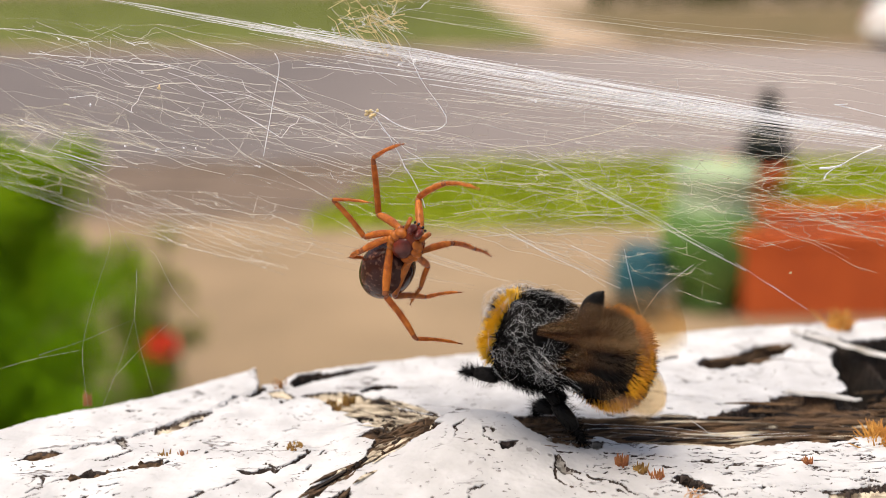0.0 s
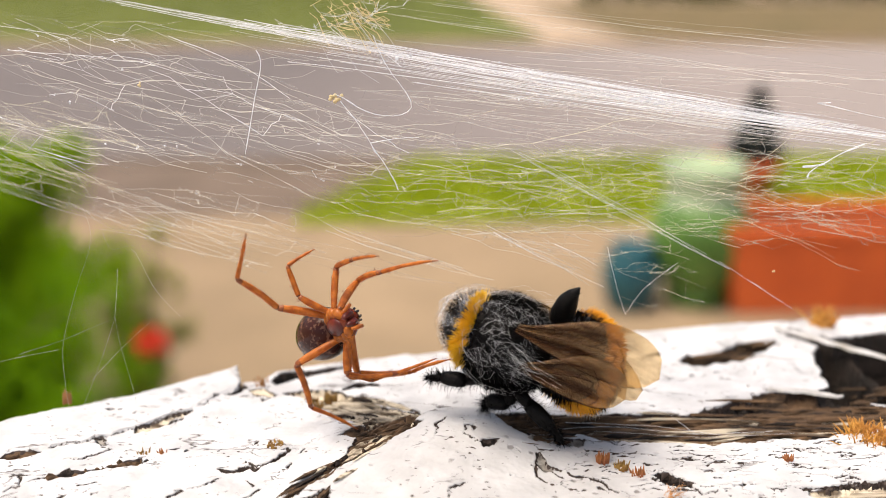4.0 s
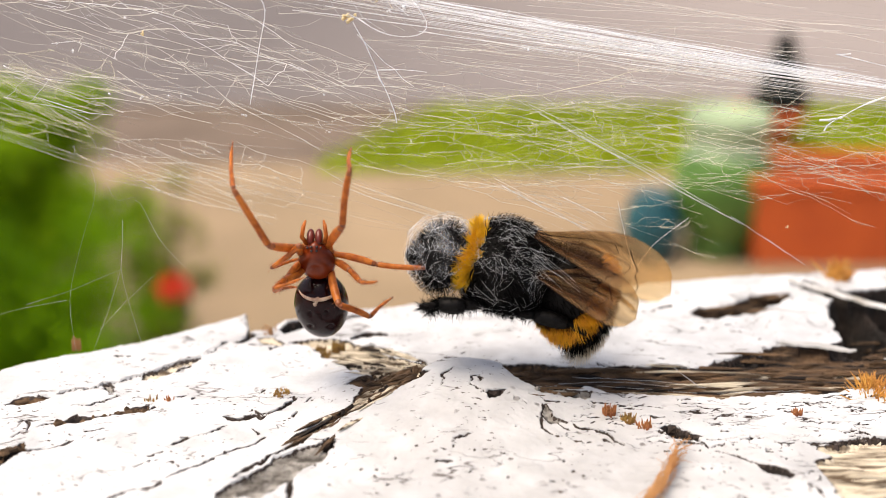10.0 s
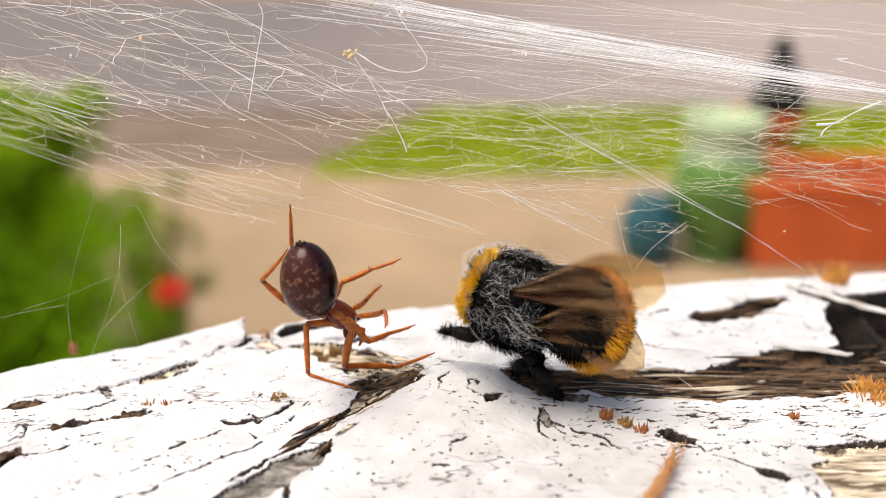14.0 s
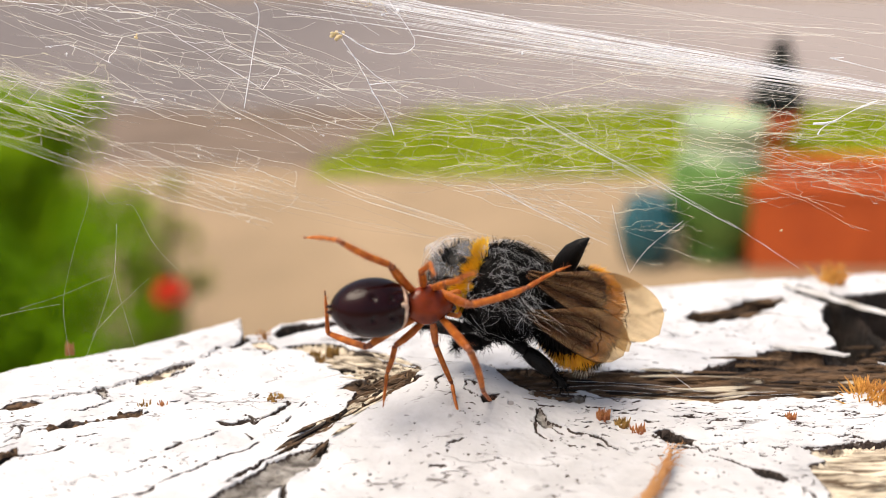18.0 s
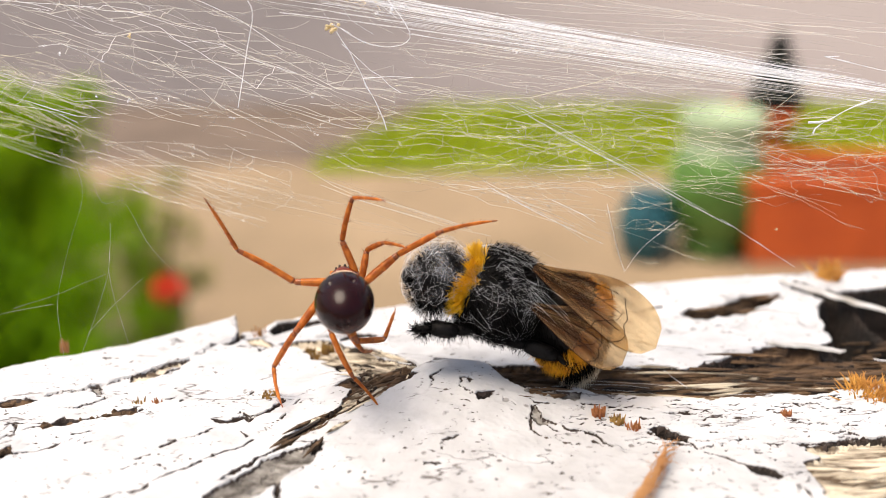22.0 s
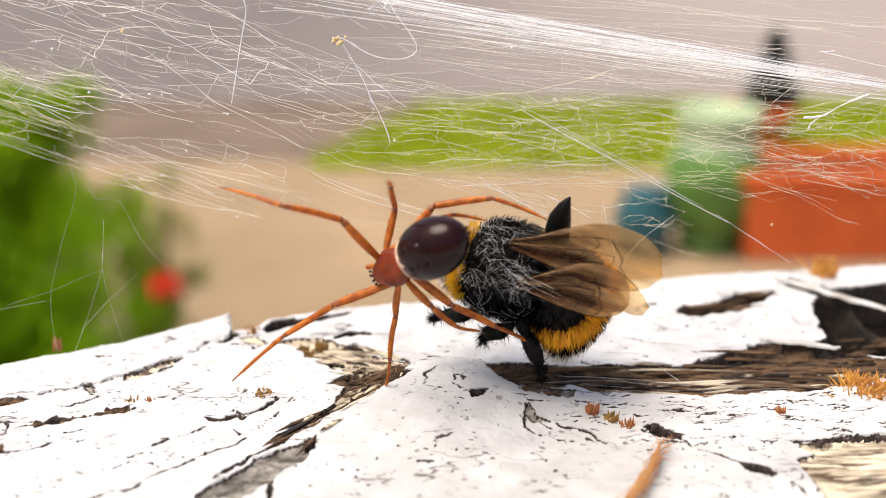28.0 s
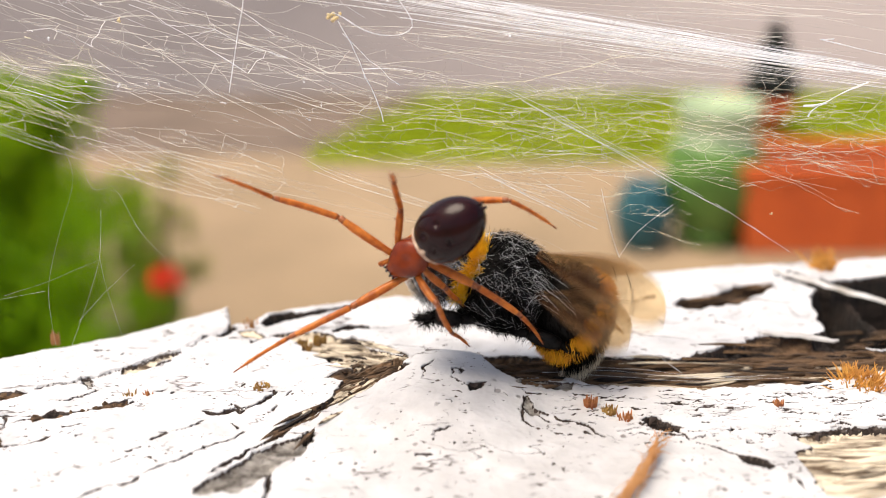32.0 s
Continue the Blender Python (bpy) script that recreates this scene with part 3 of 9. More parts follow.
def line_gap(x, y, points, signed=False):
    """Distance to a line of points, and on which side of it."""
    best, side = np.full(x.shape, 99.0), np.zeros(x.shape)
    for (ax, ay), (bx, by) in zip(points, points[1:]):
        dx, dy = bx - ax, by - ay
        h = np.clip(((x - ax) * dx + (y - ay) * dy) / (dx * dx + dy * dy), 0, 1)
        d = np.hypot(x - ax - h * dx, y - ay - h * dy)
        near = d < best
        best = np.where(near, d, best)
        side = np.where(near, dx * (y - ay) - dy * (x - ax), side)
    return (best, side) if signed else best


def crack(width, points, lift=0.0):
    """A ragged crack in the paint; the plate on its far side may stand up along it."""
    w = window(points, 2.5)
    x, y = WARP_X[w], WARP_Y[w]
    d = line_gap(x, y, points)
    half = width * (0.62 + 0.62 * rough(x * 1.6, y * 1.6, 5)) + 0.035
    hit = d < half
    # the crack's shade comes from this dark kind as well as its depth
    KIND[w] = np.where(hit & (KIND[w] == PAINTED), SHADE_AND_ROT, KIND[w])
    SINK[w] = np.maximum(SINK[w], np.where(d < half + 0.3, 0.2 + 2.0 * width, 0))
    PEEL[w] = np.minimum(PEEL[w], d - half)
    if lift:
        w = window(points, 6)
        d, side = line_gap(GX[w], GY[w], points, True)
        LIFT[w] = np.maximum(LIFT[w], np.where(side > 0, 0.5 * lift * np.exp(-(d / 2.6) ** 2) * np.minimum(1, d / 0.3), 0))


def bare(kind, depth, points):
    """A patch where the paint is gone, with a ragged outline."""
    w = window(points, 1.5)
    x, y = WARP_X[w], WARP_Y[w]
    ring = list(points) + [points[0]]
    inside = np.zeros(x.shape, bool)
    for (ax, ay), (bx, by) in zip(ring, ring[1:]):
        if ay != by:
            inside ^= ((ay > y) != (by > y)) & (x < (bx - ax) * (y - ay) / (by - ay) + ax)
    d = line_gap(x, y, ring)
    KIND[w] = np.where(inside, kind, KIND[w])
    SINK[w] = np.maximum(SINK[w], np.where(inside | (d < 0.3), 0.15 + depth * np.where(inside, np.minimum(1, 0.35 + d / 0.9), 0.35), 0))
    PEEL[w] = np.minimum(PEEL[w], np.where(inside, -d, d))


crack(0.05, ((-34.1, 74.6), (-31.9, 75.4), (-30.3, 76.5), (-28.6, 77.6), (-27.3, 78.4)), lift=0.5)
crack(0.05, ((-23.2, 82.6), (-21.5, 85.5), (-19.2, 87.2)), lift=0.6)
crack(0.08, ((-27.6, 78.6), (-26.4, 79.8), (-24.4, 81.6), (-23.1, 82.1)), lift=0.4)
bare(BROWN, 0.5, ((-39.0, 72.2), (-37.6, 72.4), (-37.5, 73.8), (-36.5, 74.4), (-34.5, 74.4), (-34.6, 73.4), (-35.3, 72.6), (-36.1, 72.3)))
bare(PALE, 0.22, ((-27.8, 77.5), (-27.6, 78.6), (-26.2, 79.7), (-24.4, 81.4), (-23.2, 82.0), (-23.6, 81.0), (-25.0, 79.4), (-26.6, 77.7)))
crack(0.07, ((-25.0, 79.3), (-24.0, 80.1), (-23.2, 81.6)))
bare(GREY, 0.2, ((-30.6, 76.6), (-29.9, 76.7), (-29.2, 75.2), (-29.5, 75.0)))
crack(0.08, ((-30.7, 76.7), (-29.4, 74.6), (-28.7, 74.3)))
crack(0.11, ((-28.7, 74.4), (-29.5, 73.4), (-29.8, 72.8), (-30.5, 72.2), (-31.7, 72.2)))
crack(0.12, ((-34.6, 67.4), (-33.6, 68.3), (-32.0, 69.0), (-30.8, 69.5), (-29.1, 70.1), (-27.9, 70.8), (-26.2, 71.4), (-24.2, 72.1)))
bare(SHADE_AND_ROT, 0.45, ((-32.5, 69.0), (-31.3, 69.7), (-31.1, 70.5), (-29.4, 70.2), (-27.9, 70.8), (-28.2, 70.2), (-29.8, 69.6), (-31.4, 69.0)))
bare(BROWN, 0.25, ((-27.8, 71.0), (-26.2, 72.0), (-25.0, 72.3), (-25.4, 71.5)))
crack(0.1, ((-35.5, 69.6), (-34.0, 69.4), (-32.4, 69.5)))
crack(0.08, ((-34.3, 69.5), (-33.7, 68.0)))
bare(SHADE_AND_ROT, 0.7, ((-36.2, 64.0), (-35.0, 65.2), (-33.4, 66.3), (-32.8, 65.0), (-34.2, 63.5), (-35.6, 62.7)))
crack(0.07, ((-33.0, 64.8), (-31.5, 65.4), (-30.5, 66.2), (-29.8, 66.7)))
crack(0.1, ((-29.5, 68.0), (-28.6, 68.1), (-28.1, 68.5)))
crack(0.13, ((-23.8, 63.0), (-23.3, 63.5), (-22.3, 63.8)))
crack(0.11, ((-21.6, 63.6), (-21.0, 63.6), (-20.5, 63.0)))
crack(0.1, ((-22.8, 64.6), (-22.3, 65.1)))
crack(0.12, ((-25.6, 57.7), (-24.4, 58.8), (-23.0, 59.6), (-21.6, 60.6), (-20.6, 61.5), (-19.6, 62.6), (-18.9, 63.3), (-18.4, 63.8), (-17.7, 64.6), (-17.1, 65.0), (-15.6, 66.3), (-14.4, 67.2)))
crack(0.12, ((-21.6, 66.0), (-20.9, 66.8), (-20.1, 67.2), (-19.6, 67.5), (-18.9, 68.0), (-18.1, 69.5)))
crack(0.1, ((-21.4, 67.3), (-20.7, 67.1)))
crack(0.26, ((-18.3, 70.9), (-17.3, 70.4), (-16.5, 71.1), (-15.0, 70.8), (-14.2, 71.4), (-13.6, 72.4), (-13.1, 73.4), (-13.4, 74.3), (-14.2, 74.2)))
crack(0.1, ((-16.5, 71.9), (-15.4, 71.3), (-13.7, 71.6)))
crack(0.09, ((-35.0, 82.5), (-33.8, 82.3)))
crack(0.1, ((-31.5, 82.6), (-30.8, 82.5), (-30.0, 82.2)))
crack(0.08, ((-23.6, 74.4), (-22.5, 74.8)))
crack(0.07, ((-22.0, 74.0), (-21.5, 74.4)))
crack(0.09, ((-15.7, 69.2), (-15.1, 68.0)))
crack(0.1, ((-12.0, 73.1), (-11.7, 73.8)))
crack(0.1, ((-12.8, 70.2), (-12.6, 71.1), (-12.2, 71.8)))
bare(SHADE_AND_ROT, 0.9, ((-20.7, 85.7), (-19.7, 87.5), (-19.7, 89.8), (-19.0, 86.8), (-19.9, 85.6)))
bare(PALE, 0.2, ((-18.9, 86.4), (-17.6, 86.9), (-16.4, 86.2), (-15.6, 85.2), (-16.6, 84.9), (-18.0, 85.2)))
crack(0.08, ((-19.2, 85.3), (-17.4, 84.6), (-15.4, 84.9)))
bare(SHADE_AND_ROT, 1.4, ((-17.1, 88.6), (-15.9, 90.6), (-13.3, 91.3), (-10.4, 92.0), (-7.8, 92.9), (-8.6, 91.7), (-11.5, 90.6), (-14.2, 89.4), (-16.3, 87.7)))
bare(PALE, 0.5, ((-15.7, 85.9), (-13.8, 86.4), (-10.5, 86.8), (-8.1, 84.8), (-6.3, 83.2), (-5.2, 82.3), (-2.4, 80.4), (-1.6, 80.1), (0.8, 79.9), (-0.3, 77.6), (-2.0, 76.2), (-2.5, 74.9), (-3.0, 74.6), (-4.8, 75.7), (-6.4, 76.7), (-7.5, 77.6), (-8.2, 79.6), (-9.9, 81.3), (-11.8, 83.2), (-13.6, 84.8)))
bare(SHADE_AND_ROT, 1.2, ((-9.4, 86.9), (-7.8, 88.3), (-6.3, 87.9), (-5.5, 86.5), (-7.6, 86.3), (-9.3, 86.3)))
crack(0.09, ((-5.7, 86.7), (-2.9, 87.3)))
crack(0.3, ((-7.2, 84.4), (-5.2, 82.8), (-3.5, 81.9), (-1.9, 80.7), (-1.5, 79.9)), lift=0.4)
crack(0.3, ((-12.4, 83.8), (-9.9, 81.1), (-7.9, 78.7), (-6.9, 77.2), (-4.8, 75.7), (-3.0, 74.4)))
bare(BROWN, 0.6, ((-9.1, 75.7), (-7.4, 77.0), (-4.3, 75.9), (-2.3, 75.7), (-0.8, 75.7), (-4.9, 72.7), (-6.9, 71.2), (-8.6, 69.4), (-10.5, 67.2), (-12.3, 65.4), (-14.9, 62.4), (-16.1, 61.3), (-15.3, 62.5), (-13.8, 64.1), (-12.8, 65.7), (-11.3, 67.9), (-10.1, 69.7), (-8.9, 71.1), (-7.9, 72.6), (-7.2, 74.6)))
bare(GREY, 0.13, ((-17.0, 58.8), (-15.1, 61.7), (-13.3, 63.8), (-10.9, 65.7), (-8.8, 66.9), (-8.5, 65.8), (-9.4, 63.9), (-11.2, 61.6), (-13.5, 58.8)))
bare(SHADE_AND_ROT, 0.9, ((-9.7, 66.5), (-9.3, 67.0), (-8.7, 66.5), (-8.9, 65.6), (-9.5, 65.6)))
crack(0.15, ((-8.6, 71.1), (-10.1, 69.5), (-11.3, 67.8), (-12.8, 65.6), (-13.8, 64.1), (-15.3, 62.5), (-16.1, 61.3)), lift=0.3)
crack(0.10, ((-2.5, 74.9), (-4.9, 72.7), (-6.9, 71.2), (-8.6, 69.4)))
crack(0.18, ((-12.4, 62.1), (-11.6, 61.0), (-11.5, 59.9), (-11.5, 58.4)))
crack(0.07, ((2.3, 74.7), (2.5, 73.4), (4.0, 71.9)))
crack(0.1, ((2.4, 74.7), (3.0, 74.7), (3.1, 73.8)))
crack(0.07, ((-0.5, 73.2), (0.7, 75.9)))
bare(SHADE_AND_ROT, 0.9, ((3.9, 72.6), (5.5, 73.0), (4.9, 71.9), (3.9, 71.1)))
crack(0.06, ((0.7, 65.6), (1.3, 66.2), (1.7, 66.6), (2.2, 67.0)))
crack(0.05, ((-0.4, 63.3), (0.2, 63.5), (0.6, 63.7)))
bare(BROWN, 0.9, ((1.6, 80.4), (3.5, 80.7), (6.1, 80.2), (11.3, 79.6), (14.4, 79.0), (16.7, 80.2), (19.3, 79.9), (24.1, 80.2), (26.3, 80.8), (29.0, 82.6), (30.5, 82.8), (30.9, 84.1), (33.8, 83.8), (38.9, 83.0), (42.6, 81.4), (49.0, 81.4), (46.7, 76.8), (40.3, 76.3), (35.8, 75.2), (30.6, 74.6), (25.5, 74.1), (20.6, 74.4), (14.8, 75.0), (12.8, 75.7), (10.7, 74.9), (7.5, 75.0), (6.0, 75.7), (5.7, 76.3), (5.5, 77.0), (4.9, 78.1), (3.4, 79.0)))
crack(0.12, ((14.5, 79.9), (17.1, 79.6), (21.8, 79.6), (24.1, 80.3), (26.7, 81.0)), lift=0.3)
# shadow under the strip's far edge, put in as two dark bands
bare(SHADE_AND_ROT, 1.5, ((20.0, 79.6), (24.1, 80.0), (26.3, 80.7), (29.0, 82.4), (31.5, 82.6), (31.0, 81.6), (29.0, 81.0), (26.5, 79.7), (24.0, 79.2), (20.0, 79.0)))
bare(SHADE_AND_ROT, 1.6, ((33.0, 84.6), (38.6, 84.2), (44.5, 84.0), (49.0, 83.2), (49.0, 81.9), (43.0, 82.6), (37.0, 83.0), (33.6, 83.6)))
bare(GREY, 0.15, ((7.5, 75.0), (10.7, 74.8), (13.3, 75.0), (12.5, 73.4), (10.1, 73.4), (8.2, 74.0)))
bare(GREY, 0.25, ((8.1, 71.4), (8.7, 72.2), (9.0, 71.6), (9.2, 70.4), (10.4, 69.8), (10.3, 69.3), (9.4, 69.6), (8.7, 69.2), (8.5, 70.2)))
crack(0.1, ((8.2, 71.8), (8.4, 70.2), (8.2, 68.6), (8.9, 67.8)))
crack(0.09, ((9.0, 69.6), (9.8, 68.6), (10.4, 68.5)))
crack(0.08, ((7.6, 73.3), (8.6, 72.3), (9.8, 72.6)))
crack(0.18, ((11.0, 69.5), (11.6, 68.8), (12.7, 68.3), (13.5, 67.5), (14.3, 66.6)))
crack(0.1, ((10.5, 72.7), (11.2, 72.5)))
bare(SHADE_AND_ROT, 1.5, ((17.3, 69.2), (19.2, 69.4), (20.8, 67.9), (20.5, 66.8), (18.9, 67.4)))
crack(0.1, ((20.6, 67.1), (21.6, 65.6), (22.8, 64.6), (23.9, 63.1)))
bare(SHADE_AND_ROT, 0.9, ((23.6, 63.3), (25.2, 63.0), (26.6, 61.5), (25.9, 60.9), (24.6, 62.0)))
crack(0.12, ((26.1, 61.5), (27.0, 60.6), (27.5, 59.5), (27.8, 58.1)))
crack(0.05, ((26.3, 62.1), (27.7, 62.5), (28.0, 61.4), (27.2, 60.5)))
bare(PALE, 0.4, ((30.0, 66.3), (32.5, 66.8), (36.4, 67.5), (42.1, 67.9), (36.9, 57.8), (28.8, 57.8), (28.6, 61.4), (28.5, 63.3), (30.2, 64.3), (29.6, 65.3)))
crack(0.22, ((29.6, 66.5), (32.5, 66.9), (35.9, 67.6), (39.4, 68.1)))
bare(BROWN, 4.5, ((25.8, 91.8), (27.2, 93.6), (30.7, 94.4), (34.0, 97.1), (36.4, 96.7), (38.7, 97.7), (36.5, 95.1), (33.3, 92.8), (30.5, 91.3), (26.8, 90.9)))
bare(SHADE_AND_ROT, 8.2, ((40.0, 89.0), (41.0, 94.0), (43.2, 96.8), (45.0, 97.6), (45.5, 90.3), (46.1, 87.0), (50.9, 85.1), (49.8, 83.4), (43.6, 84.4), (41.0, 85.2), (40.0, 86.4)))
bare(SHADE_AND_ROT, 8.0, ((44.7, 97.6), (49.8, 100.0), (56.1, 101.0), (56.1, 86.0), (50.8, 84.9), (45.8, 86.7), (45.2, 90.0)))
bare(SHADE_AND_ROT, 1.4, ((37.0, 84.2), (40.0, 86.6), (44.0, 86.4), (50.0, 86.0), (50.0, 82.6), (43.6, 82.6), (38.5, 83.2)))
bare(BROWN, 1.2, ((30.9, 84.1), (34.1, 85.0), (38.6, 84.4), (44.5, 84.2), (49.0, 83.4), (49.0, 81.0), (37.6, 82.3), (33.1, 81.8), (30.7, 82.8)))
crack(0.5, ((42.3, 99.4), (44.8, 97.6), (45.4, 95.2), (48.2, 94.1)), lift=0.6)
bare(SHADE_AND_ROT, 3.5, ((40.1, 99.7), (41.7, 102.6), (43.0, 98.8), (45.5, 97.1), (43.6, 95.5), (42.0, 96.3)))
crack(0.15, ((24.6, 94.4), (22.0, 93.1), (20.1, 92.7)))


def small_damage():
    """Short splits along the grain and pits, strewn over the paint."""
    rng = random.Random(77)
    for _ in range(90):
        x, y = rng.uniform(-40, 45), rng.uniform(50, 97)
        a = 0.85 if x < -6 else -0.05
        a += rng.gauss(0, 0.2)
        h = rng.uniform(0.1, 0.8)
        crack(rng.uniform(0.03, 0.065), ((x, y), (x + h * math.cos(a), y + h * math.sin(a))))
    for _ in range(150):
        x, y = rng.uniform(11, 48), rng.uniform(66, 74.5)
        h = rng.uniform(0.5, 2.6)
        crack(rng.uniform(0.03, 0.085), ((x, y), (x + h * 0.5, y + rng.gauss(0, 0.12)), (x + h, y + rng.gauss(0, 0.2))))
    for _ in range(130):
        x, y = rng.uniform(-12, 26), rng.uniform(52, 71)
        r = rng.uniform(0.05, 0.15)
        bare(GREY, 0.06, [(x + r * 1.5 * math.cos(k), y + r * math.sin(k)) for k in (0, 1.2, 2.5, 3.8, 5.0)])


small_damage()

back_x = (-300, -60, -43.7, -39.4, -35.5, -30.3, -25.5, -21.0, -19.8, -17.8, -16.8, -14.1, -7.6, -4.0, 10.0, 26.4, 34.2, 44.8, 53.3, 300)
back_y = (20.5, 66.0, 78.0, 81.3, 84.0, 86.6, 90.1, 93.1, 88.7, 89.0, 91.0, 92.5, 94.6, 96.1, 98.6, 102.0, 104.2, 105.9, 107.2, 108.5)


def rail_heights():
    edge = np.interp(GX, back_x, back_y) + 0.35 * rough(GX * 0.9, GX * 0 + 3, 6) + 0.12 * rough(GX * 3.1, GX * 0 + 9, 6)
    z = 0.30 * rough(GX * 0.07, GY * 0.11, 7) + 0.10 * rough(GX * 0.4, GY * 0.6, 8) + 0.035 * rough(GX * 1.7, GY * 2.2, 9)
    z = z + 0.02 * rough(GX * 4.5, GY * 4.5, 14)
    # the slab in front that has come loose and stands up to a tip
    loose = 1.7 * np.exp(-np.maximum(0, np.hypot((GX - 1.5) / 8.0, (GY - 75.5) / 9.0)) ** 2) * (GY < 78.5)
    z = z + loose
    step = np.clip((0.06 - PEEL) / (0.26 + 0.16 * SINK), 0, 1)
    step = step * step * (3 - 2 * step)
    sag = SINK * step
    gap = np.abs(PEEL)
    along = np.where((GX < 4) & (GY < 78), (GX + GY) * 0.7, GX)
    over = np.where((GX < 4) & (GY < 78), (GY - GX) * 0.7, GY)
    grain = 0.30 * rough(along * 0.12, over * 1.3, 10) + 0.22 * rough(along * 0.35, over * 3.2, 11) + 0.10 * rough(along * 1.1, over * 5, 15)
    crumbs = 0.20 * rough(GX * 2.4, GY * 2.4, 16) + 0.12 * rough(GX * 4.8, GY * 4.8, 17)
    z = z + np.where(KIND == PAINTED, LIFT + 0.14 * np.exp(-gap / 0.7) * (0.5 + 0.8 * rough(GX * 0.5, GY * 0.5, 18)), 0)
    z = z - sag + step * (np.minimum(1, SINK / 0.5) * np.where((KIND == BROWN) | (KIND == PALE), grain, crumbs))
    over_edge = np.maximum(0, GY - edge)
    z = z - 0.25 * np.exp(np.minimum(0, GY - edge) / 0.7) - over_edge * 5.0
    return np.maximum(z, -12.0), GY > edge + 1.6, GY > edge + 0.1


def mesh_of_cells(name, cells, z, mats, slots, label):
    """One mesh out of some of the net's cells."""
    rows = z.shape[1]
    ci, cj = cells
    quads = np.stack([ci * rows + cj, (ci + 1) * rows + cj, (ci + 1) * rows + cj + 1, ci * rows + cj + 1], axis=1)
    used, index = np.unique(quads, return_inverse=True)
    co = np.stack([GX.ravel()[used], GY.ravel()[used], z.ravel()[used]], axis=1) * MM
    me = bpy.data.meshes.new(name)
    me.vertices.add(len(used))
    me.vertices.foreach_set("co", co.ravel())
    me.loops.add(quads.size)
    me.loops.foreach_set("vertex_index", index.ravel().astype(np.int32))
    me.polygons.add(len(quads))
    me.polygons.foreach_set("loop_start", np.arange(0, quads.size, 4, dtype=np.int32))
    me.polygons.foreach_set("material_index", slots.astype(np.int32))
    me.polygons.foreach_set("use_smooth", np.ones(len(quads), bool))
    for m in mats:
        me.materials.append(m)
    me.update(calc_edges=True)
    worn = me.attributes.new("peel", "FLOAT", "POINT")
    worn.data.foreach_set("value", PEEL.ravel()[used].astype(np.float32))
    dull = me.attributes.new("shade_and_pits", "FLOAT", "POINT")
    dull.data.foreach_set("value", SHADE_AND_PITS.ravel()[used].astype(np.float32))
    ob = new(name, me)
    ob.parent = RAIL
    if label:
        tagged(ob, label)
    return ob


def peeling_rail():
    top = thing("wooden_rail", "old wooden rail with thick peeling white paint and bare brown wood", "rail")
    verts, faces = [], []
    xs = list(np.linspace(-300, 300, 61))
    for x in xs:
        e = float(np.interp(x, back_x, back_y))
        for y, z in ((20, -0.2), (20, -46), (e + 0.6, -46), (e + 0.6, -8), (e - 2, -9), (21, -9)):
            verts.append((x * MM, y * MM, z * MM))
    for i in range(len(xs) - 1):
        for k in range(6):
            j = (k + 1) % 6
            faces.append((i * 6 + k, i * 6 + j, (i + 1) * 6 + j, (i + 1) * 6 + k))
    faces += [tuple(range(6))[::-1], tuple(range((len(xs) - 1) * 6, len(xs) * 6))]
    raw("rail_body", verts, faces, GREY_WOOD, top, "grey weathered wooden body of the rail")
    for x in (-0.29, 0.29):
        bm = bmesh.new()
        box_bm(bm, (x - 0.045, 0.0205, GZ - 0.3), (x + 0.045, 0.09 if x > 0 else 0.03, -0.0465), 0.004)
        part("post", bm, GREY_WOOD, top, "grey wooden post under the rail", smooth=False)
    return top


RAIL = peeling_rail()


def rail_top():
    z, gone, side = rail_heights()
    KIND[side & (KIND == PAINTED)] = GREY
    bare_v = KIND != PAINTED
    corners = [KIND[:-1, :-1], KIND[1:, :-1], KIND[1:, 1:], KIND[:-1, 1:]]
    count = sum((c != PAINTED).astype(int) for c in corners)
    kind = np.maximum(np.maximum(corners[0], corners[1]), np.maximum(corners[2], corners[3]))
    kind = np.where((count > 0) & (count < 4), RIM_OF_PAINT, kind)
    drop = gone[:-1, :-1]
    # plates of paint that hang together
    label = np.where((kind == PAINTED) & ~drop, 0, -1)
    plates = []
    todo = np.argwhere(label == 0)
    for i0, j0 in todo:
        if label[i0, j0] != 0:
            continue
        n = len(plates) + 1
        stack, cells = [(i0, j0)], []
        label[i0, j0] = n
        while stack:
            i, j = stack.pop()
            cells.append((i, j))
            for a, b in ((i + 1, j), (i - 1, j), (i, j + 1), (i, j - 1)):
                if 0 <= a < label.shape[0] and 0 <= b < label.shape[1] and label[a, b] == 0:
                    label[a, b] = n
                    stack.append((a, b))
        plates.append(np.array(cells))
    chips = []
    for cells in plates:
        if len(cells) < 60:
            chips.append(cells)
            continue
        mesh_of_cells("paint_flake", (cells[:, 0], cells[:, 1]), z, [PAINT], np.zeros(len(cells)), "cracked white paint plate")
    if chips:
        cells = np.concatenate(chips)
        tagged(mesh_of_cells("paint_chips", (cells[:, 0], cells[:, 1]), z, [PAINT], np.zeros(len(cells)), "tiny white paint chips"), kind="stuff")
    ci, cj = np.nonzero((kind != PAINTED) & ~drop)
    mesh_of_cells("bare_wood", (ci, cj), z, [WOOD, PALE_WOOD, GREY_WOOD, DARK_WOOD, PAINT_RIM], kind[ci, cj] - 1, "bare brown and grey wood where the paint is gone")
    return z


TOP_Z = rail_top()


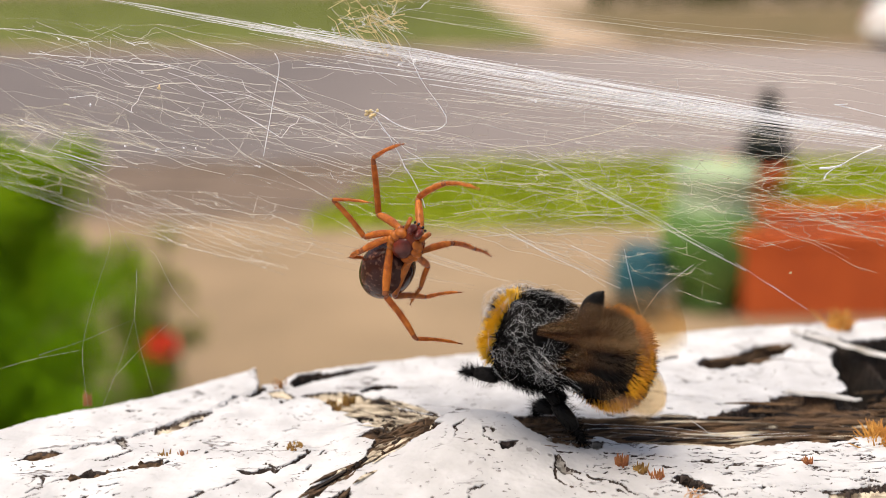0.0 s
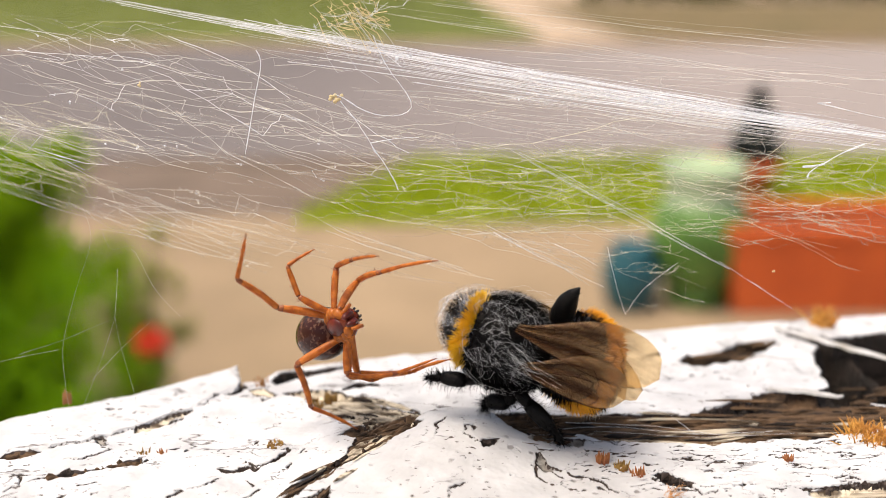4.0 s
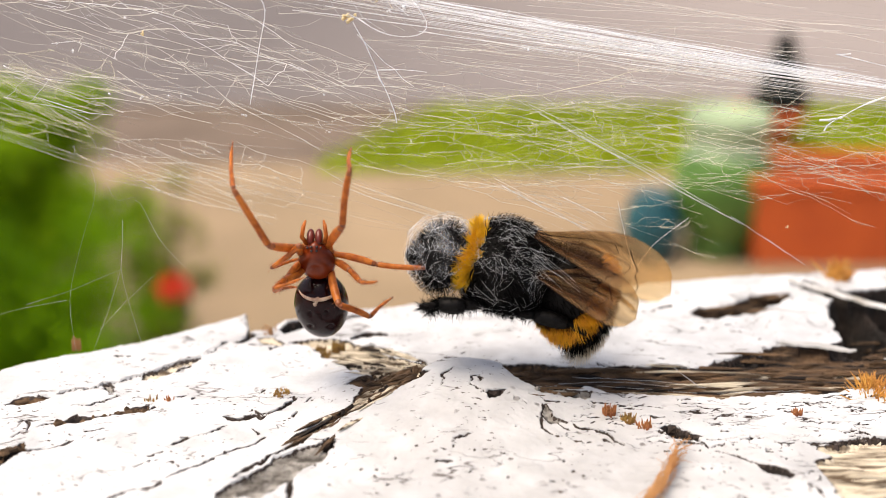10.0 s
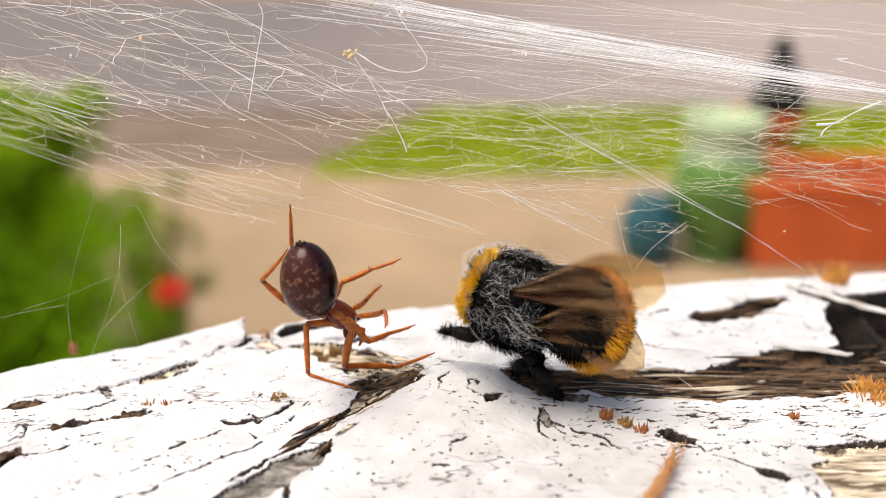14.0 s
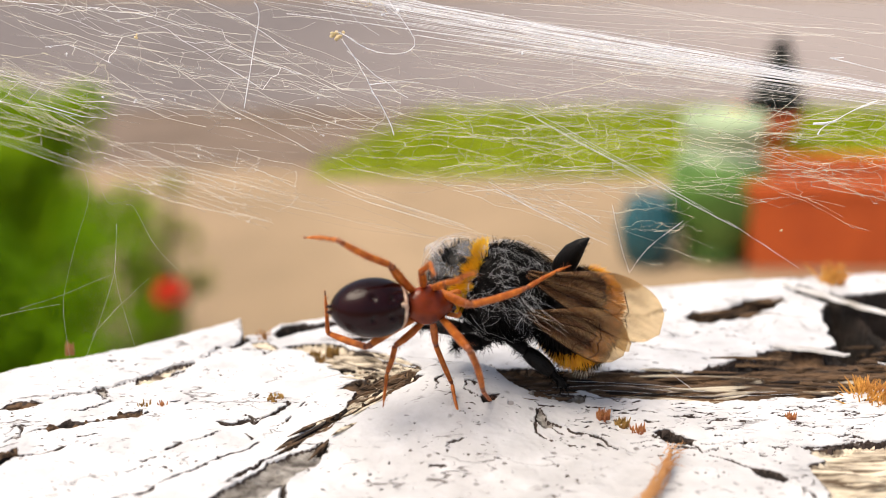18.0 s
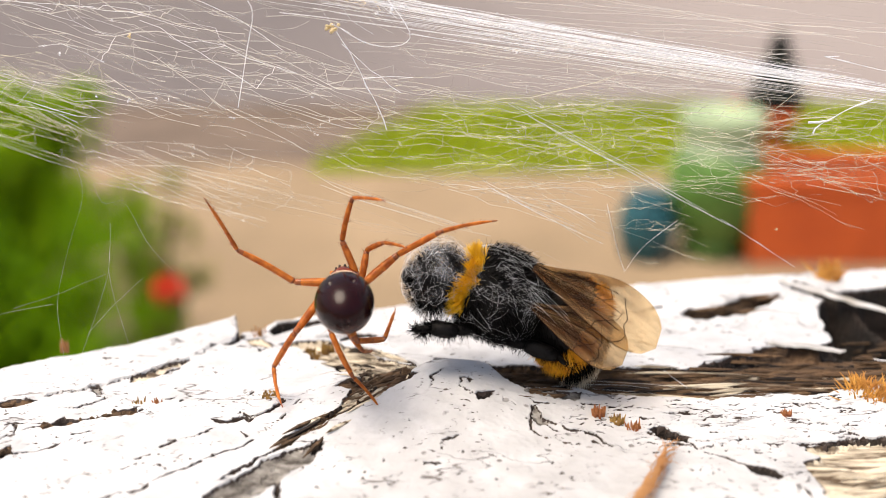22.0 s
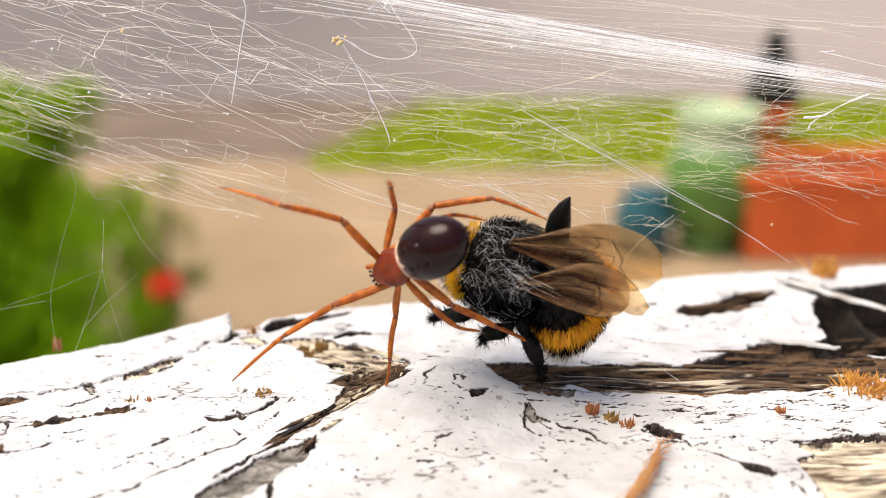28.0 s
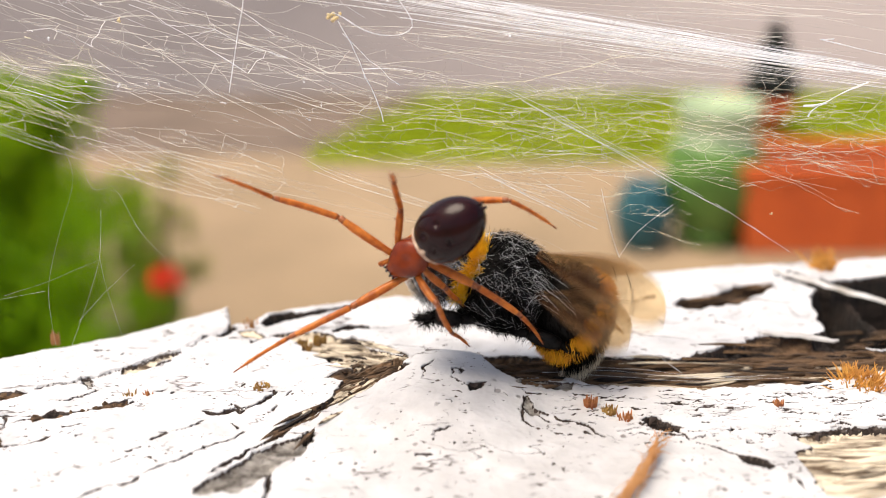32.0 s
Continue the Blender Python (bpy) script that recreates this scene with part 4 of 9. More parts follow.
def surface(x, y):
    """Height of the rail's top there, and whether it is bare of paint."""
    i, j = min(len(NET_X) - 1, int(np.searchsorted(NET_X, x))), min(len(NET_Y) - 1, int(np.searchsorted(NET_Y, y)))
    return float(TOP_Z[i, j]), KIND[i, j] != PAINTED


def fibres(x0, y0, x1, y1, z, count, length, mat, label, seed, lean=0.0):
    """Loose splinters that lie along the grain of the bare wood."""
    rng = random.Random(seed)
    verts, faces = [], []
    for _ in range(count):
        x, y = rng.uniform(x0, x1), rng.uniform(y0, y1)
        low, free = surface(x, y)
        if not free:
            continue
        h, a = length * rng.uniform(0.4, 1.6), lean + rng.gauss(0, 0.10)
        r = rng.uniform(0.08, 0.26)
        p = Vector((x, y, low + rng.uniform(-0.08, z)))
        d = Vector((math.cos(a) * h, math.sin(a) * h, rng.gauss(0, 0.12)))
        tube_data([(p - d * 0.5) * MM, (p - d * 0.2 + Vector((0, 0, 0.05))) * MM, (p + d * 0.2) * MM, (p + d * 0.5) * MM],
                  [r * 0.2 * MM, r * MM, r * 0.9 * MM, r * 0.1 * MM], 5, verts, faces)
    return tagged(raw("wood_fibre", verts, faces, mat, RAIL, label), kind="stuff")


fibres(12, 75.4, 55, 80.6, 0.22, 165, 7.0, WOOD, "brown wood fibres along the grain", 201)
fibres(12, 75.0, 55, 80.0, 0.22, 60, 6.0, PALE_WOOD, "pale wood fibres along the grain", 202)
fibres(-9, 77, -1.5, 84.5, 0.22, 135, 3.6, PALE_WOOD, "cream wood splinters", 203, -0.35)
fibres(-7, 73, -2.5, 77.5, 0.22, 90, 2.4, WOOD, "brown wood splinters in the crack", 204, 0.7)
fibres(-13, 66.5, -6, 70.5, 0.22, 75, 4.0, WOOD, "brown wood splinters in the crack", 205, 0.85)
fibres(-9, 77, -1.5, 84.5, 0.22, 26, 3.0, DARK_WOOD, "dark splinters in the bare wood", 211, -0.3)
fibres(-12, 66.8, -4, 75.5, 0.22, 130, 3.0, PALE_WOOD, "cream splinters in the crack", 216, 0.8)
fibres(-12, 66.8, -4, 72, 0.22, 35, 3.2, DARK_WOOD, "dark splinters in the crack", 212, 0.85)
fibres(12, 75.4, 55, 80.8, 0.22, 60, 5.0, DARK_WOOD, "dark wood fibres along the grain", 213)
fibres(24, 78.5, 52, 82.8, 0.22, 135, 5.0, WOOD, "brown wood fibres along the grain", 214)
fibres(24, 78.5, 52, 82.8, 0.22, 45, 4.0, DARK_WOOD, "dark wood fibres along the grain", 215)
fibres(5, 72.5, 11, 78.5, 0.22, 75, 2.4, WOOD, "brown wood splinters", 206, 0.1)
fibres(32, 52, 50, 63, 0.22, 90, 5.0, PALE_WOOD, "pale wood fibres", 207, 0.1)
fibres(42, 85, 56, 92, 0.22, 135, 4.5, WOOD, "brown fibres in the rotten hollow", 208, 0.2)
fibres(27, 92.5, 38, 97.0, 0.22, 135, 4.0, WOOD, "brown fibres in the slot", 209, 0.25)


def crumbs(line, spread, count, mat, label, seed):
    """Crumbled wood that has gathered along a crack: small angular lumps."""
    rng = random.Random(seed)
    verts, faces = [], []
    for _ in range(count):
        k = rng.randrange(len(line) - 1)
        f = rng.random()
        x = line[k][0] + (line[k + 1][0] - line[k][0]) * f + rng.gauss(0, spread)
        y = line[k][1] + (line[k + 1][1] - line[k][1]) * f + rng.gauss(0, spread)
        r = 0.12 + 0.3 * rng.random() ** 2.5
        low, free = surface(x, y)
        if not free:
            continue
        c = Vector((x, y, low + r * rng.uniform(-0.2, 0.6)))
        b = len(verts)
        for p in ((1, 0, 0), (0, 1, 0), (-1, 0, 0), (0, -1, 0), (0, 0, 1), (0, 0, -1), (0.6, 0.6, 0.5), (-0.6, -0.5, 0.6)):
            verts.append((c + Vector(p) * r * rng.uniform(0.6, 1.3)) * MM)
        for q in ((0, 6, 4), (6, 1, 4), (0, 1, 6), (1, 2, 4), (2, 7, 4), (7, 3, 4), (2, 3, 7), (3, 0, 4), (1, 0, 5), (2, 1, 5), (3, 2, 5), (0, 3, 5)):
            faces.append(tuple(b + i for i in q))
    return tagged(raw("crumbled_wood", verts, faces, mat, RAIL, label), kind="stuff")


valley = ((-9.5, 82.0), (-7.8, 79.4), (-6.6, 77.6), (-4.6, 76.6), (-2.2, 76.4), (-5.0, 74.4), (-7.6, 71.6), (-10.2, 68.4), (-12.6, 65.6))
crumbs(valley, 0.45, 170, DARK_WOOD, "dark crumbs of rotten wood in the crack", 221)
crumbs(valley, 0.5, 220, WOOD, "brown crumbs of wood in the crack", 222)
crumbs(((-8.5, 81.2), (-6.0, 78.4), (-3.6, 77.2)), 0.5, 120, PALE_WOOD, "cream crumbs of wood in the crack", 223)
crumbs(((-33.8, 67.9), (-30.8, 69.5), (-27.9, 70.9), (-24.6, 72.0)), 0.16, 100, WOOD, "brown crumbs of wood in the crack", 224)
crumbs(((-36.0, 64.2), (-34.0, 65.4), (-31.0, 66.6)), 0.25, 80, WOOD, "brown crumbs of wood in the crack", 225)
crumbs(((40.5, 84.6), (46.0, 84.0), (52.0, 83.2)), 0.4, 120, DARK_WOOD, "dark crumbs of rotten wood", 226)
crumbs(((5.5, 74.5), (7.5, 74.2), (10.5, 73.6)), 0.5, 90, GREY_WOOD, "grey crumbs of paint and wood", 227)


def splinter(at, to, width, seed):
    """A long chip of painted wood, ragged at its ends, that lies across a hollow."""
    rng = random.Random(seed)
    bm = bmesh.new()
    a, b = Vector(at), Vector(to)
    d = (b - a).normalized()
    side = d.cross(Vector((0, 0, 1))).normalized()
    rows = []
    for k in range(13):
        f = k / 12
        w = width * (0.25 + 0.75 * math.sin(3.14 * min(1, max(0.06, f))) ** 0.5) * rng.uniform(0.8, 1.15)
        c = a.lerp(b, f) + Vector((0, 0, rng.gauss(0, 0.05))) + side * rng.gauss(0, 0.08)
        up = Vector((0, 0, width * 0.35))
        rows.append([bm.verts.new(p * MM) for p in (c - side * w, c - side * w * 0.8 + up, c + side * w * 0.8 + up, c + side * w)])
    for p, q in zip(rows, rows[1:]):
        for k in range(4):
            bm.faces.new((p[k], p[(k + 1) % 4], q[(k + 1) % 4], q[k]))
    bm.faces.new(rows[0])
    bm.faces.new(rows[-1][::-1])
    return tagged(part("wood_splinter", bm, PALE_PAINT, smooth=False), "long white-painted wood splinter lying across the rotten hollow", "splinter")


splinter((39.2, 101.0, 0.5), (50.0, 89.5, 0.4), 0.55, 301)
splinter((33.0, 85.2, 0.1), (40.0, 83.6, -0.1), 0.5, 302)
# ================= dry moss, stalks and straw on the rail =================


def tuft(name, at, spread, height, count, mat, label, seed, thick=0.13):
    """A little sheaf of dry stalks that stands on the rail."""
    rng = random.Random(seed)
    verts, faces = [], []
    sway = 0.5 if mat is FLUFF else 0.16
    for _ in range(count):
        a, r = rng.uniform(0, 6.28), spread * math.sqrt(rng.random())
        p = Vector((r * math.cos(a), r * math.sin(a), -0.3))
        d = Vector((rng.gauss(0, sway), rng.gauss(0, sway), 1.0)) * height * 0.8 * rng.uniform(0.6, 1.2)
        tube_data([p * MM, (p + d * 0.5) * MM, (p + d) * MM], [thick * MM, thick * 0.8 * MM, thick * 0.2 * MM], 4, verts, faces)
    ob = raw(name, verts, faces, mat)
    ob.location = Vector(at) * MM
    return tagged(ob, label, "dry moss", "tufts on the rail")


for i, (x, y, z, s, h, n, mat, lab) in enumerate((
        (14.0, 71.3, 0.0, 0.5, 1.3, 40, RUST, "rusty brown stalk stump on the rail"),
        (15.4, 70.2, -0.2, 0.5, 1.2, 34, MOSS, "ochre dry moss tuft on the rail"),
        (16.7, 69.3, -0.3, 0.6, 1.2, 34, RUST, "rusty brown moss tuft on the rail"),
        (29.9, 71.3, 0.0, 0.35, 0.9, 26, RUST, "small rusty stump on the rail"),
        (38.8, 75.0, -0.8, 1.7, 2.4, 300, FLUFF, "bushy orange dry moss tuft on the rail"),
        (-14.4, 75.2, 0.0, 0.7, 0.5, 40, MOSS, "flat ochre moss patch on the paint"),
        (-10.4, 84.8, -0.4, 0.6, 1.2, 40, MOSS, "ochre moss tuft in the crack"),
        (-12.2, 84.0, -0.6, 1.2, 0.9, 60, MOSS, "brown moss along the crack"),
        (-25.4, 73.3, -0.3, 0.5, 1.1, 26, MOSS, "tiny ochre moss tuft in the crack"),
        (-23.9, 73.6, -0.3, 0.3, 1.2, 16, RUST, "tiny rusty moss tuft in the crack"),
        (-35.8, 84.0, 0.2, 0.4, 1.7, 16, STRAW, "orange seed husk on the rail"),
        (46.0, 103.3, 0.2, 1.3, 2.2, 80, FLUFF, "orange dry tuft at the rail's back edge"),
        (-17.8, 88.2, -0.5, 0.7, 1.6, 20, STRAW, "straw fibres at the plate's corner"),
        (-6.4, 78.4, -0.6, 1.6, 0.6, 60, RUST, "brown crumbs in the crack"))):
    tuft("moss_tuft", (x, y, z), s, h, n, mat, lab, 40 + i)


def straw_fibre():
    rng = random.Random(9)
    verts, faces = [], []
    for _ in range(46):
        pts = []
        o, e, sway = rng.gauss(0, 0.22), rng.gauss(0, 0.5), rng.uniform(0, 6.28)
        a, b = rng.uniform(0, 0.25), rng.uniform(0.7, 1.0)
        for k in range(11):
            f = a + (b - a) * k / 10
            x = 18.6 - 7.5 * f + 0.9 * math.sin(f * 3) + o * (1 - f) + e * f + 0.10 * math.sin(f * 14 + sway)
            y = 65.6 - 12 * f + o * 0.5 + 0.08 * math.cos(f * 17 + sway)
            pts.append(Vector((x, y, 0.65 + 0.25 * math.sin(f * 5 + o) + 0.12 * math.sin(f * 20 + sway) - 0.3 * (f > 0.9))) * MM)
        tube_data(pts, rng.uniform(0.025, 0.055) * MM, 4, verts, faces)
    for k in range(60):
        f = min(1.0, abs(rng.gauss(0, 0.4)))
        a = rng.gauss(0.9, 0.7)
        p = Vector((18.6 - 7.5 * f + 0.9 * math.sin(f * 3) + rng.gauss(0, 0.3), 65.6 - 12 * f, 0.75))
        d = Vector((math.cos(a), math.sin(a), 0.15)) * rng.uniform(0.4, 1.3)
        tube_data([p * MM, (p + d * 0.5 + Vector((0, 0, 0.1))) * MM, (p + d) * MM], [0.035 * MM, 0.03 * MM, 0.012 * MM], 4, verts, faces)
    return tagged(raw("straw_fibre", verts, faces, STRAW), "frayed orange straw fibre lying over the paint", "straw", kind="stuff")


straw_fibre()

# ================= the spider's web =================


def web_point(px, py, depth=80.0):
    """A place on the web fitted to the camera's view at 12 s: pixels across and down, cast along their ray to a depth
    (mm).
    """
    u, v = (px - 784) / 1681, (py - 441) / 1681
    k = depth / (0.943 - 0.3326 * v)
    return Vector((u * k, depth, 40.06 - (0.3326 + 0.943 * v) * k))


def lay(verts, faces, points, r, sides=3, beads=None):
    """A thread through points in the camera's view (across, down, depth), with thicker drops here and there where beads
    gives a random source.
    """
    pts = [web_point(*p) * MM for p in points]
    radii = [r * MM] * len(pts)
    if beads:
        radii = [q * (beads.uniform(0.7, 1.25) if beads.random() > 0.06 else 2.0) for q in radii]
    tube_data(pts, radii, sides, verts, faces)


def wander(rng, x, y, slope, length, jitter, depth, step=34.0, bow=0.0):
    """A long thread's course in the camera's view: nearly straight, with small bends where other threads pull at it."""
    n = max(3, int(length / step))
    out, off, d = [], 0.0, depth
    for k in range(n + 1):
        f = k / n
        off = off * 0.75 + rng.gauss(0, jitter)
        d += rng.gauss(0, 0.10)
        out.append((x + f * length + rng.gauss(0, 3), y + f * length * slope + off + bow * 4 * f * (1 - f), d))
    return out


WEB = thing("spider_web", "dense white tangled sheet web of fine silk over the rail", "spider web")


def weave(name, box, count, lengths, slope, spread, r, ties, label, seed, jitter=2.0, depth=(79, 82.5), mat=None, reach=70, loose=0.25):
    """Part of the sheet: long threads that run nearly one way, and short ties knotted between them."""
    rng = random.Random(seed)
    verts, faces = [], []
    x0, y0, x1, y1 = box
    runs = []
    for _ in range(count):
        h = rng.uniform(*lengths)
        x = rng.uniform(x0, max(x0 + 1, x1 - h * 0.6))
        run = wander(rng, x, rng.uniform(y0, y1), slope + rng.gauss(0, spread), h, jitter, rng.uniform(*depth), bow=rng.gauss(0, 5))
        runs.append(run)
        lay(verts, faces, run, r * (0.5 + 0.8 * rng.random() ** 2), 3, rng)
    spots = [p for run in runs for p in run]
    for _ in range(ties):
        a = rng.choice(spots)
        near = [q for q in (rng.choice(spots) for _ in range(70)) if 8 < math.hypot(q[0] - a[0], (q[1] - a[1]) * 1.3) < reach]
        if not near:
            continue
        b = min(near, key=lambda q: abs(q[0] - a[0]) * 0.6 + abs(q[1] - a[1]) + rng.uniform(0, 40))
        line = []
        for k in range(5):
            f = k / 4
            s = 0 if k in (0, 4) else loose
            line.append((a[0] + (b[0] - a[0]) * f + rng.gauss(0, 8) * s, a[1] + (b[1] - a[1]) * f + rng.gauss(0, 8) * s + 10 * loose * f * (1 - f), a[2] + (b[2] - a[2]) * f))
        q = r * (0.45 + 0.7 * rng.random() ** 2)
        lay(verts, faces, line, q, 3)
        if rng.random() < 0.3:
            e = rng.uniform(2, 5)
            lay(verts, faces, [(a[0] - e, a[1] - 1, a[2]), a, (a[0] + e, a[1] + 1.5, a[2])], q * rng.uniform(1.4, 2.6), 5)
    return tagged(raw(name, verts, faces, mat or SILK, WEB, label), kind="stuff")


def fan(name, starts, ends, count, r, label, seed, jitter=0.8, depth=(79, 82.5), mat=None, bow=3.0):
    """Long threads drawn from one line to another: they spread at one end and gather at the other."""
    rng = random.Random(seed)
    verts, faces = [], []
    (ax, ay), (bx, by) = starts
    (cx, cy), (dx, dy) = ends
    for _ in range(count):
        f, g = rng.random(), rng.random()
        g = f + 0.5 * (g - f)
        x, y = ax + (bx - ax) * f, ay + (by - ay) * f
        x2, y2 = cx + (dx - cx) * g, cy + (dy - cy) * g
        a, b = sorted((rng.uniform(-0.05, 0.25), rng.uniform(0.72, 1.05)))
        h = (x2 - x) * (b - a)
        run = wander(rng, x + (x2 - x) * a, y + (y2 - y) * a, (y2 - y) / (x2 - x), h, jitter, rng.uniform(*depth), 60.0, rng.gauss(bow, 3))
        lay(verts, faces, run, r * (0.4 + 0.9 * rng.random() ** 2), 3, rng)
    return tagged(raw(name, verts, faces, mat or SILK, WEB, label), kind="stuff")


# the taut bright band that gathers towards one side, and the wide veil round it
fan("silk_sheet", ((330, -70), (560, 40)), ((1640, 164), (1640, 186)), 32, 0.026, "taut bright band of long parallel silk threads", 101)
fan("silk_sheet", ((700, 10), (720, 70)), ((1640, 158), (1640, 204)), 20, 0.026, "taut bright band of long parallel silk threads", 102)
fan("silk_sheet", ((-60, -130), (300, -60)), ((1640, 150), (1640, 190)), 26, 0.024, "long silk threads of the upper sheet", 103, jitter=1.4)
fan("silk_sheet", ((700, 20), (700, 130)), ((1640, 165), (1640, 215)), 30, 0.02, "thin veil of long silk threads", 114, mat=SILK_FINE)
fan("silk_veil", ((600, -120), (800, 60)), ((1640, -10), (1640, 165)), 34, 0.018, "hair-thin veil of long silk threads", 115, jitter=2.0, mat=SILK_FINE)
# the broad sheet, with its knots and ties
weave("silk_mesh", (-120, -70, 620, 150), 60, (120, 460), 0.26, 0.13, 0.026, 110, "fine slanting silk threads of the broad sheet", 121, 4.2, mat=SILK_FINE)
weave("silk_mesh", (-100, -40, 640, 250), 16, (90, 320), 0.28, 0.16, 0.026, 40, "slanting silk threads of the broad sheet", 122, 3.0)
weave("silk_mesh", (120, 60, 700, 280), 44, (110, 380), 0.22, 0.14, 0.025, 100, "fine slanting silk threads of the broad sheet", 123, 4.2, mat=SILK_FINE)
weave("silk_mesh", (-80, -60, 700, 200), 26, (60, 220), 0.62, 0.35, 0.026, 10, "crooked threads that cross the sheet", 124, 4.0, mat=SILK_FINE)
weave("silk_mesh", (560, 50, 1330, 205), 80, (100, 420), 0.12, 0.13, 0.023, 160, "fine silk threads under the band", 125, 2.4, mat=SILK_FINE)
# netted cells low in the web
weave("silk_net", (590, 195, 1230, 330), 84, (80, 300), 0.05, 0.22, 0.024, 360, "netted silk cells with small knots", 141, 4.0, mat=SILK_NET)
weave("silk_net", (600, 190, 1250, 320), 14, (90, 320), 0.10, 0.14, 0.025, 60, "netted silk threads with small knots", 142, 3.5, mat=SILK_NET)
weave("silk_net", (1130, 205, 1590, 345), 78, (70, 280), 0.04, 0.20, 0.024, 360, "netted silk cells with small knots", 143, 3.8, mat=SILK_NET)
weave("silk_net", (1100, 230, 1500, 350), 9, (80, 240), 0.22, 0.3, 0.024, 40, "netted silk threads with small knots", 144, 3.5, mat=SILK_NET)
weave("silk_net", (1085, 320, 1235, 450), 13, (50, 110), 0.1, 0.5, 0.022, 80, "open netted silk cells", 145, 4.5, mat=SILK_NET, reach=50)
weave("silk_net", (780, 300, 1120, 370), 30, (80, 280), 0.14, 0.18, 0.022, 60, "slack silk threads above the prey", 146, 2.2, mat=SILK_FINE)
# the lower edge, dense at one side and drawn out to the prey
fan("silk_edge", ((-120, 205), (-120, 212)), ((196, 300), (205, 318)), 9, 0.028, "bright lower edge of the silk sheet", 104, jitter=2.2, depth=(85, 87), bow=-1, mat=SILK_FINE)
weave("silk_edge", (-120, 120, 180, 212), 24, (90, 240), 0.28, 0.08, 0.024, 110, "matted silk at the sheet's lower edge", 147, 3.5, depth=(85, 88), mat=SILK_NET)
weave("silk_edge", (-120, 100, 190, 205), 44, (80, 240), 0.3, 0.13, 0.024, 110, "fine matted silk at the sheet's lower edge", 148, 4.0, depth=(85, 89), mat=SILK_NET)
fan("silk_edge", ((170, 225), (205, 315)), ((520, 345), (640, 400)), 11, 0.022, "silk threads of the drawn-out lower edge", 105, jitter=3.6, depth=(84, 87), mat=SILK_FINE)
weave("silk_edge", (175, 250, 470, 335), 26, (100, 300), 0.27, 0.09, 0.022, 110, "kinked silk threads along the drawn-out lower edge", 149, 3.6, depth=(83, 87), mat=SILK_FINE)
fan("silk_edge", ((230, 275), (215, 318)), ((790, 420), (820, 440)), 6, 0.020, "silk threads drawn out to the prey", 106, jitter=3.0, mat=SILK_FINE)
fan("silk_edge", ((560, 300), (600, 350)), ((830, 410), (900, 425)), 11, 0.022, "silk threads that tie the prey to the web", 107, jitter=1.4, mat=SILK_FINE)
fan("silk_edge", ((860, 330), (980, 345)), ((1080, 440), (1100, 400)), 7, 0.022, "silk threads that tie the prey to the web", 110, jitter=1.4)
fan("silk_line", ((905, 178), (915, 190)), ((1296, 396), (1304, 404)), 5, 0.028, "long slanting silk threads", 108, bow=0)
weave("silk_knot", (555, -105, 690, -35), 40, (25, 60), 0.5, 0.7, 0.03, 46, "cream knotted silk with debris", 132, 6.0, mat=SILK_WARM)
weave("silk_knot", (540, -120, 730, -20), 26, (40, 100), 0.4, 0.6, 0.026, 40, "matted silk", 133, 5.0)


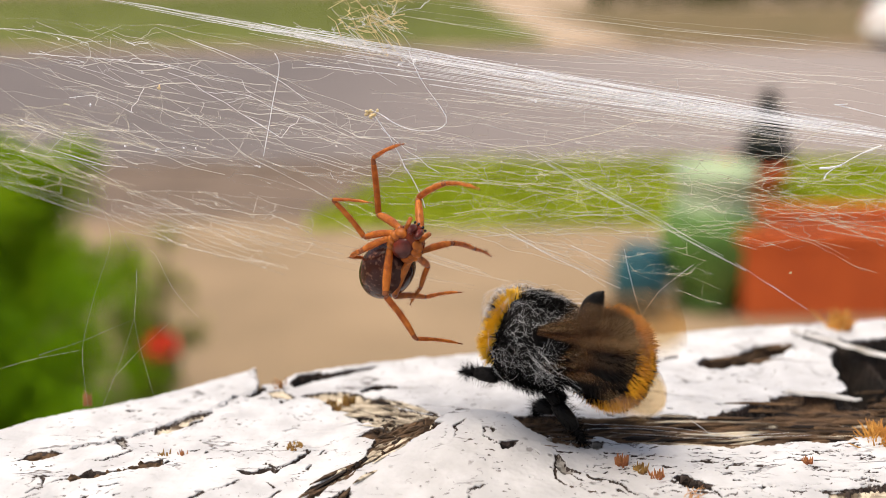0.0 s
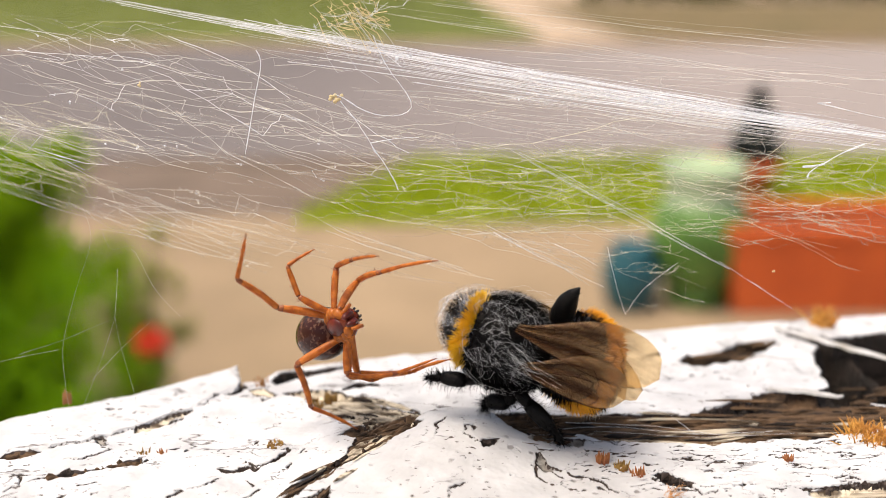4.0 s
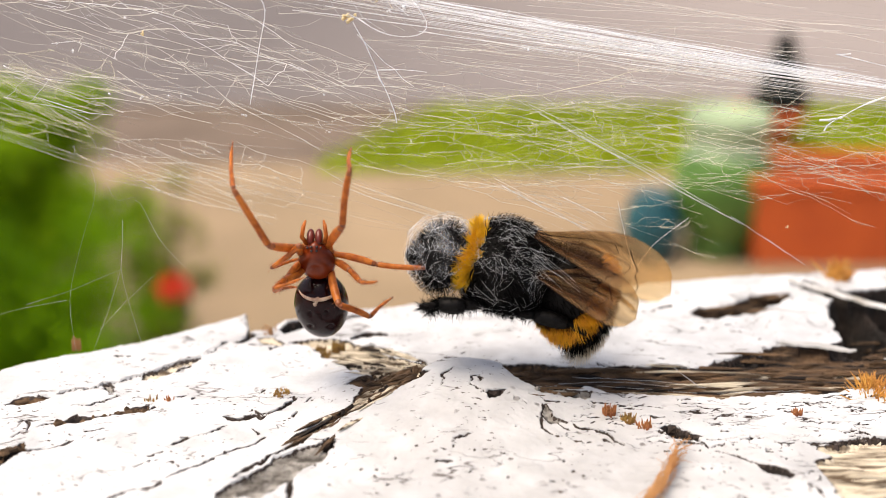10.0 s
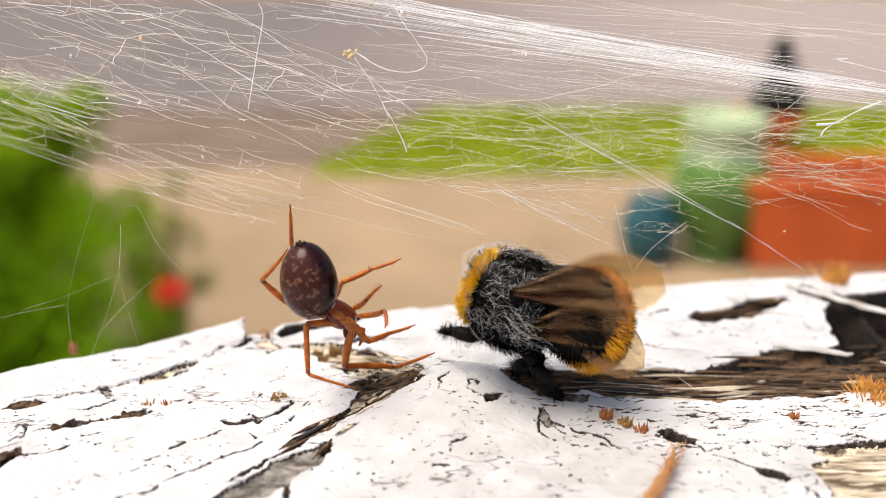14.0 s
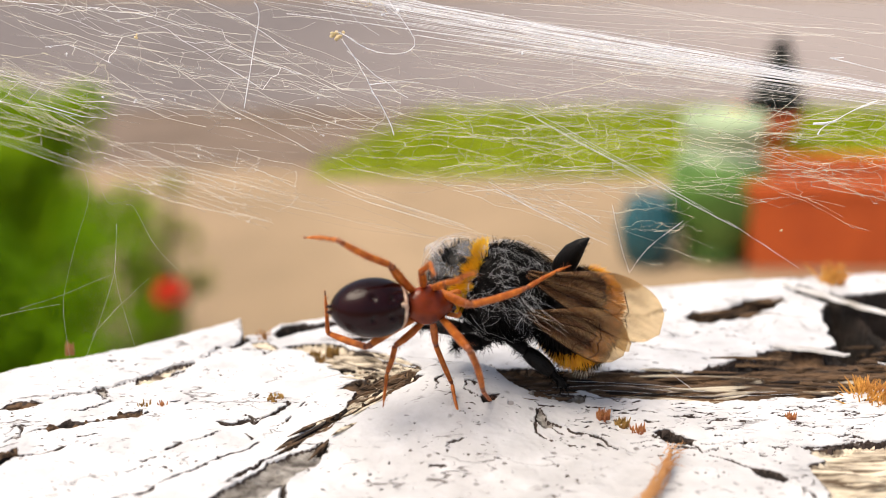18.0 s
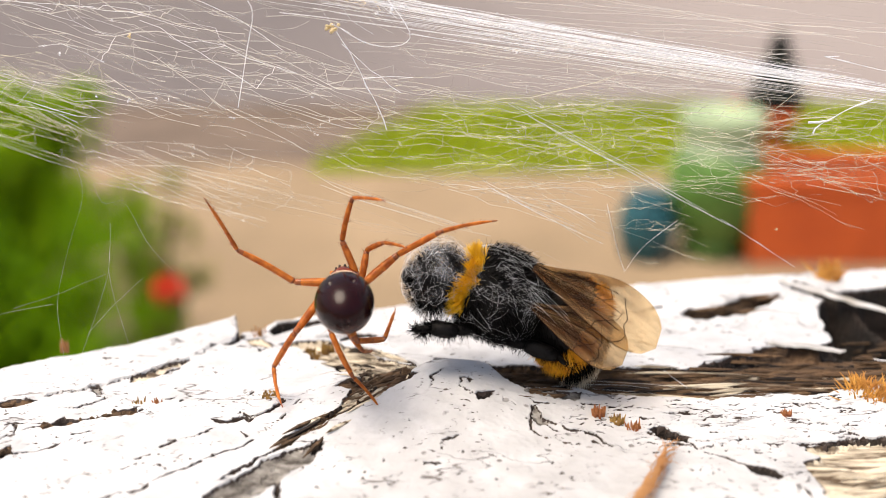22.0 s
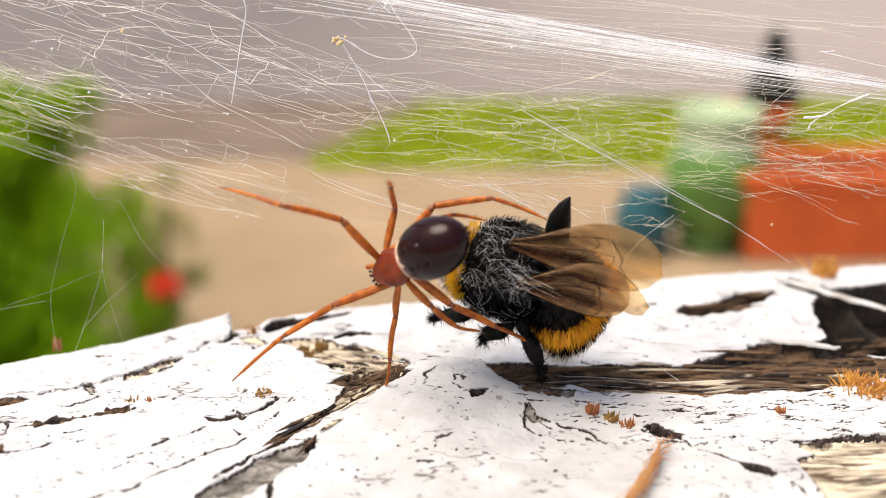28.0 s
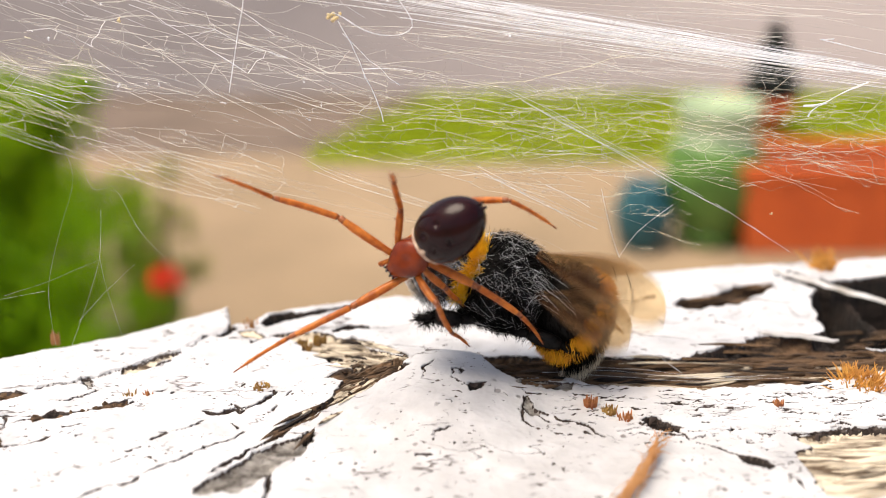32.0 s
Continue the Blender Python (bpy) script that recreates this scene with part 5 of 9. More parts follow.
def single_threads():
    """Threads that stand out one by one: a slack loop under a speck, an upright one, thick strands and lone guy lines."""
    rng = random.Random(77)
    verts, faces = [], []

    def one(points, r, d=80.5, bend=1.2):
        # rounded between its corners
        fine = []
        for (x, y), (x2, y2) in zip(points, points[1:]):
            n = max(2, int(math.hypot(x2 - x, y2 - y) / 22))
            fine += [(x + (x2 - x) * k / n, y + (y2 - y) * k / n) for k in range(n)]
        fine.append(points[-1])
        for _ in range(2):
            fine = [fine[0]] + [((a[0] + 2 * b[0] + c[0]) / 4, (a[1] + 2 * b[1] + c[1]) / 4) for a, b, c in zip(fine, fine[1:], fine[2:])] + [fine[-1]]
        lay(verts, faces, [(x + rng.gauss(0, bend * 0.4), y + rng.gauss(0, bend * 0.4), d) for x, y in fine], r, 5, rng)
    knot = web_point(622, 82, 79) * MM
    one(((690, -30), (708, 22), (738, 58), (764, 94), (756, 112), (728, 119), (690, 116), (658, 100), (638, 84), (620, 78)), 0.036, 79, 0.5)
    loop_verts, loop_faces = len(verts), len(faces)
    one(((628, 92), (646, 116), (664, 148), (674, 172), (690, 200), (706, 232), (716, 262)), 0.042, 79.5, 2.0)
    one(((640, 112), (672, 146), (704, 168), (742, 200)), 0.03, 79.5, 2.0)
    one(((674, 172), (720, 168), (764, 172)), 0.022, 79.5)
    # the loop and the tail swing by themselves
    hung = raw("slack_loop", [v - knot for v in verts[:loop_verts]], faces[:loop_faces], SILK_BOLD, WEB, "slack loop of thick white silk")
    tail = raw("knotted_thread", [v - knot for v in verts[loop_verts:]], [tuple(k - loop_verts for k in f) for f in faces[loop_faces:]], SILK_BOLD, WEB, "kinked thread knotted under the debris")
    verts.clear()
    faces.clear()
    bm = bmesh.new()
    for _ in range(9):
        c = (rng.gauss(0, 0.30), rng.gauss(0, 0.12), rng.gauss(0, 0.16))
        add_ball(bm, c, (rng.uniform(0.10, 0.26), 0.12, rng.uniform(0.08, 0.18)), Matrix.Rotation(rng.uniform(-1, 1), 3, "Y"), 8, 6, 0, 0.12, 4.0)
    bmesh.ops.scale(bm, vec=(MM, MM, MM), verts=bm.verts)
    speck = part("debris_speck", bm, SILK_WARM, WEB, "ragged cream speck of debris in the silk")
    for ob in (hung, tail, speck):
        ob.location = knot
    one(((458, 8), (470, 26), (462, 60), (452, 120), (446, 160), (440, 196)), 0.036, 79, 0.4)
    one(((1560, 182), (1524, 196), (1500, 208), (1480, 222), (1446, 223)), 0.052, 79.5, 0.6)
    one(((1486, 218), (1462, 226), (1454, 242)), 0.042, 79.5)
    one(((1476, 107), (1500, 106)), 0.04, 79.5)
    one(((1476, 107), (1540, 122), (1600, 136)), 0.026, 79.5)
    one(((1290, 392), (1340, 424), (1420, 478)), 0.018)
    one(((300, -20), (380, 12), (446, 40), (520, 96)), 0.022)
    one(((1120, 486), (1100, 420), (1090, 366)), 0.018)
    one(((1120, 486), (1150, 440), (1216, 394)), 0.018)
    one(((985, 688), (1100, 684), (1240, 700), (1380, 696)), 0.014, 77)
    one(((1010, 676), (1170, 684), (1300, 704)), 0.014, 77)
    one(((1190, 660), (1220, 684), (1250, 704)), 0.017, 77)
    one(((1060, 692), (1240, 706), (1420, 700)), 0.012, 76.5)
    tagged(raw("single_thread", verts, faces, SILK_BOLD, WEB, "single silk threads that stand out from the sheet"), kind="stuff")
    verts.clear()
    faces.clear()
    for line in (((150, 290), (156, 302), (174, 340), (142, 436), (118, 539), (130, 618), (134, 640)), ((-60, 585), (16, 559), (115, 541)), ((45, 549), (121, 525), (212, 486)),
                 ((212, 486), (190, 560), (168, 618), (160, 640)), ((212, 486), (218, 518), (244, 606), (252, 630)), ((215, 400), (215, 436), (212, 486)),
                 ((232, 366), (244, 360), (267, 413), (288, 448), (326, 483)), ((273, 495), (221, 542), (174, 594)), ((186, 330), (200, 372), (216, 362), (244, 358)), ((160, 300), (196, 330), (240, 340))):
        one(line, 0.008, 76.0, 0.8)
    tagged(raw("guy_line", verts, faces, SILK_GUY, WEB, "hair-thin guy lines that tie the sheet to the rail"), kind="stuff")
    return hung, tail, speck


HUNG_LOOP, HUNG_TAIL, HUNG_SPECK = single_threads()


def specks():
    rng = random.Random(5)
    for px, py, s, mat in ((930, 98, 0.30, SILK), (218, 42, 0.32, SILK), (246, 70, 0.30, SILK_WARM), (100, 88, 0.24, SILK), (126, 103, 0.28, SILK),
                           (600, 218, 0.22, SILK), (708, 22, 0.35, SILK), (734, 18, 0.3, SILK), (684, 30, 0.28, SILK), (1280, 240, 0.13, JOINT), (1388, 412, 0.2, SILK_WARM), (895, 30, 0.2, SILK),
                           (247, 183, 0.3, SILK), (296, 180, 0.3, SILK), (318, 182, 0.22, SILK), (430, 214, 0.3, SILK), (576, 243, 0.25, SILK), (570, 178, 0.2, SILK), (190, 176, 0.22, SILK),
                           (66, -20, 0.25, SILK)):
        bm = bmesh.new()
        for _ in range(3):
            add_ball(bm, (rng.gauss(0, s * 0.3), rng.gauss(0, s * 0.15), rng.gauss(0, s * 0.25)), (s * rng.uniform(0.2, 0.4), s * 0.25, s * rng.uniform(0.2, 0.4)), None, 8, 6, 0, s * 0.3, 3.0)
        bmesh.ops.scale(bm, vec=(MM, MM, MM), verts=bm.verts)
        part("speck", bm, mat, WEB, "speck of debris caught in the silk").location = web_point(px, py, 79) * MM


specks()

# ================= the bee =================


def fur_data(centre, radii, count, length, rng, keep, comb=(0.6, 0, 0), r=0.028, verts=None, faces=None):
    """Tapering hairs on an ellipsoid, where keep(direction) says so, combed backwards."""
    verts, faces = [] if verts is None else verts, [] if faces is None else faces
    c, comb = Vector(centre), Vector(comb)
    made = 0
    while made < count:
        d = Vector((rng.gauss(0, 1), rng.gauss(0, 1), rng.gauss(0, 1))).normalized()
        if not keep(d):
            continue
        made += 1
        p = c + Vector((d.x * radii[0], d.y * radii[1], d.z * radii[2]))
        nrm = Vector((d.x / radii[0], d.y / radii[1], d.z / radii[2])).normalized()
        h = length * rng.uniform(0.55, 1.3)
        w = nrm + comb * rng.uniform(0.5, 1.3) + Vector((rng.gauss(0, 0.25), rng.gauss(0, 0.25), rng.gauss(0, 0.25)))
        w = w.normalized() * h
        s = w.orthogonal().normalized() * r
        t = w.cross(s).normalized() * r
        mid = p + w * 0.55 + nrm * h * 0.06
        b = len(verts)
        verts += [(p - nrm * 0.2 + s) * MM, (p - nrm * 0.2 - s * 0.5 + t) * MM, (p - nrm * 0.2 - s * 0.5 - t) * MM,
                  (mid + s * 0.8) * MM, (mid - s * 0.4 + t * 0.8) * MM, (mid - s * 0.4 - t * 0.8) * MM, (p + w) * MM]
        for k in range(3):
            j = (k + 1) % 3
            faces += [(b + k, b + j, b + 3 + j, b + 3 + k), (b + 3 + k, b + 3 + j, b + 6)]
    return verts, faces


def bee_leg(name, root, dirs, lens, parent, seed, thick=0.42):
    """Femur, broad tibia and jointed tarsus with bristles; lies in the bee's own space about its root."""
    rng = random.Random(seed)
    verts, faces = [], []
    p = Vector((0, 0, 0))
    segs = []
    for i, (d, h) in enumerate(zip(dirs, lens)):
        q = p + Vector(d).normalized() * h
        r = (thick, thick * 1.25, thick * 0.62)[i]
        tube_data([p * MM, p.lerp(q, 0.3) * MM, p.lerp(q, 0.75) * MM, q * MM], [r * 0.8 * MM, r * MM, r * 0.95 * MM, r * 0.7 * MM], 8, verts, faces)
        segs.append((p, q, r))
        p = q
    leg = raw(name, verts, faces, BEE_SKIN, parent, "black hairy bee leg", smooth=True)
    leg.location = Vector(root) * MM
    verts, faces = [], []
    for p, q, r in segs:
        for _ in range(220):
            f = rng.random()
            o = p.lerp(q, f)
            d = Vector((rng.gauss(0, 1), rng.gauss(0, 1), rng.gauss(0, 1))).normalized()
            d = (d + (q - p).normalized() * 0.5).normalized()
            tube_data([(o + d * r * 0.4) * MM, (o + d * (r + rng.uniform(0.3, 0.9))) * MM], [0.028 * MM, 0.005 * MM], 3, verts, faces)
    raw("bristles", verts, faces, FUR_BLACK, leg)
    return leg


def wing(name, root, length, width, parent, side, seed):
    """A long membrane along +x with a rounded tip and raised veins."""
    bm = bmesh.new()
    nx, ny = 18, 24
    def lead(f):
        return 0.07 * math.sin(f * 3.14) * width

    def trail(f):
        return -width * (0.16 + 0.84 * math.sin(1.571 * min(1.0, f / 0.66)) ** 1.3)
    grid = []
    for i in range(nx + 1):
        f = i / nx
        end = math.sqrt(max(0.0, 1 - max(0, (f - 0.72) / 0.28) ** 2))
        row = []
        for k in range(ny + 1):
            g = k / ny
            mid = -width * 0.42
            y = lead(f) + (trail(f) - lead(f)) * g
            y = mid + (y - mid) * (end if f > 0.72 else 1)
            z = (0.06 + 0.34 * (1 - f) ** 1.5) * math.sin(g * 15 + f * 3) * math.sin(min(1.0, f * 3) * 1.57) - 0.9 * (f ** 2) * 0.5
            row.append(bm.verts.new((f * length, side * y, z)))
        grid.append(row)
    for i in range(nx):
        for k in range(ny):
            bm.faces.new((grid[i][k], grid[i + 1][k], grid[i + 1][k + 1], grid[i][k + 1]))
    tips = {(i, k): grid[i][k].co.copy() for i in range(nx + 1) for k in range(ny + 1)}
    got = bmesh.ops.extrude_face_region(bm, geom=list(bm.faces))
    for g in got["geom"]:
        if isinstance(g, bmesh.types.BMVert):
            g.co.z -= 0.03
    bmesh.ops.scale(bm, vec=(MM, MM, MM), verts=bm.verts)
    ob = part(name, bm, WING, parent, "smoky brown translucent wing")
    ob.location = Vector(root) * MM
    verts, faces = [], []
    for line in ([(i, 0) for i in range(0, 17)], [(i, 2) for i in range(0, 14)], [(i, 4) for i in range(0, 13)], [(i, 6) for i in range(0, 11)],
                 [(6, 2), (7, 3), (7, 4)], [(10, 0), (10, 1), (11, 2)], [(9, 4), (10, 5), (9, 6)], [(11, 2), (12, 3), (12, 4)], [(13, 0), (14, 1), (14, 2), (13, 3), (13, 4)],
                 [(13, 4), (12, 5), (11, 6)], [(4, 4), (5, 5), (5, 6)]):
        tube_data([(tips[(c[0], c[1] * 3)] + Vector((0, 0, 0.02))) * MM for c in line], 0.034 * MM, 4, verts, faces)
    raw("vein", verts, faces, VEIN, ob, "dark brown wing veins")
    return ob


def build_bee():
    rng = random.Random(21)
    bee = thing("bumblebee", "black and yellow bumblebee wrapped in silk, hanging from the web", "bumblebee")
    bm = bmesh.new()
    add_ball(bm, (0, 0, 0), (4.2, 3.75, 3.65), None, 32, 20)
    bmesh.ops.scale(bm, vec=(MM, MM, MM), verts=bm.verts)
    thorax = part("thorax", bm, BEE_SKIN, bee, "black furry thorax")
    v, f = fur_data((0, 0, 0), (4.2, 3.75, 3.65), 8000, 1.0, rng, lambda d: d.x > -0.68, (0.9, 0, -0.1))
    raw("black_fur", v, f, FUR_BLACK, thorax)
    v, f = fur_data((0, 0, 0), (4.2, 3.8, 3.7), 2600, 1.1, rng, lambda d: -0.88 < d.x + 0.12 * noise.noise(d * 4.0) < -0.69 and d.z > -0.75, (0.25, 0, 0), 0.032)
    raw("yellow_collar", v, f, FUR_YELLOW, thorax, "bright yellow fur collar")
    bm = bmesh.new()
    add_ball(bm, (-2.7, 0, -0.4), (2.0, 2.3, 2.5), None, 24, 16)
    add_ball(bm, (-4.4, 0, -1.1), (1.0, 0.9, 0.8), None, 14, 10)
    for s in (1, -1):
        add_ball(bm, (-3.0, s * 1.75, 0.0), (1.0, 0.7, 1.5), None, 14, 10)
    bmesh.ops.scale(bm, vec=(MM, MM, MM), verts=bm.verts)
    head = part("head", bm, BEE_SKIN, bee, "black head bound in silk")
    head.location = Vector((-2.3, 0, -0.9)) * MM
    head.scale = (1.14, 1.14, 1.14)
    v, f = fur_data((-2.7, 0, -0.4), (2.0, 2.3, 2.5), 1500, 0.75, rng, lambda d: True, (0.1, 0, 0.1), 0.024)
    raw("black_fur", v, f, FUR_BLACK, head)
    # abdomen in its own space: root at the waist, along +x, its hind end curled under

    def curled(v):
        past = max(0.0, v.x / MM - 3.6)
        v.z -= 0.078 * past ** 2 * MM
        v.x -= 0.024 * past ** 2 * MM
        return v

    def coat(name, count, length, keep, mat, label="", r=0.03):
        v, f = fur_data((4.5, 0, 0), (5.0, 3.75, 3.85), count, length, rng, keep, (0.85, 0, 0), r)
        return raw(name, [curled(p) for p in v], f, mat, abdomen, label)
    bm = bmesh.new()
    add_ball(bm, (4.5, 0, 0), (5.0, 3.75, 3.85), None, 40, 28)
    bmesh.ops.scale(bm, vec=(MM, MM, MM), verts=bm.verts)
    for v in bm.verts:
        curled(v.co)
    abdomen = part("abdomen", bm, BEE_SKIN, bee, "banded furry abdomen with its hind end curled under")
    abdomen.location = Vector((2.9, 0, 1.2)) * MM
    coat("black_fur", 3600, 0.75, lambda d: d.x < -0.15 or 0.15 < d.x < 0.74, FUR_BLACK)
    coat("orange_band", 3200, 1.0, lambda d: -0.2 < d.x + 0.14 * noise.noise(d * 3.5) < 0.18, FUR_ORANGE, "orange-yellow fur band", 0.034)
    coat("white_tail", 1100, 1.2, lambda d: d.x > 0.72, FUR_WHITE, "off-white fur tail")
    bm = bmesh.new()
    add_ball(bm, (9.2, 0, -0.5), (0.9, 0.7, 0.6), None, 10, 8)
    bmesh.ops.scale(bm, vec=(MM, MM, MM), verts=bm.verts)
    for v in bm.verts:
        curled(v.co)
    part("tail_tip", bm, JOINT, abdomen, "red-brown tail tip")
    wings = []
    for s in (1, -1):
        rise = -1.0 if s > 0 else -0.5
        wings.append(wing("forewing", (1.5, 3.0, 3.0) if s > 0 else (0.8, -1.9, 4.3), 11.6 if s > 0 else 12.2, 4.6, bee, s, 3))
        wings.append(wing("hindwing", (2.0, s * 3.3, 2.2 + rise), 9.0, 4.0, bee, s, 4))
    legs = []
    for s in (-1, 1):
        legs.append(bee_leg("front_leg", (-1.6, s * 1.6, -2.9), ((-0.5, s * 0.4, -0.75), (-0.9, s * 0.1, -0.15), (-0.35, 0, -0.9)), (1.6, 1.9, 1.1), bee, 31 + s, 0.6))
        legs.append(bee_leg("hind_leg", (1.8, s * 2.0, -2.6), ((0.6, s * 0.4, -0.7), (0.45, s * 0.1, -0.85), (0.2, 0, -0.95)), (2.1, 2.8, 1.9), bee, 35 + s, 0.58))
    legs.append(bee_leg("middle_leg", (-0.6, -2.0, -2.8), ((-0.8, -0.5, -0.3), (-0.9, -0.1, -0.3), (-0.7, 0, -0.5)), (2.0, 2.2, 1.5), bee, 33, 0.55))
    # the middle leg that sticks up behind the thorax: a black wedge with a few bristles
    verts, faces = [], []
    tube_data([Vector(p) * MM for p in ((0, 0, -1.2), (0.05, 0.1, 0.4), (0.15, 0.2, 1.7), (0.4, 0.25, 2.8), (0.75, 0.3, 3.8))], [r * MM for r in (0.95, 1.05, 0.9, 0.55, 0.10)], 10, verts, faces)
    for _ in range(90):
        z, w = rng.uniform(0, 3.2), rng.uniform(0, 6.28)
        p = Vector((0.15 + 0.12 * z + 0.75 * math.cos(w) * (1 - z / 4.2), 0.15 + 0.75 * math.sin(w) * (1 - z / 4.2), z))
        tube_data([p * MM, (p + Vector((math.cos(w) * 0.35, math.sin(w) * 0.35, 0.45))) * MM], [0.03 * MM, 0.005 * MM], 3, verts, faces)
    raised = raw("middle_leg", verts, faces, BEE_SKIN, bee, "black pointed leg that sticks up", smooth=True)
    raised.location = Vector((3.2, 2.4, 2.7)) * MM
    # silk wound round head, thorax and wing roots: short threads in every direction, and a matted film over the head

    def silk_fuzz(name, centre, radii, knots, r, keep, parent, label):
        verts, faces = [], []
        spots = []
        while len(spots) < knots:
            d = Vector((rng.gauss(0, 1), rng.gauss(0, 1), rng.gauss(0, 1))).normalized()
            if keep(d):
                spots.append(d)
        for d in spots:
            side = d.cross(Vector((rng.gauss(0, 1), rng.gauss(0, 1), rng.gauss(0, 1)))).normalized()
            turn, bend, lift = rng.uniform(0.08, 0.5), rng.gauss(0, 0.12), 1.0 + rng.uniform(-0.03, 0.05)
            across = d.cross(side)
            pts = []
            for k in range(4):
                g = k / 3 - 0.5
                w = (d + side * turn * g + across * bend * turn * (1 - 4 * g * g)).normalized() * (lift + 0.02 * noise.noise(d * 3.0 + side * g))
                pts.append((Vector(centre) + Vector((w.x * radii[0], w.y * radii[1], w.z * radii[2]))) * MM)
            tube_data(pts, r * (0.5 + 0.9 * rng.random() ** 2) * MM, 3, verts, faces)
        return tagged(raw(name, verts, faces, SILK_WRAP, parent, label), kind="stuff")
    silk_fuzz("silk_wrapping", (0, 0, 0), (4.7, 4.35, 4.2), 950, 0.0062, lambda d: d.x > -0.75 and (d.z > 0.1 or rng.random() < 0.35) and noise.noise(d * 2.2) > -0.18, thorax, "fine white silk threads stuck over the fur")
    silk_fuzz("silk_wrapping", (-2.7, 0, -0.3), (2.75, 2.9, 3.05), 950, 0.0062, lambda d: True, head, "white silk threads wound over the head")
    verts, faces = [], []
    for s in (1, -1):
        for _ in range(14):
            p = Vector((rng.uniform(-1.5, 2.0), s * rng.uniform(2.6, 3.6), rng.uniform(1.6, 3.9)))
            q = p + Vector((rng.uniform(1.5, 5.0), s * rng.uniform(0.2, 0.8), rng.uniform(-1.2, 0.3)))
            mid = p.lerp(q, 0.5) + Vector((0, s * 0.6, 0.2)) + Vector((rng.gauss(0, 0.25), 0, rng.gauss(0, 0.25)))
            tube_data([p * MM, p.lerp(mid, 0.6) * MM, mid * MM, mid.lerp(q, 0.5) * MM, q * MM], rng.uniform(0.005, 0.008) * MM, 3, verts, faces)
    raw("silk_binding", verts, faces, SILK_WRAP, bee, "silk threads that bind the wing roots")
    bm = bmesh.new()
    add_ball(bm, (-2.8, 0, 0.0), (2.95, 3.0, 3.1), None, 28, 20, 0, 0.5, 0.7)
    bmesh.ops.delete(bm, geom=[v for v in bm.verts if v.co.x > -1.6 and v.co.z < 1.4], context="VERTS")
    bmesh.ops.scale(bm, vec=(MM, MM, MM), verts=bm.verts)
    part("silk_film", bm, SILK_FILM, head, "whitish film of matted silk over the head")
    return bee, head, abdomen, wings, raised, [o for o in legs if o.name.startswith("hind_leg")], [o for o in legs if o.name.startswith("front_leg")]


BEE, BEE_HEAD, BEE_ABDOMEN, BEE_WINGS, BEE_RAISED, BEE_HIND_LEGS, BEE_FRONT_LEGS = build_bee()

# ================= the spider =================
LEG_SIZES = ((5.2, 5.4, 6.0), (3.8, 4.2, 4.0), (3.0, 2.8, 2.7), (4.4, 4.7, 4.9))


def leg_piece(name, length, r0, r1, r2, dark, parent, seed):
    """One stiff piece of a leg along +x: bulging in the middle, darker at its joints, with fine bristles."""
    rng = random.Random(seed)
    verts, faces, slots = [], [], []
    stops = [(0, r0 * 0.7), (0.04, r0), (0.12, r0 * 1.02), (0.4, r1), (0.7, r1), (0.9, r2 * 1.05), (0.97, r2), (1.0, r2 * 0.7)]
    bow = 0.05 * length
    tube_data([Vector((f * length, 0, bow * math.sin(f * 3.14) * 0.6)) * MM for f, _ in stops], [r * MM for _, r in stops], 10, verts, faces)
    for i in range(len(stops) - 1):
        mid = (stops[i][0] + stops[i + 1][0]) / 2
        slots += [1 if (mid > 0.88 and dark) or mid < 0.03 * dark else 0] * 10
    slots += [1, 1]
    for _ in range(46):
        f, w = rng.random(), rng.uniform(0, 6.28)
        r = r1 * 0.9
        p = Vector((f * length, math.cos(w) * r, math.sin(w) * r + bow * math.sin(f * 3.14) * 0.6))
        d = Vector((0.7, math.cos(w), math.sin(w))).normalized() * rng.uniform(0.18, 0.42)
        tube_data([p * MM, (p + d) * MM], [0.014 * MM, 0.004 * MM], 3, verts, faces)
        slots += [1] * 5
    return raw(name, verts, faces, [LEG, LEG_JOINT], parent, smooth=True, slots=slots)


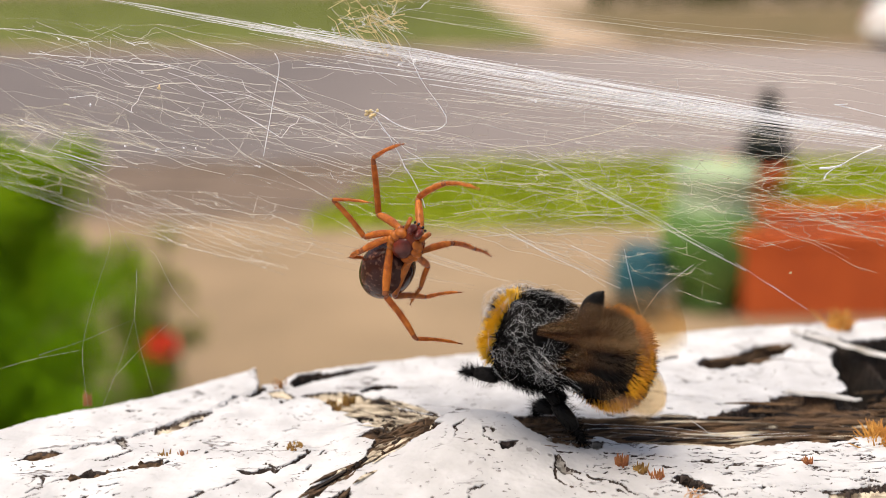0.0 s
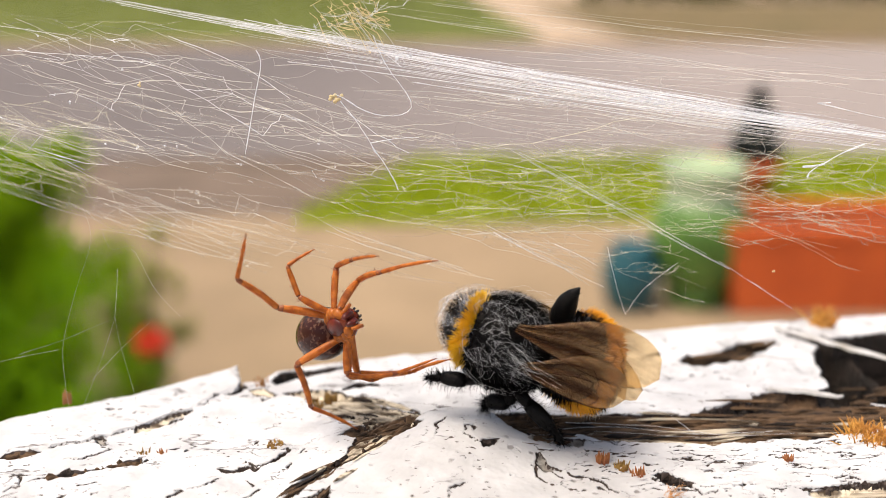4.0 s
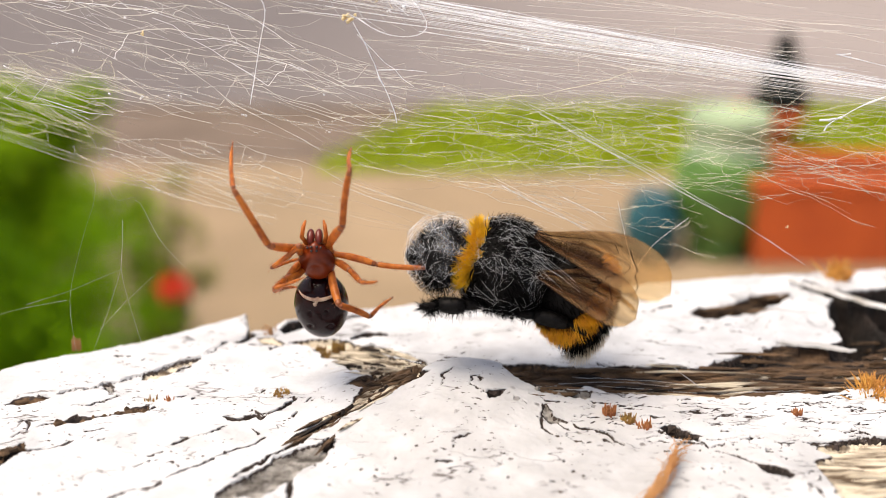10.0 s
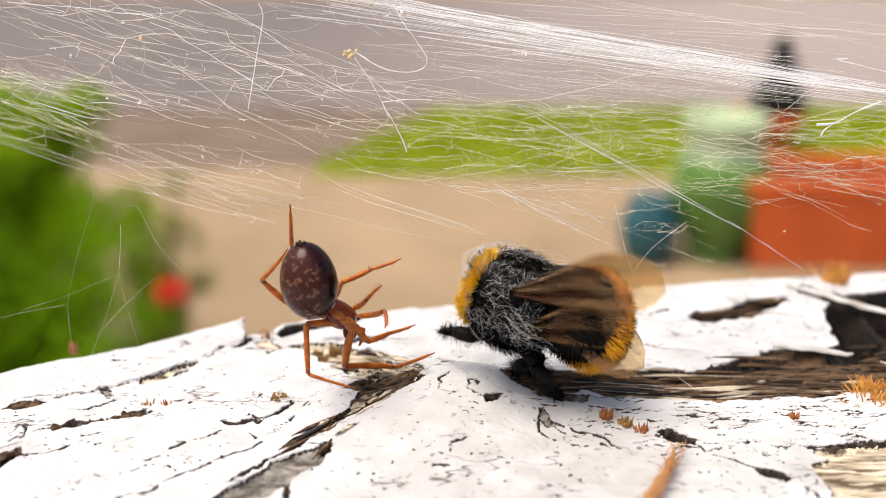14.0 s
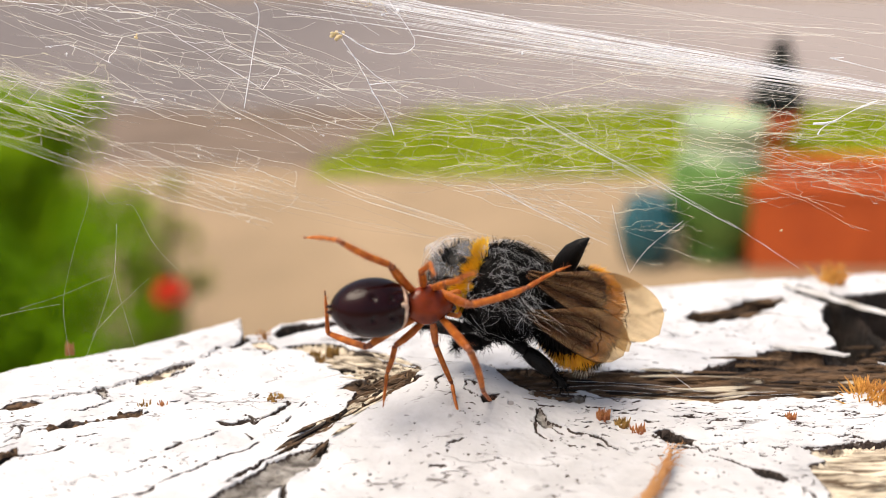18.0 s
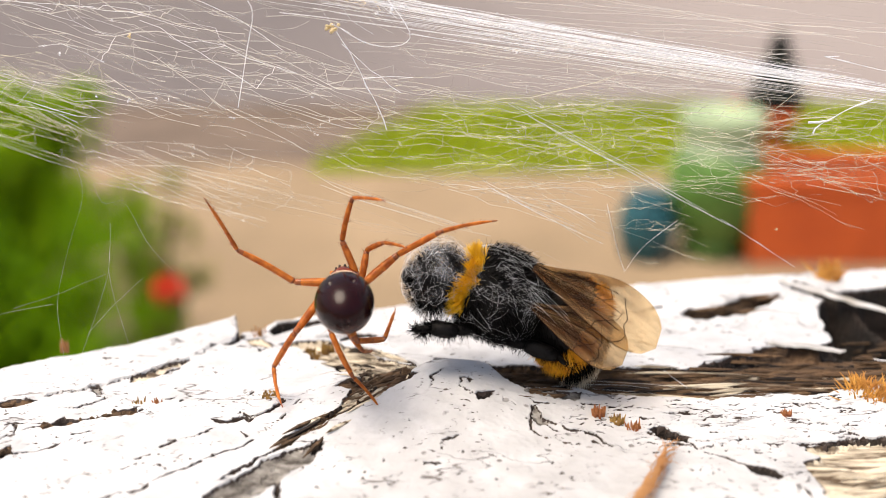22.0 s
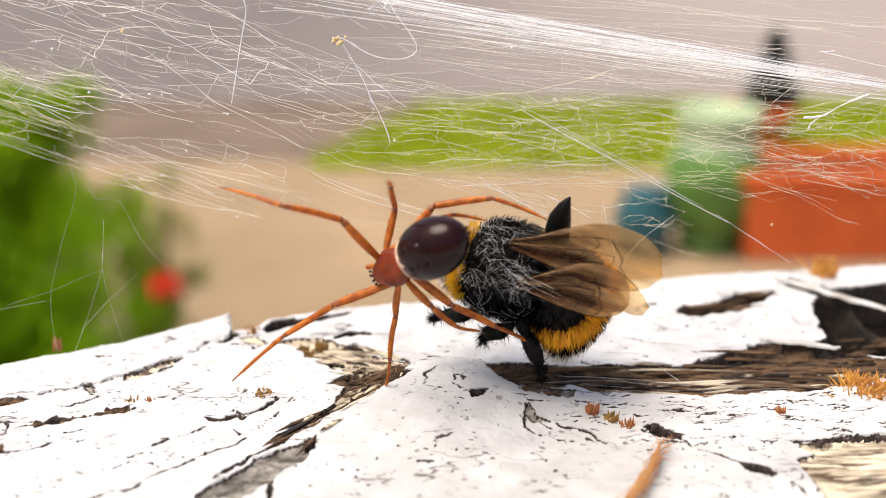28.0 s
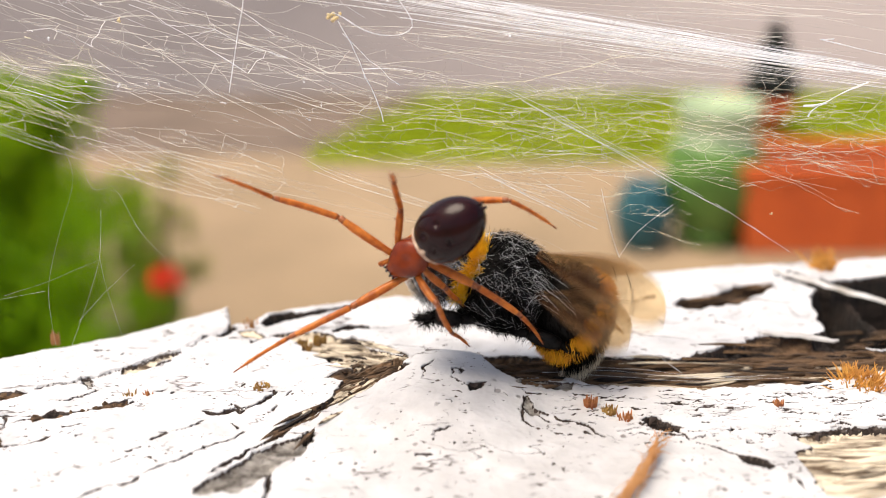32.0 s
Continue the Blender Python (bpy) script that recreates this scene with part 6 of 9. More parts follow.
def build_spider():
    spider = thing("spider", "false widow spider with amber legs and a glossy dark plum abdomen", "spider")
    bm = bmesh.new()
    # carapace: broad behind, narrowed to the face
    vs = add_ball(bm, (0, 0, 0), (2.05, 1.6, 0.95), None, 32, 18)
    for v in vs:
        k = v.co.x / 2.05
        v.co.y *= 1.0 - 0.42 * max(0, k) ** 1.2
        v.co.z = v.co.z * (1.0 + 0.25 * max(0, k)) + 0.15 * max(0, k)
        if v.co.z > 0:
            v.co.z -= 0.22 * math.exp(-((k + 0.15) / 0.18) ** 2 - (v.co.y / 0.35) ** 2)
    bmesh.ops.scale(bm, vec=(MM, MM, MM), verts=bm.verts)
    part("cephalothorax", bm, CARAPACE, spider, "glossy red-brown carapace")
    bm = bmesh.new()
    vs = add_ball(bm, (-0.1, 0, -0.75), (1.25, 0.85, 0.5), None, 20, 12)
    bmesh.ops.scale(bm, vec=(MM, MM, MM), verts=bm.verts)
    part("sternum", bm, STERNUM, spider, "dark red sternum plate")
    for s in (1, -1):
        for k in range(4):
            bm = bmesh.new()
            add_ball(bm, (0, 0, 0), (0.42, 0.62, 0.42), Matrix.Rotation(s * radians(34 - 24 * k), 3, "Z"), 14, 10)
            bmesh.ops.scale(bm, vec=(MM, MM, MM), verts=bm.verts)
            part("coxa", bm, LEG, spider).location = Vector((1.0 - 0.68 * k, s * (0.85 if k in (0, 3) else 1.02), -0.5)) * MM
        bm = bmesh.new()
        add_ball(bm, (2.15, s * 0.34, -0.45), (0.42, 0.34, 0.75), Matrix.Rotation(radians(-25), 3, "Y"), 14, 10)
        bmesh.ops.scale(bm, vec=(MM, MM, MM), verts=bm.verts)
        part("chelicera", bm, STERNUM, spider, "dark red jaw")
        v, f = tube_data([Vector(p) * MM for p in ((1.6, s * 0.75, -0.35), (2.5, s * 1.0, 0.0), (3.0, s * 0.9, -0.7), (3.2, s * 0.75, -1.3))],
                         [0.2 * MM, 0.19 * MM, 0.17 * MM, 0.1 * MM], 8)
        raw("palp", v, f, LEG, spider, "short amber feeler", smooth=True)
    for x, y, z in ((1.95, 0.24, 0.62), (1.95, -0.24, 0.62), (1.72, 0.22, 0.85), (1.72, -0.22, 0.85), (1.85, 0.55, 0.6), (1.85, -0.55, 0.6)):
        bm = bmesh.new()
        add_ball(bm, (x, y, z), (0.12, 0.12, 0.12), None, 8, 6)
        bmesh.ops.scale(bm, vec=(MM, MM, MM), verts=bm.verts)
        part("eye", bm, EYE, spider)
    bm = bmesh.new()
    vs = add_ball(bm, (0, 0, 0), (3.25, 2.35, 2.3), None, 64, 48)
    for v in vs:
        k = v.co.x / 3.25
        v.co.y *= 1 + 0.06 * k
        v.co.z *= 1 + 0.05 * k
        # four shallow dimples on the back
        if v.co.z > 0:
            for dx, dy in ((1.0, 0.7), (1.0, -0.7), (-0.5, 0.85), (-0.5, -0.85)):
                v.co.z -= 0.32 * math.exp(-(((v.co.x - dx) / 0.2) ** 2 + ((v.co.y - dy) / 0.2) ** 2))
    bmesh.ops.scale(bm, vec=(MM, MM, MM), verts=bm.verts)
    ab = part("abdomen", bm, ABDOMEN, spider, "glossy plum-black abdomen with dimples")
    ab.location = Vector((-4.95, 0, 0.3)) * MM
    # pale crescent at the front of the abdomen and a pale fleck behind it
    verts, faces = [], []
    pts = []
    for k in range(15):
        a = radians(-75 + 150 * k / 14)
        x = 2.25
        q = math.sqrt(1 - (x / 3.25) ** 2)
        pts.append(Vector((x + 0.02, 2.44 * q * math.sin(a), 2.38 * q * math.cos(a))) * MM)
    tube_data(pts, [0.15 * MM * math.sin(3.14 * (k + 0.6) / 15.2) + 0.02 * MM for k in range(15)], 6, verts, faces)
    raw("pale_crescent", verts, faces, PALE_MARK, ab, "cream crescent marking", smooth=True)
    verts, faces = [], []
    for dx, dy in ((2.1, 0.1), (2.3, -0.05), (1.9, 0.22)):
        z = 2.28 * math.sqrt(1 - (dx / 3.25) ** 2 - (dy / 2.35) ** 2) * 1.03
        tube_data([Vector((dx - 0.12, dy, z)) * MM, Vector((dx + 0.15, dy + 0.08, z - 0.05)) * MM], 0.16 * MM, 6, verts, faces)
    raw("pale_fleck", verts, faces, PALE_MARK, ab, "cream fleck", smooth=True)
    bm = bmesh.new()
    for y, z in ((0.25, -0.1), (-0.25, -0.1), (0.2, -0.5), (-0.2, -0.5)):
        add_ball(bm, (-3.15, y, z), (0.35, 0.16, 0.16), None, 8, 6)
    bmesh.ops.scale(bm, vec=(MM, MM, MM), verts=bm.verts)
    part("spinneret", bm, ABDOMEN, ab)
    legs = []
    for s in (1, -1):
        for k, (a, b, c) in enumerate(LEG_SIZES):
            w = 1.0 if k in (0, 3) else 0.86
            leg = leg_piece("leg", a, 0.28 * w, 0.36 * w, 0.28 * w, True, spider, 50 + k)
            tibia = leg_piece("leg_tibia", b, 0.27 * w, 0.27 * w, 0.21 * w, True, leg, 60 + k)
            tarsus = leg_piece("leg_tarsus", c, 0.19 * w, 0.15 * w, 0.06 * w, True, leg, 70 + k)
            legs.append((s, k, leg, tibia, tarsus))
    return spider, legs, ab


SPIDER, SPIDER_LEGS, SPIDER_ABDOMEN = build_spider()

# ================= garden things behind =================


def bush(name, at, size, count, leaf, mat, label, seed, limbs=7):
    """A twiggy shrub: trunk, forking limbs and many small leaves in uneven clumps."""
    rng = random.Random(seed)
    top = thing(name, label, "bush", at=at)
    verts, faces = [], []
    clumps = []
    for i in range(limbs):
        a, h = rng.uniform(0, 6.28), size[2] * rng.uniform(0.45, 0.98)
        r = rng.uniform(0.2, 0.9)
        tip = Vector((math.cos(a) * size[0] * r, math.sin(a) * size[1] * r, h))
        mid = tip * 0.5 + Vector((0, 0, h * 0.1))
        tube_data([(0, 0, 0), mid * 0.5, mid, tip], [0.03, 0.022, 0.014, 0.005], 6, verts, faces)
        for f in (0.45, 0.75, 1.0):
            clumps.append((tip * f + Vector((rng.gauss(0, 0.06), rng.gauss(0, 0.06), 0)), 0.22 * (size[0] + size[2] * 0.4) * rng.uniform(0.7, 1.3)))
            stray = min(0.2, 0.5 * size[0])
            t2 = tip * f + Vector((rng.gauss(0, stray), rng.gauss(0, stray), rng.uniform(0, 0.25)))
            tube_data([tip * f * 0.9, t2], [0.008, 0.003], 5, verts, faces)
            clumps.append((t2, 0.16 * size[0] * rng.uniform(0.7, 1.3) + 0.05))
    raw("stem", verts, faces, TWIG, top, "brown twiggy branches")

    def place(g):
        c, r = g.choice(clumps)
        d = Vector((g.gauss(0, 1), g.gauss(0, 1), g.gauss(0, 1))).normalized() * r * g.random() ** 0.5
        p = c + d
        p.z = max(0.02, p.z)
        return p
    verts, faces = [], []
    leaves_data(count, place, leaf, rng, verts, faces)
    raw("crown", verts, faces, mat, top, "loose leafy crown")
    return top


bush("leafy_bush", (-1.72, 3.35, GZ), (0.50, 0.45, 1.08), 75000, 0.034, SUNLIT_LEAF, "dense leafy garden bush in a sunlit green", 61, 26)
bush("leafy_bush", (-1.65, 3.5, GZ), (0.22, 0.3, 0.98), 26000, 0.034, SUNLIT_LEAF, "tall leafy garden bush in a sunlit green", 64, 14)
bush("leafy_bush", (-1.64, 2.9, GZ), (0.55, 0.4, 0.80), 20000, 0.03, LEAF, "low leafy garden bush in a shaded green", 62, 12)
bush("olive_shrub", (-1.12, 3.5, GZ), (0.15, 0.15, 0.62), 2600, 0.03, OLIVE_LEAF, "thin olive-yellow flowering shrub", 63, 7)


def flower(at, r):
    top = thing("red_flower", "single round red flower on a thin stem", "flower", at=at)
    verts, faces = [], []
    for k in range(26):
        g = k / 26
        a = k * 2.4
        el = math.asin(1 - 1.7 * g)
        d = Vector((math.cos(a) * math.cos(el), math.sin(a) * math.cos(el), math.sin(el)))
        s = d.orthogonal().normalized()
        b = len(verts)
        t = d.cross(s)
        verts += [d * r * 0.2, d * r * 0.8 + s * r * 0.35, d * r * 1.05, d * r * 0.8 - s * r * 0.35, d * r * 0.75 + t * r * 0.3]
        faces += [(b, b + 1, b + 2), (b, b + 2, b + 3), (b + 1, b + 4, b + 2)]
    raw("petals", verts, faces, PETAL, top)
    v, f = tube_data([(0, 0, 0), (0.01, 0.02, (GZ - at[2]) * 0.5), (0, 0, GZ - at[2])], 0.006, 6)
    raw("stem", v, f, LEAF, top, smooth=True)
    return top


def stone_planter():
    """The big terracotta trough: battered walls, rolled rim, filled with soil."""
    top = thing("terracotta_planter", "large rectangular orange terracotta planter on the ground", "planter", at=(2.25, 5.1, GZ))
    verts, faces = [], []
    prof = [(0.90, 0.0), (1.0, 0.52), (1.05, 0.53), (1.05, 0.60), (0.98, 0.61), (0.93, 0.58), (0.9, 0.4)]
    prof = [(a, z * 0.82) for a, z in prof]
    n = 4
    for s, z in prof:
        for sx, sy in ((-1, -1), (1, -1), (1, 1), (-1, 1)):
            verts.append((sx * 0.62 * s, sy * 0.30 * s, z))
    for i in range(len(prof) - 1):
        for k in range(n):
            j = (k + 1) % n
            faces.append((i * n + k, i * n + j, (i + 1) * n + j, (i + 1) * n + k))
    faces.append((3, 2, 1, 0))
    raw("trough", verts, faces, TERRACOTTA, top)
    bm = bmesh.new()
    box_bm(bm, (-0.55, -0.25, 0.28), (0.55, 0.25, 0.38), 0.02)
    part("soil", bm, SOIL, top, smooth=False)
    return top


stone_planter()


def glazed_jar(name, at, profile, mats, label, category, sides=32):
    top = thing(name, label, category, at=at)
    for nm, prof, mat in zip(("foot", "body", "neck"), profile, mats):
        v, f = lathe(prof, sides)
        raw(nm, v, f, mat, top, smooth=True)
    return top


glazed_jar("green_jar", (1.535, 5.05, GZ), (
    [(0.0, 0.0), (0.17, 0.0), (0.175, 0.05), (0.16, 0.08)],
    [(0.16, 0.08), (0.24, 0.2), (0.275, 0.36), (0.262, 0.5), (0.22, 0.58)],
    [(0.22, 0.58), (0.19, 0.62), (0.215, 0.70), (0.23, 0.78), (0.21, 0.80), (0.18, 0.72), (0.0, 0.68)]), (GREEN_GLAZE, GREEN_GLAZE, PALE_GLAZE),
    "tall green glazed garden jar with a pale rim", "garden jar")
glazed_jar("teal_pot", (1.14, 4.95, GZ), (
    [(0.0, 0.0), (0.115, 0.0), (0.12, 0.02)],
    [(0.12, 0.02), (0.15, 0.09), (0.162, 0.18), (0.15, 0.27), (0.115, 0.33)],
    [(0.115, 0.33), (0.105, 0.345), (0.125, 0.365), (0.11, 0.37), (0.0, 0.33)]), (TEAL, TEAL, TEAL),
    "round dark teal glazed pot on the ground", "pot")
glazed_jar("terracotta_pot", (2.50, 7.3, GZ), (
    [(0.0, 0.0), (0.18, 0.0), (0.185, 0.03)],
    [(0.185, 0.03), (0.24, 0.26), (0.26, 0.3)],
    [(0.26, 0.3), (0.29, 0.3), (0.295, 0.37), (0.265, 0.37), (0.25, 0.33), (0.0, 0.32)]), (TERRACOTTA, TERRACOTTA, TERRACOTTA),
    "orange terracotta pot under the small conifer", "pot")


def small_conifer(at):
    rng = random.Random(88)
    top = thing("small_conifer", "small dark conical conifer in a pot", "conifer", at=at)
    v, f = tube_data([(0, 0, 0), (0, 0, 0.35), (0.005, 0, 0.58)], [0.025, 0.018, 0.004], 8)
    raw("trunk", v, f, TWIG, top, smooth=True)

    def place(g):
        z = g.random() ** 1.4
        r = 0.22 * (1 - z) ** 0.8 * (0.8 + 0.25 * math.sin(z * 40)) * g.random() ** 0.35
        a = g.uniform(0, 6.28)
        return (r * math.cos(a), r * math.sin(a), 0.08 + 0.52 * z)
    verts, faces = [], []
    leaves_data(3800, place, 0.05, rng, verts, faces)
    raw("crown", verts, faces, CONIFER, top)
    return top


small_conifer((2.60, 7.3, GZ + 0.325))
flower((-0.80, 2.62, -1.015), 0.05)

# ================= passing cars =================


def build_car(name, label):
    """A small hatchback, nose towards -x, its wheels on z = 0."""
    car = thing(name, label, "car")
    prof = [(-2.1, 0.32), (-2.14, 0.55), (-2.02, 0.74), (-1.35, 0.90), (-0.95, 0.96), (-0.35, 1.38), (0.25, 1.47), (1.05, 1.44), (1.75, 1.05), (2.08, 0.92), (2.12, 0.5), (2.05, 0.3)]
    prof = [(x, z if z < 0.6 else 0.6 + (z - 0.6) * 1.2) for x, z in prof]
    bm = bmesh.new()
    rings = []
    for y, s in ((-0.86, 0.0), (-0.80, 0.04), (0.80, 0.04), (0.86, 0.0)):
        ring = []
        for x, z in prof:
            inset = 0.17 * max(0.0, (z - 0.95)) / 0.5
            ring.append(bm.verts.new((x * (1 - 0.02 * (s == 0)), y * (1 - inset), z + s * 0.4)))
        rings.append(ring)
    n = len(prof)
    for a, b in zip(rings, rings[1:]):
        for k in range(n):
            j = (k + 1) % n
            bm.faces.new((a[k], a[j], b[j], b[k]))
    bm.faces.new(rings[0])
    bm.faces.new(rings[-1][::-1])
    part("body", bm, CAR_PAINT, car, "glossy white car body", smooth=False)
    for s in (-1, 1):
        for poly in (((-0.78, 1.12), (-0.30, 1.47), (0.16, 1.56), (0.16, 1.12)), ((0.24, 1.12), (0.24, 1.56), (0.95, 1.52), (1.45, 1.16), (1.3, 1.12))):
            bm = bmesh.new()
            vs = []
            for off in (0.0, 0.012):
                vs.append([bm.verts.new((x, s * (0.862 * (1 - 0.17 * max(0, z - 0.95) / 0.5) + off), z)) for x, z in poly])
            bm.faces.new(vs[0])
            bm.faces.new(vs[1][::-1])
            for k in range(len(poly)):
                j = (k + 1) % len(poly)
                bm.faces.new((vs[0][k], vs[0][j], vs[1][j], vs[1][k]))
            part("side_window", bm, GLASS_DARK, car, "dark side window", smooth=False)
        bm = bmesh.new()
        box_bm(bm, (-2.06, s * 0.62 - 0.16, 0.62), (-1.93, s * 0.62 + 0.16, 0.76), 0.02)
        part("headlight", bm, LAMP_CLEAR, car, "clear headlight", smooth=False)
        bm = bmesh.new()
        box_bm(bm, (1.98, s * 0.66 - 0.12, 0.72), (2.11, s * 0.66 + 0.12, 0.92), 0.02)
        part("tail_light", bm, LAMP_RED, car, "red tail light", smooth=False)
        bm = bmesh.new()
        box_bm(bm, (-1.2, s * 0.865 - 0.01, 0.24), (1.2, s * 0.865 + 0.012, 0.34), 0.01)
        part("sill", bm, TYRE, car, "black sill", smooth=False)
        bm = bmesh.new()
        box_bm(bm, (-0.85, s * 0.94 - 0.08, 0.98), (-0.68, s * 0.94 + 0.06, 1.10), 0.02)
        part("mirror", bm, CAR_PAINT, car, smooth=False)
        for x in (-1.38, 1.37):
            v, f = lathe([(0.0, -0.1), (0.2, -0.1), (0.30, -0.09), (0.315, -0.05), (0.315, 0.05), (0.30, 0.09), (0.2, 0.1), (0.0, 0.1)], 28)
            tyre = raw("wheel", v, f, TYRE, car, "black tyre on an alloy rim", smooth=True)
            tyre.matrix_basis = pose(x, s * 0.80, 0.315, 90, 0, 0)
            v, f = lathe([(0.0, 0.115), (0.07, 0.125), (0.22, 0.105), (0.24, 0.112), (0.24, -0.112), (0.22, -0.105), (0.07, -0.125), (0.0, -0.115)], 20)
            raw("rim", v, f, RIM, tyre, "grey alloy rim", smooth=True)
            bm = bmesh.new()
            bmesh.ops.create_cone(bm, cap_ends=True, segments=24, radius1=0.37, radius2=0.37, depth=0.03, matrix=pose(x, s * 0.858, 0.36, 90, 0, 0))
            part("wheel_arch", bm, TYRE, car, "dark wheel arch", smooth=False)
    bm = bmesh.new()
    v = [bm.verts.new(p) for p in ((-0.93, -0.68, 1.065), (-0.93, 0.68, 1.065), (-0.38, 0.62, 1.525), (-0.38, -0.62, 1.525))]
    bm.faces.new(v)
    got = bmesh.ops.extrude_face_region(bm, geom=list(bm.faces))
    for g in got["geom"]:
        if isinstance(g, bmesh.types.BMVert):
            g.co += Vector((-0.012, 0, 0.03))
    part("windscreen", bm, GLASS_DARK, car, "dark windscreen", smooth=False)
    return car


CAR_A = build_car("white_car", "white hatchback driving along the street")
CAR_B = build_car("white_car", "white hatchback leaving along the far lane")

# ================= what moves =================
# the bee: seconds, place of the thorax (mm), turn of the head away, nose-up tilt, lean, droop of the abdomen
BEE_ROWS = [
    (0, 6.9, 74.5, 10.0, 38, 19, 32, 18),
    (1, 5.5, 76.7, 10.1, 5, 31, 6, 24),
    (2, 5.8, 75.3, 11.4, 25, 9, 20, 22.5),
    (2.5, 5.9, 75.6, 9.9, 20, 19, 20, 16),
    (3, 6.0, 77.0, 7.4, 0, 29, 6, 10.8),
    (3.5, 6.0, 75.8, 8.8, 18, 22, 20, 15),
    (5.5, 5.9, 74.5, 9.9, 38, 18, 32, 18),
    (6, 5.6, 74.5, 9.9, 38, 19, 32, 18),
    (6.5, 5.6, 74.5, 10.3, 38, 10, 32, 18),
    (7, 5.8, 74.5, 10.3, 38, 14, 32, 18),
    (7.5, 5.1, 74.5, 10.9, 38, 18, 32, 18),
    (8, 5.3, 77.0, 9.5, 0, 27, 6, 20),
    (8.5, 5.7, 75.6, 10.4, 20, 16, 20, 19),
    (9, 6.1, 77.0, 9.7, 0, 25, 6, 13.2),
    (9.5, 5.4, 74.5, 10.5, 38, 18, 32, 18),
    (10, 5.3, 76.7, 11.3, 5, 22, 6, 18),
    (10.5, 5.6, 76.8, 10.2, 3, 25, 6, 13.2),
    (11, 5.3, 77.0, 9.5, 0, 28, 6, 17),
    (11.5, 5.1, 76.7, 9.5, 4, 15, 6, 18.8),
    (12, 6.0, 74.5, 9.6, 38, 19, 32, 18),
    (13, 5.6, 74.5, 9.7, 38, 19, 32, 18),
    (14, 6.3, 74.5, 9.3, 38, 19, 32, 18),
    (14.5, 6.0, 74.5, 9.6, 38, 20, 32, 18),
    (16.5, 5.7, 75.3, 9.8, 24, 22, 20, 15),
    (17, 5.8, 75.6, 9.4, 20, 22, 20, 14),
    (18, 5.8, 75.6, 9.8, 20, 24, 20, 14),
    (18.5, 6.2, 76.7, 9.5, 4, 29, 6, 15.6),
    (19, 6.6, 74.5, 9.5, 38, 19, 32, 18),
    (19.5, 6.3, 76.7, 10.0, 4, 25, 6, 18),
    (20, 6.5, 76.7, 10.8, 5, 27, 6, 18.8),
    (20.5, 5.6, 76.7, 10.0, 4, 27, 6, 14),
    (21, 6.1, 74.5, 9.7, 38, 19, 32, 18),
    (21.5, 6.0, 75.6, 9.3, 20, 22, 20, 14),
    (22, 5.8, 76.7, 8.8, 5, 27, 6, 12),
    (22.5, 5.8, 76.7, 9.5, 4, 23, 6, 15.6),
    (23, 5.4, 74.5, 11.2, 38, 14, 32, 18),
    (23.5, 5.1, 76.7, 9.1, 4, 29, 6, 14),
    (24, 5.9, 76.0, 9.2, 15, 29, 20, 12.5),
    (24.5, 6.1, 75.1, 9.1, 28, 24, 20, 13),
    (25, 5.1, 76.7, 8.6, 5, 35, 6, 10.8),
    (25.5, 5.9, 76.4, 9.2, 8, 27, 6, 14.8),
    (27.5, 6.5, 76.2, 10.3, 12, 21, 6, 17.2),
    (28, 6.7, 75.3, 11.4, 25, 8, 20, 42),
    (28.5, 6.2, 76.7, 9.3, 4, 33, 6, 12.4),
    (29, 6.2, 75.3, 9.3, 25, 26, 20, 12.5),
    (29.5, 6.6, 76.7, 9.4, 4, 27, 6, 16.4),
    (30, 6.7, 74.5, 9.6, 38, 19, 32, 18),
    (30.5, 6.6, 75.9, 9.4, 16, 20, 20, 17),
    (31, 6.3, 77.0, 9.5, 0, 34, 6, 20),
    (31.5, 6.3, 76.0, 9.7, 14, 28, 20, 13),
    (32, 6.8, 76.7, 9.0, 5, 27, 6, 14),
]

STANCES = []


def stance(t, at, forward, back, *joints):
    """The spider at t: middle of the carapace, its forward and dorsal ways, then knee, ankle and tip of the left and the right legs (mm)."""
    STANCES.append((t, Vector(at), Vector(forward).normalized(), Vector(back).normalized(), [Vector(j) for j in joints]))


stance(0, (-4.1, 75.0, 18.7), (0.42, -0.57, 0.70), (0.48, 0.80, 0.36),
       (-3.2, 78.0, 21.8), (-0.9, 73.7, 24.0), (1.6, 68.2, 24.7),
       (-0.3, 76.9, 18.1), (1.7, 80.2, 16.6), (3.5, 83.4, 14.9),
       (-2.4, 77.1, 16.0), (-3.1, 78.3, 13.6), (-4.1, 79.7, 11.5),
       (-5.4, 76.8, 13.3), (-2.6, 80.4, 12.0), (0.5, 77.0, 13.6),
       (-6.7, 79.0, 20.1), (-7.0, 77.7, 25.4), (-4.2, 72.8, 27.4),
       (-7.8, 77.1, 18.6), (-10.5, 77.6, 21.8), (-7.0, 75.8, 21.9),
       (-8.0, 75.7, 17.8), (-9.1, 78.0, 16.6), (-7.3, 79.9, 15.7),
       (-6.0, 74.1, 14.3), (-3.5, 74.4, 10.3), (0.5, 76.7, 8.9))
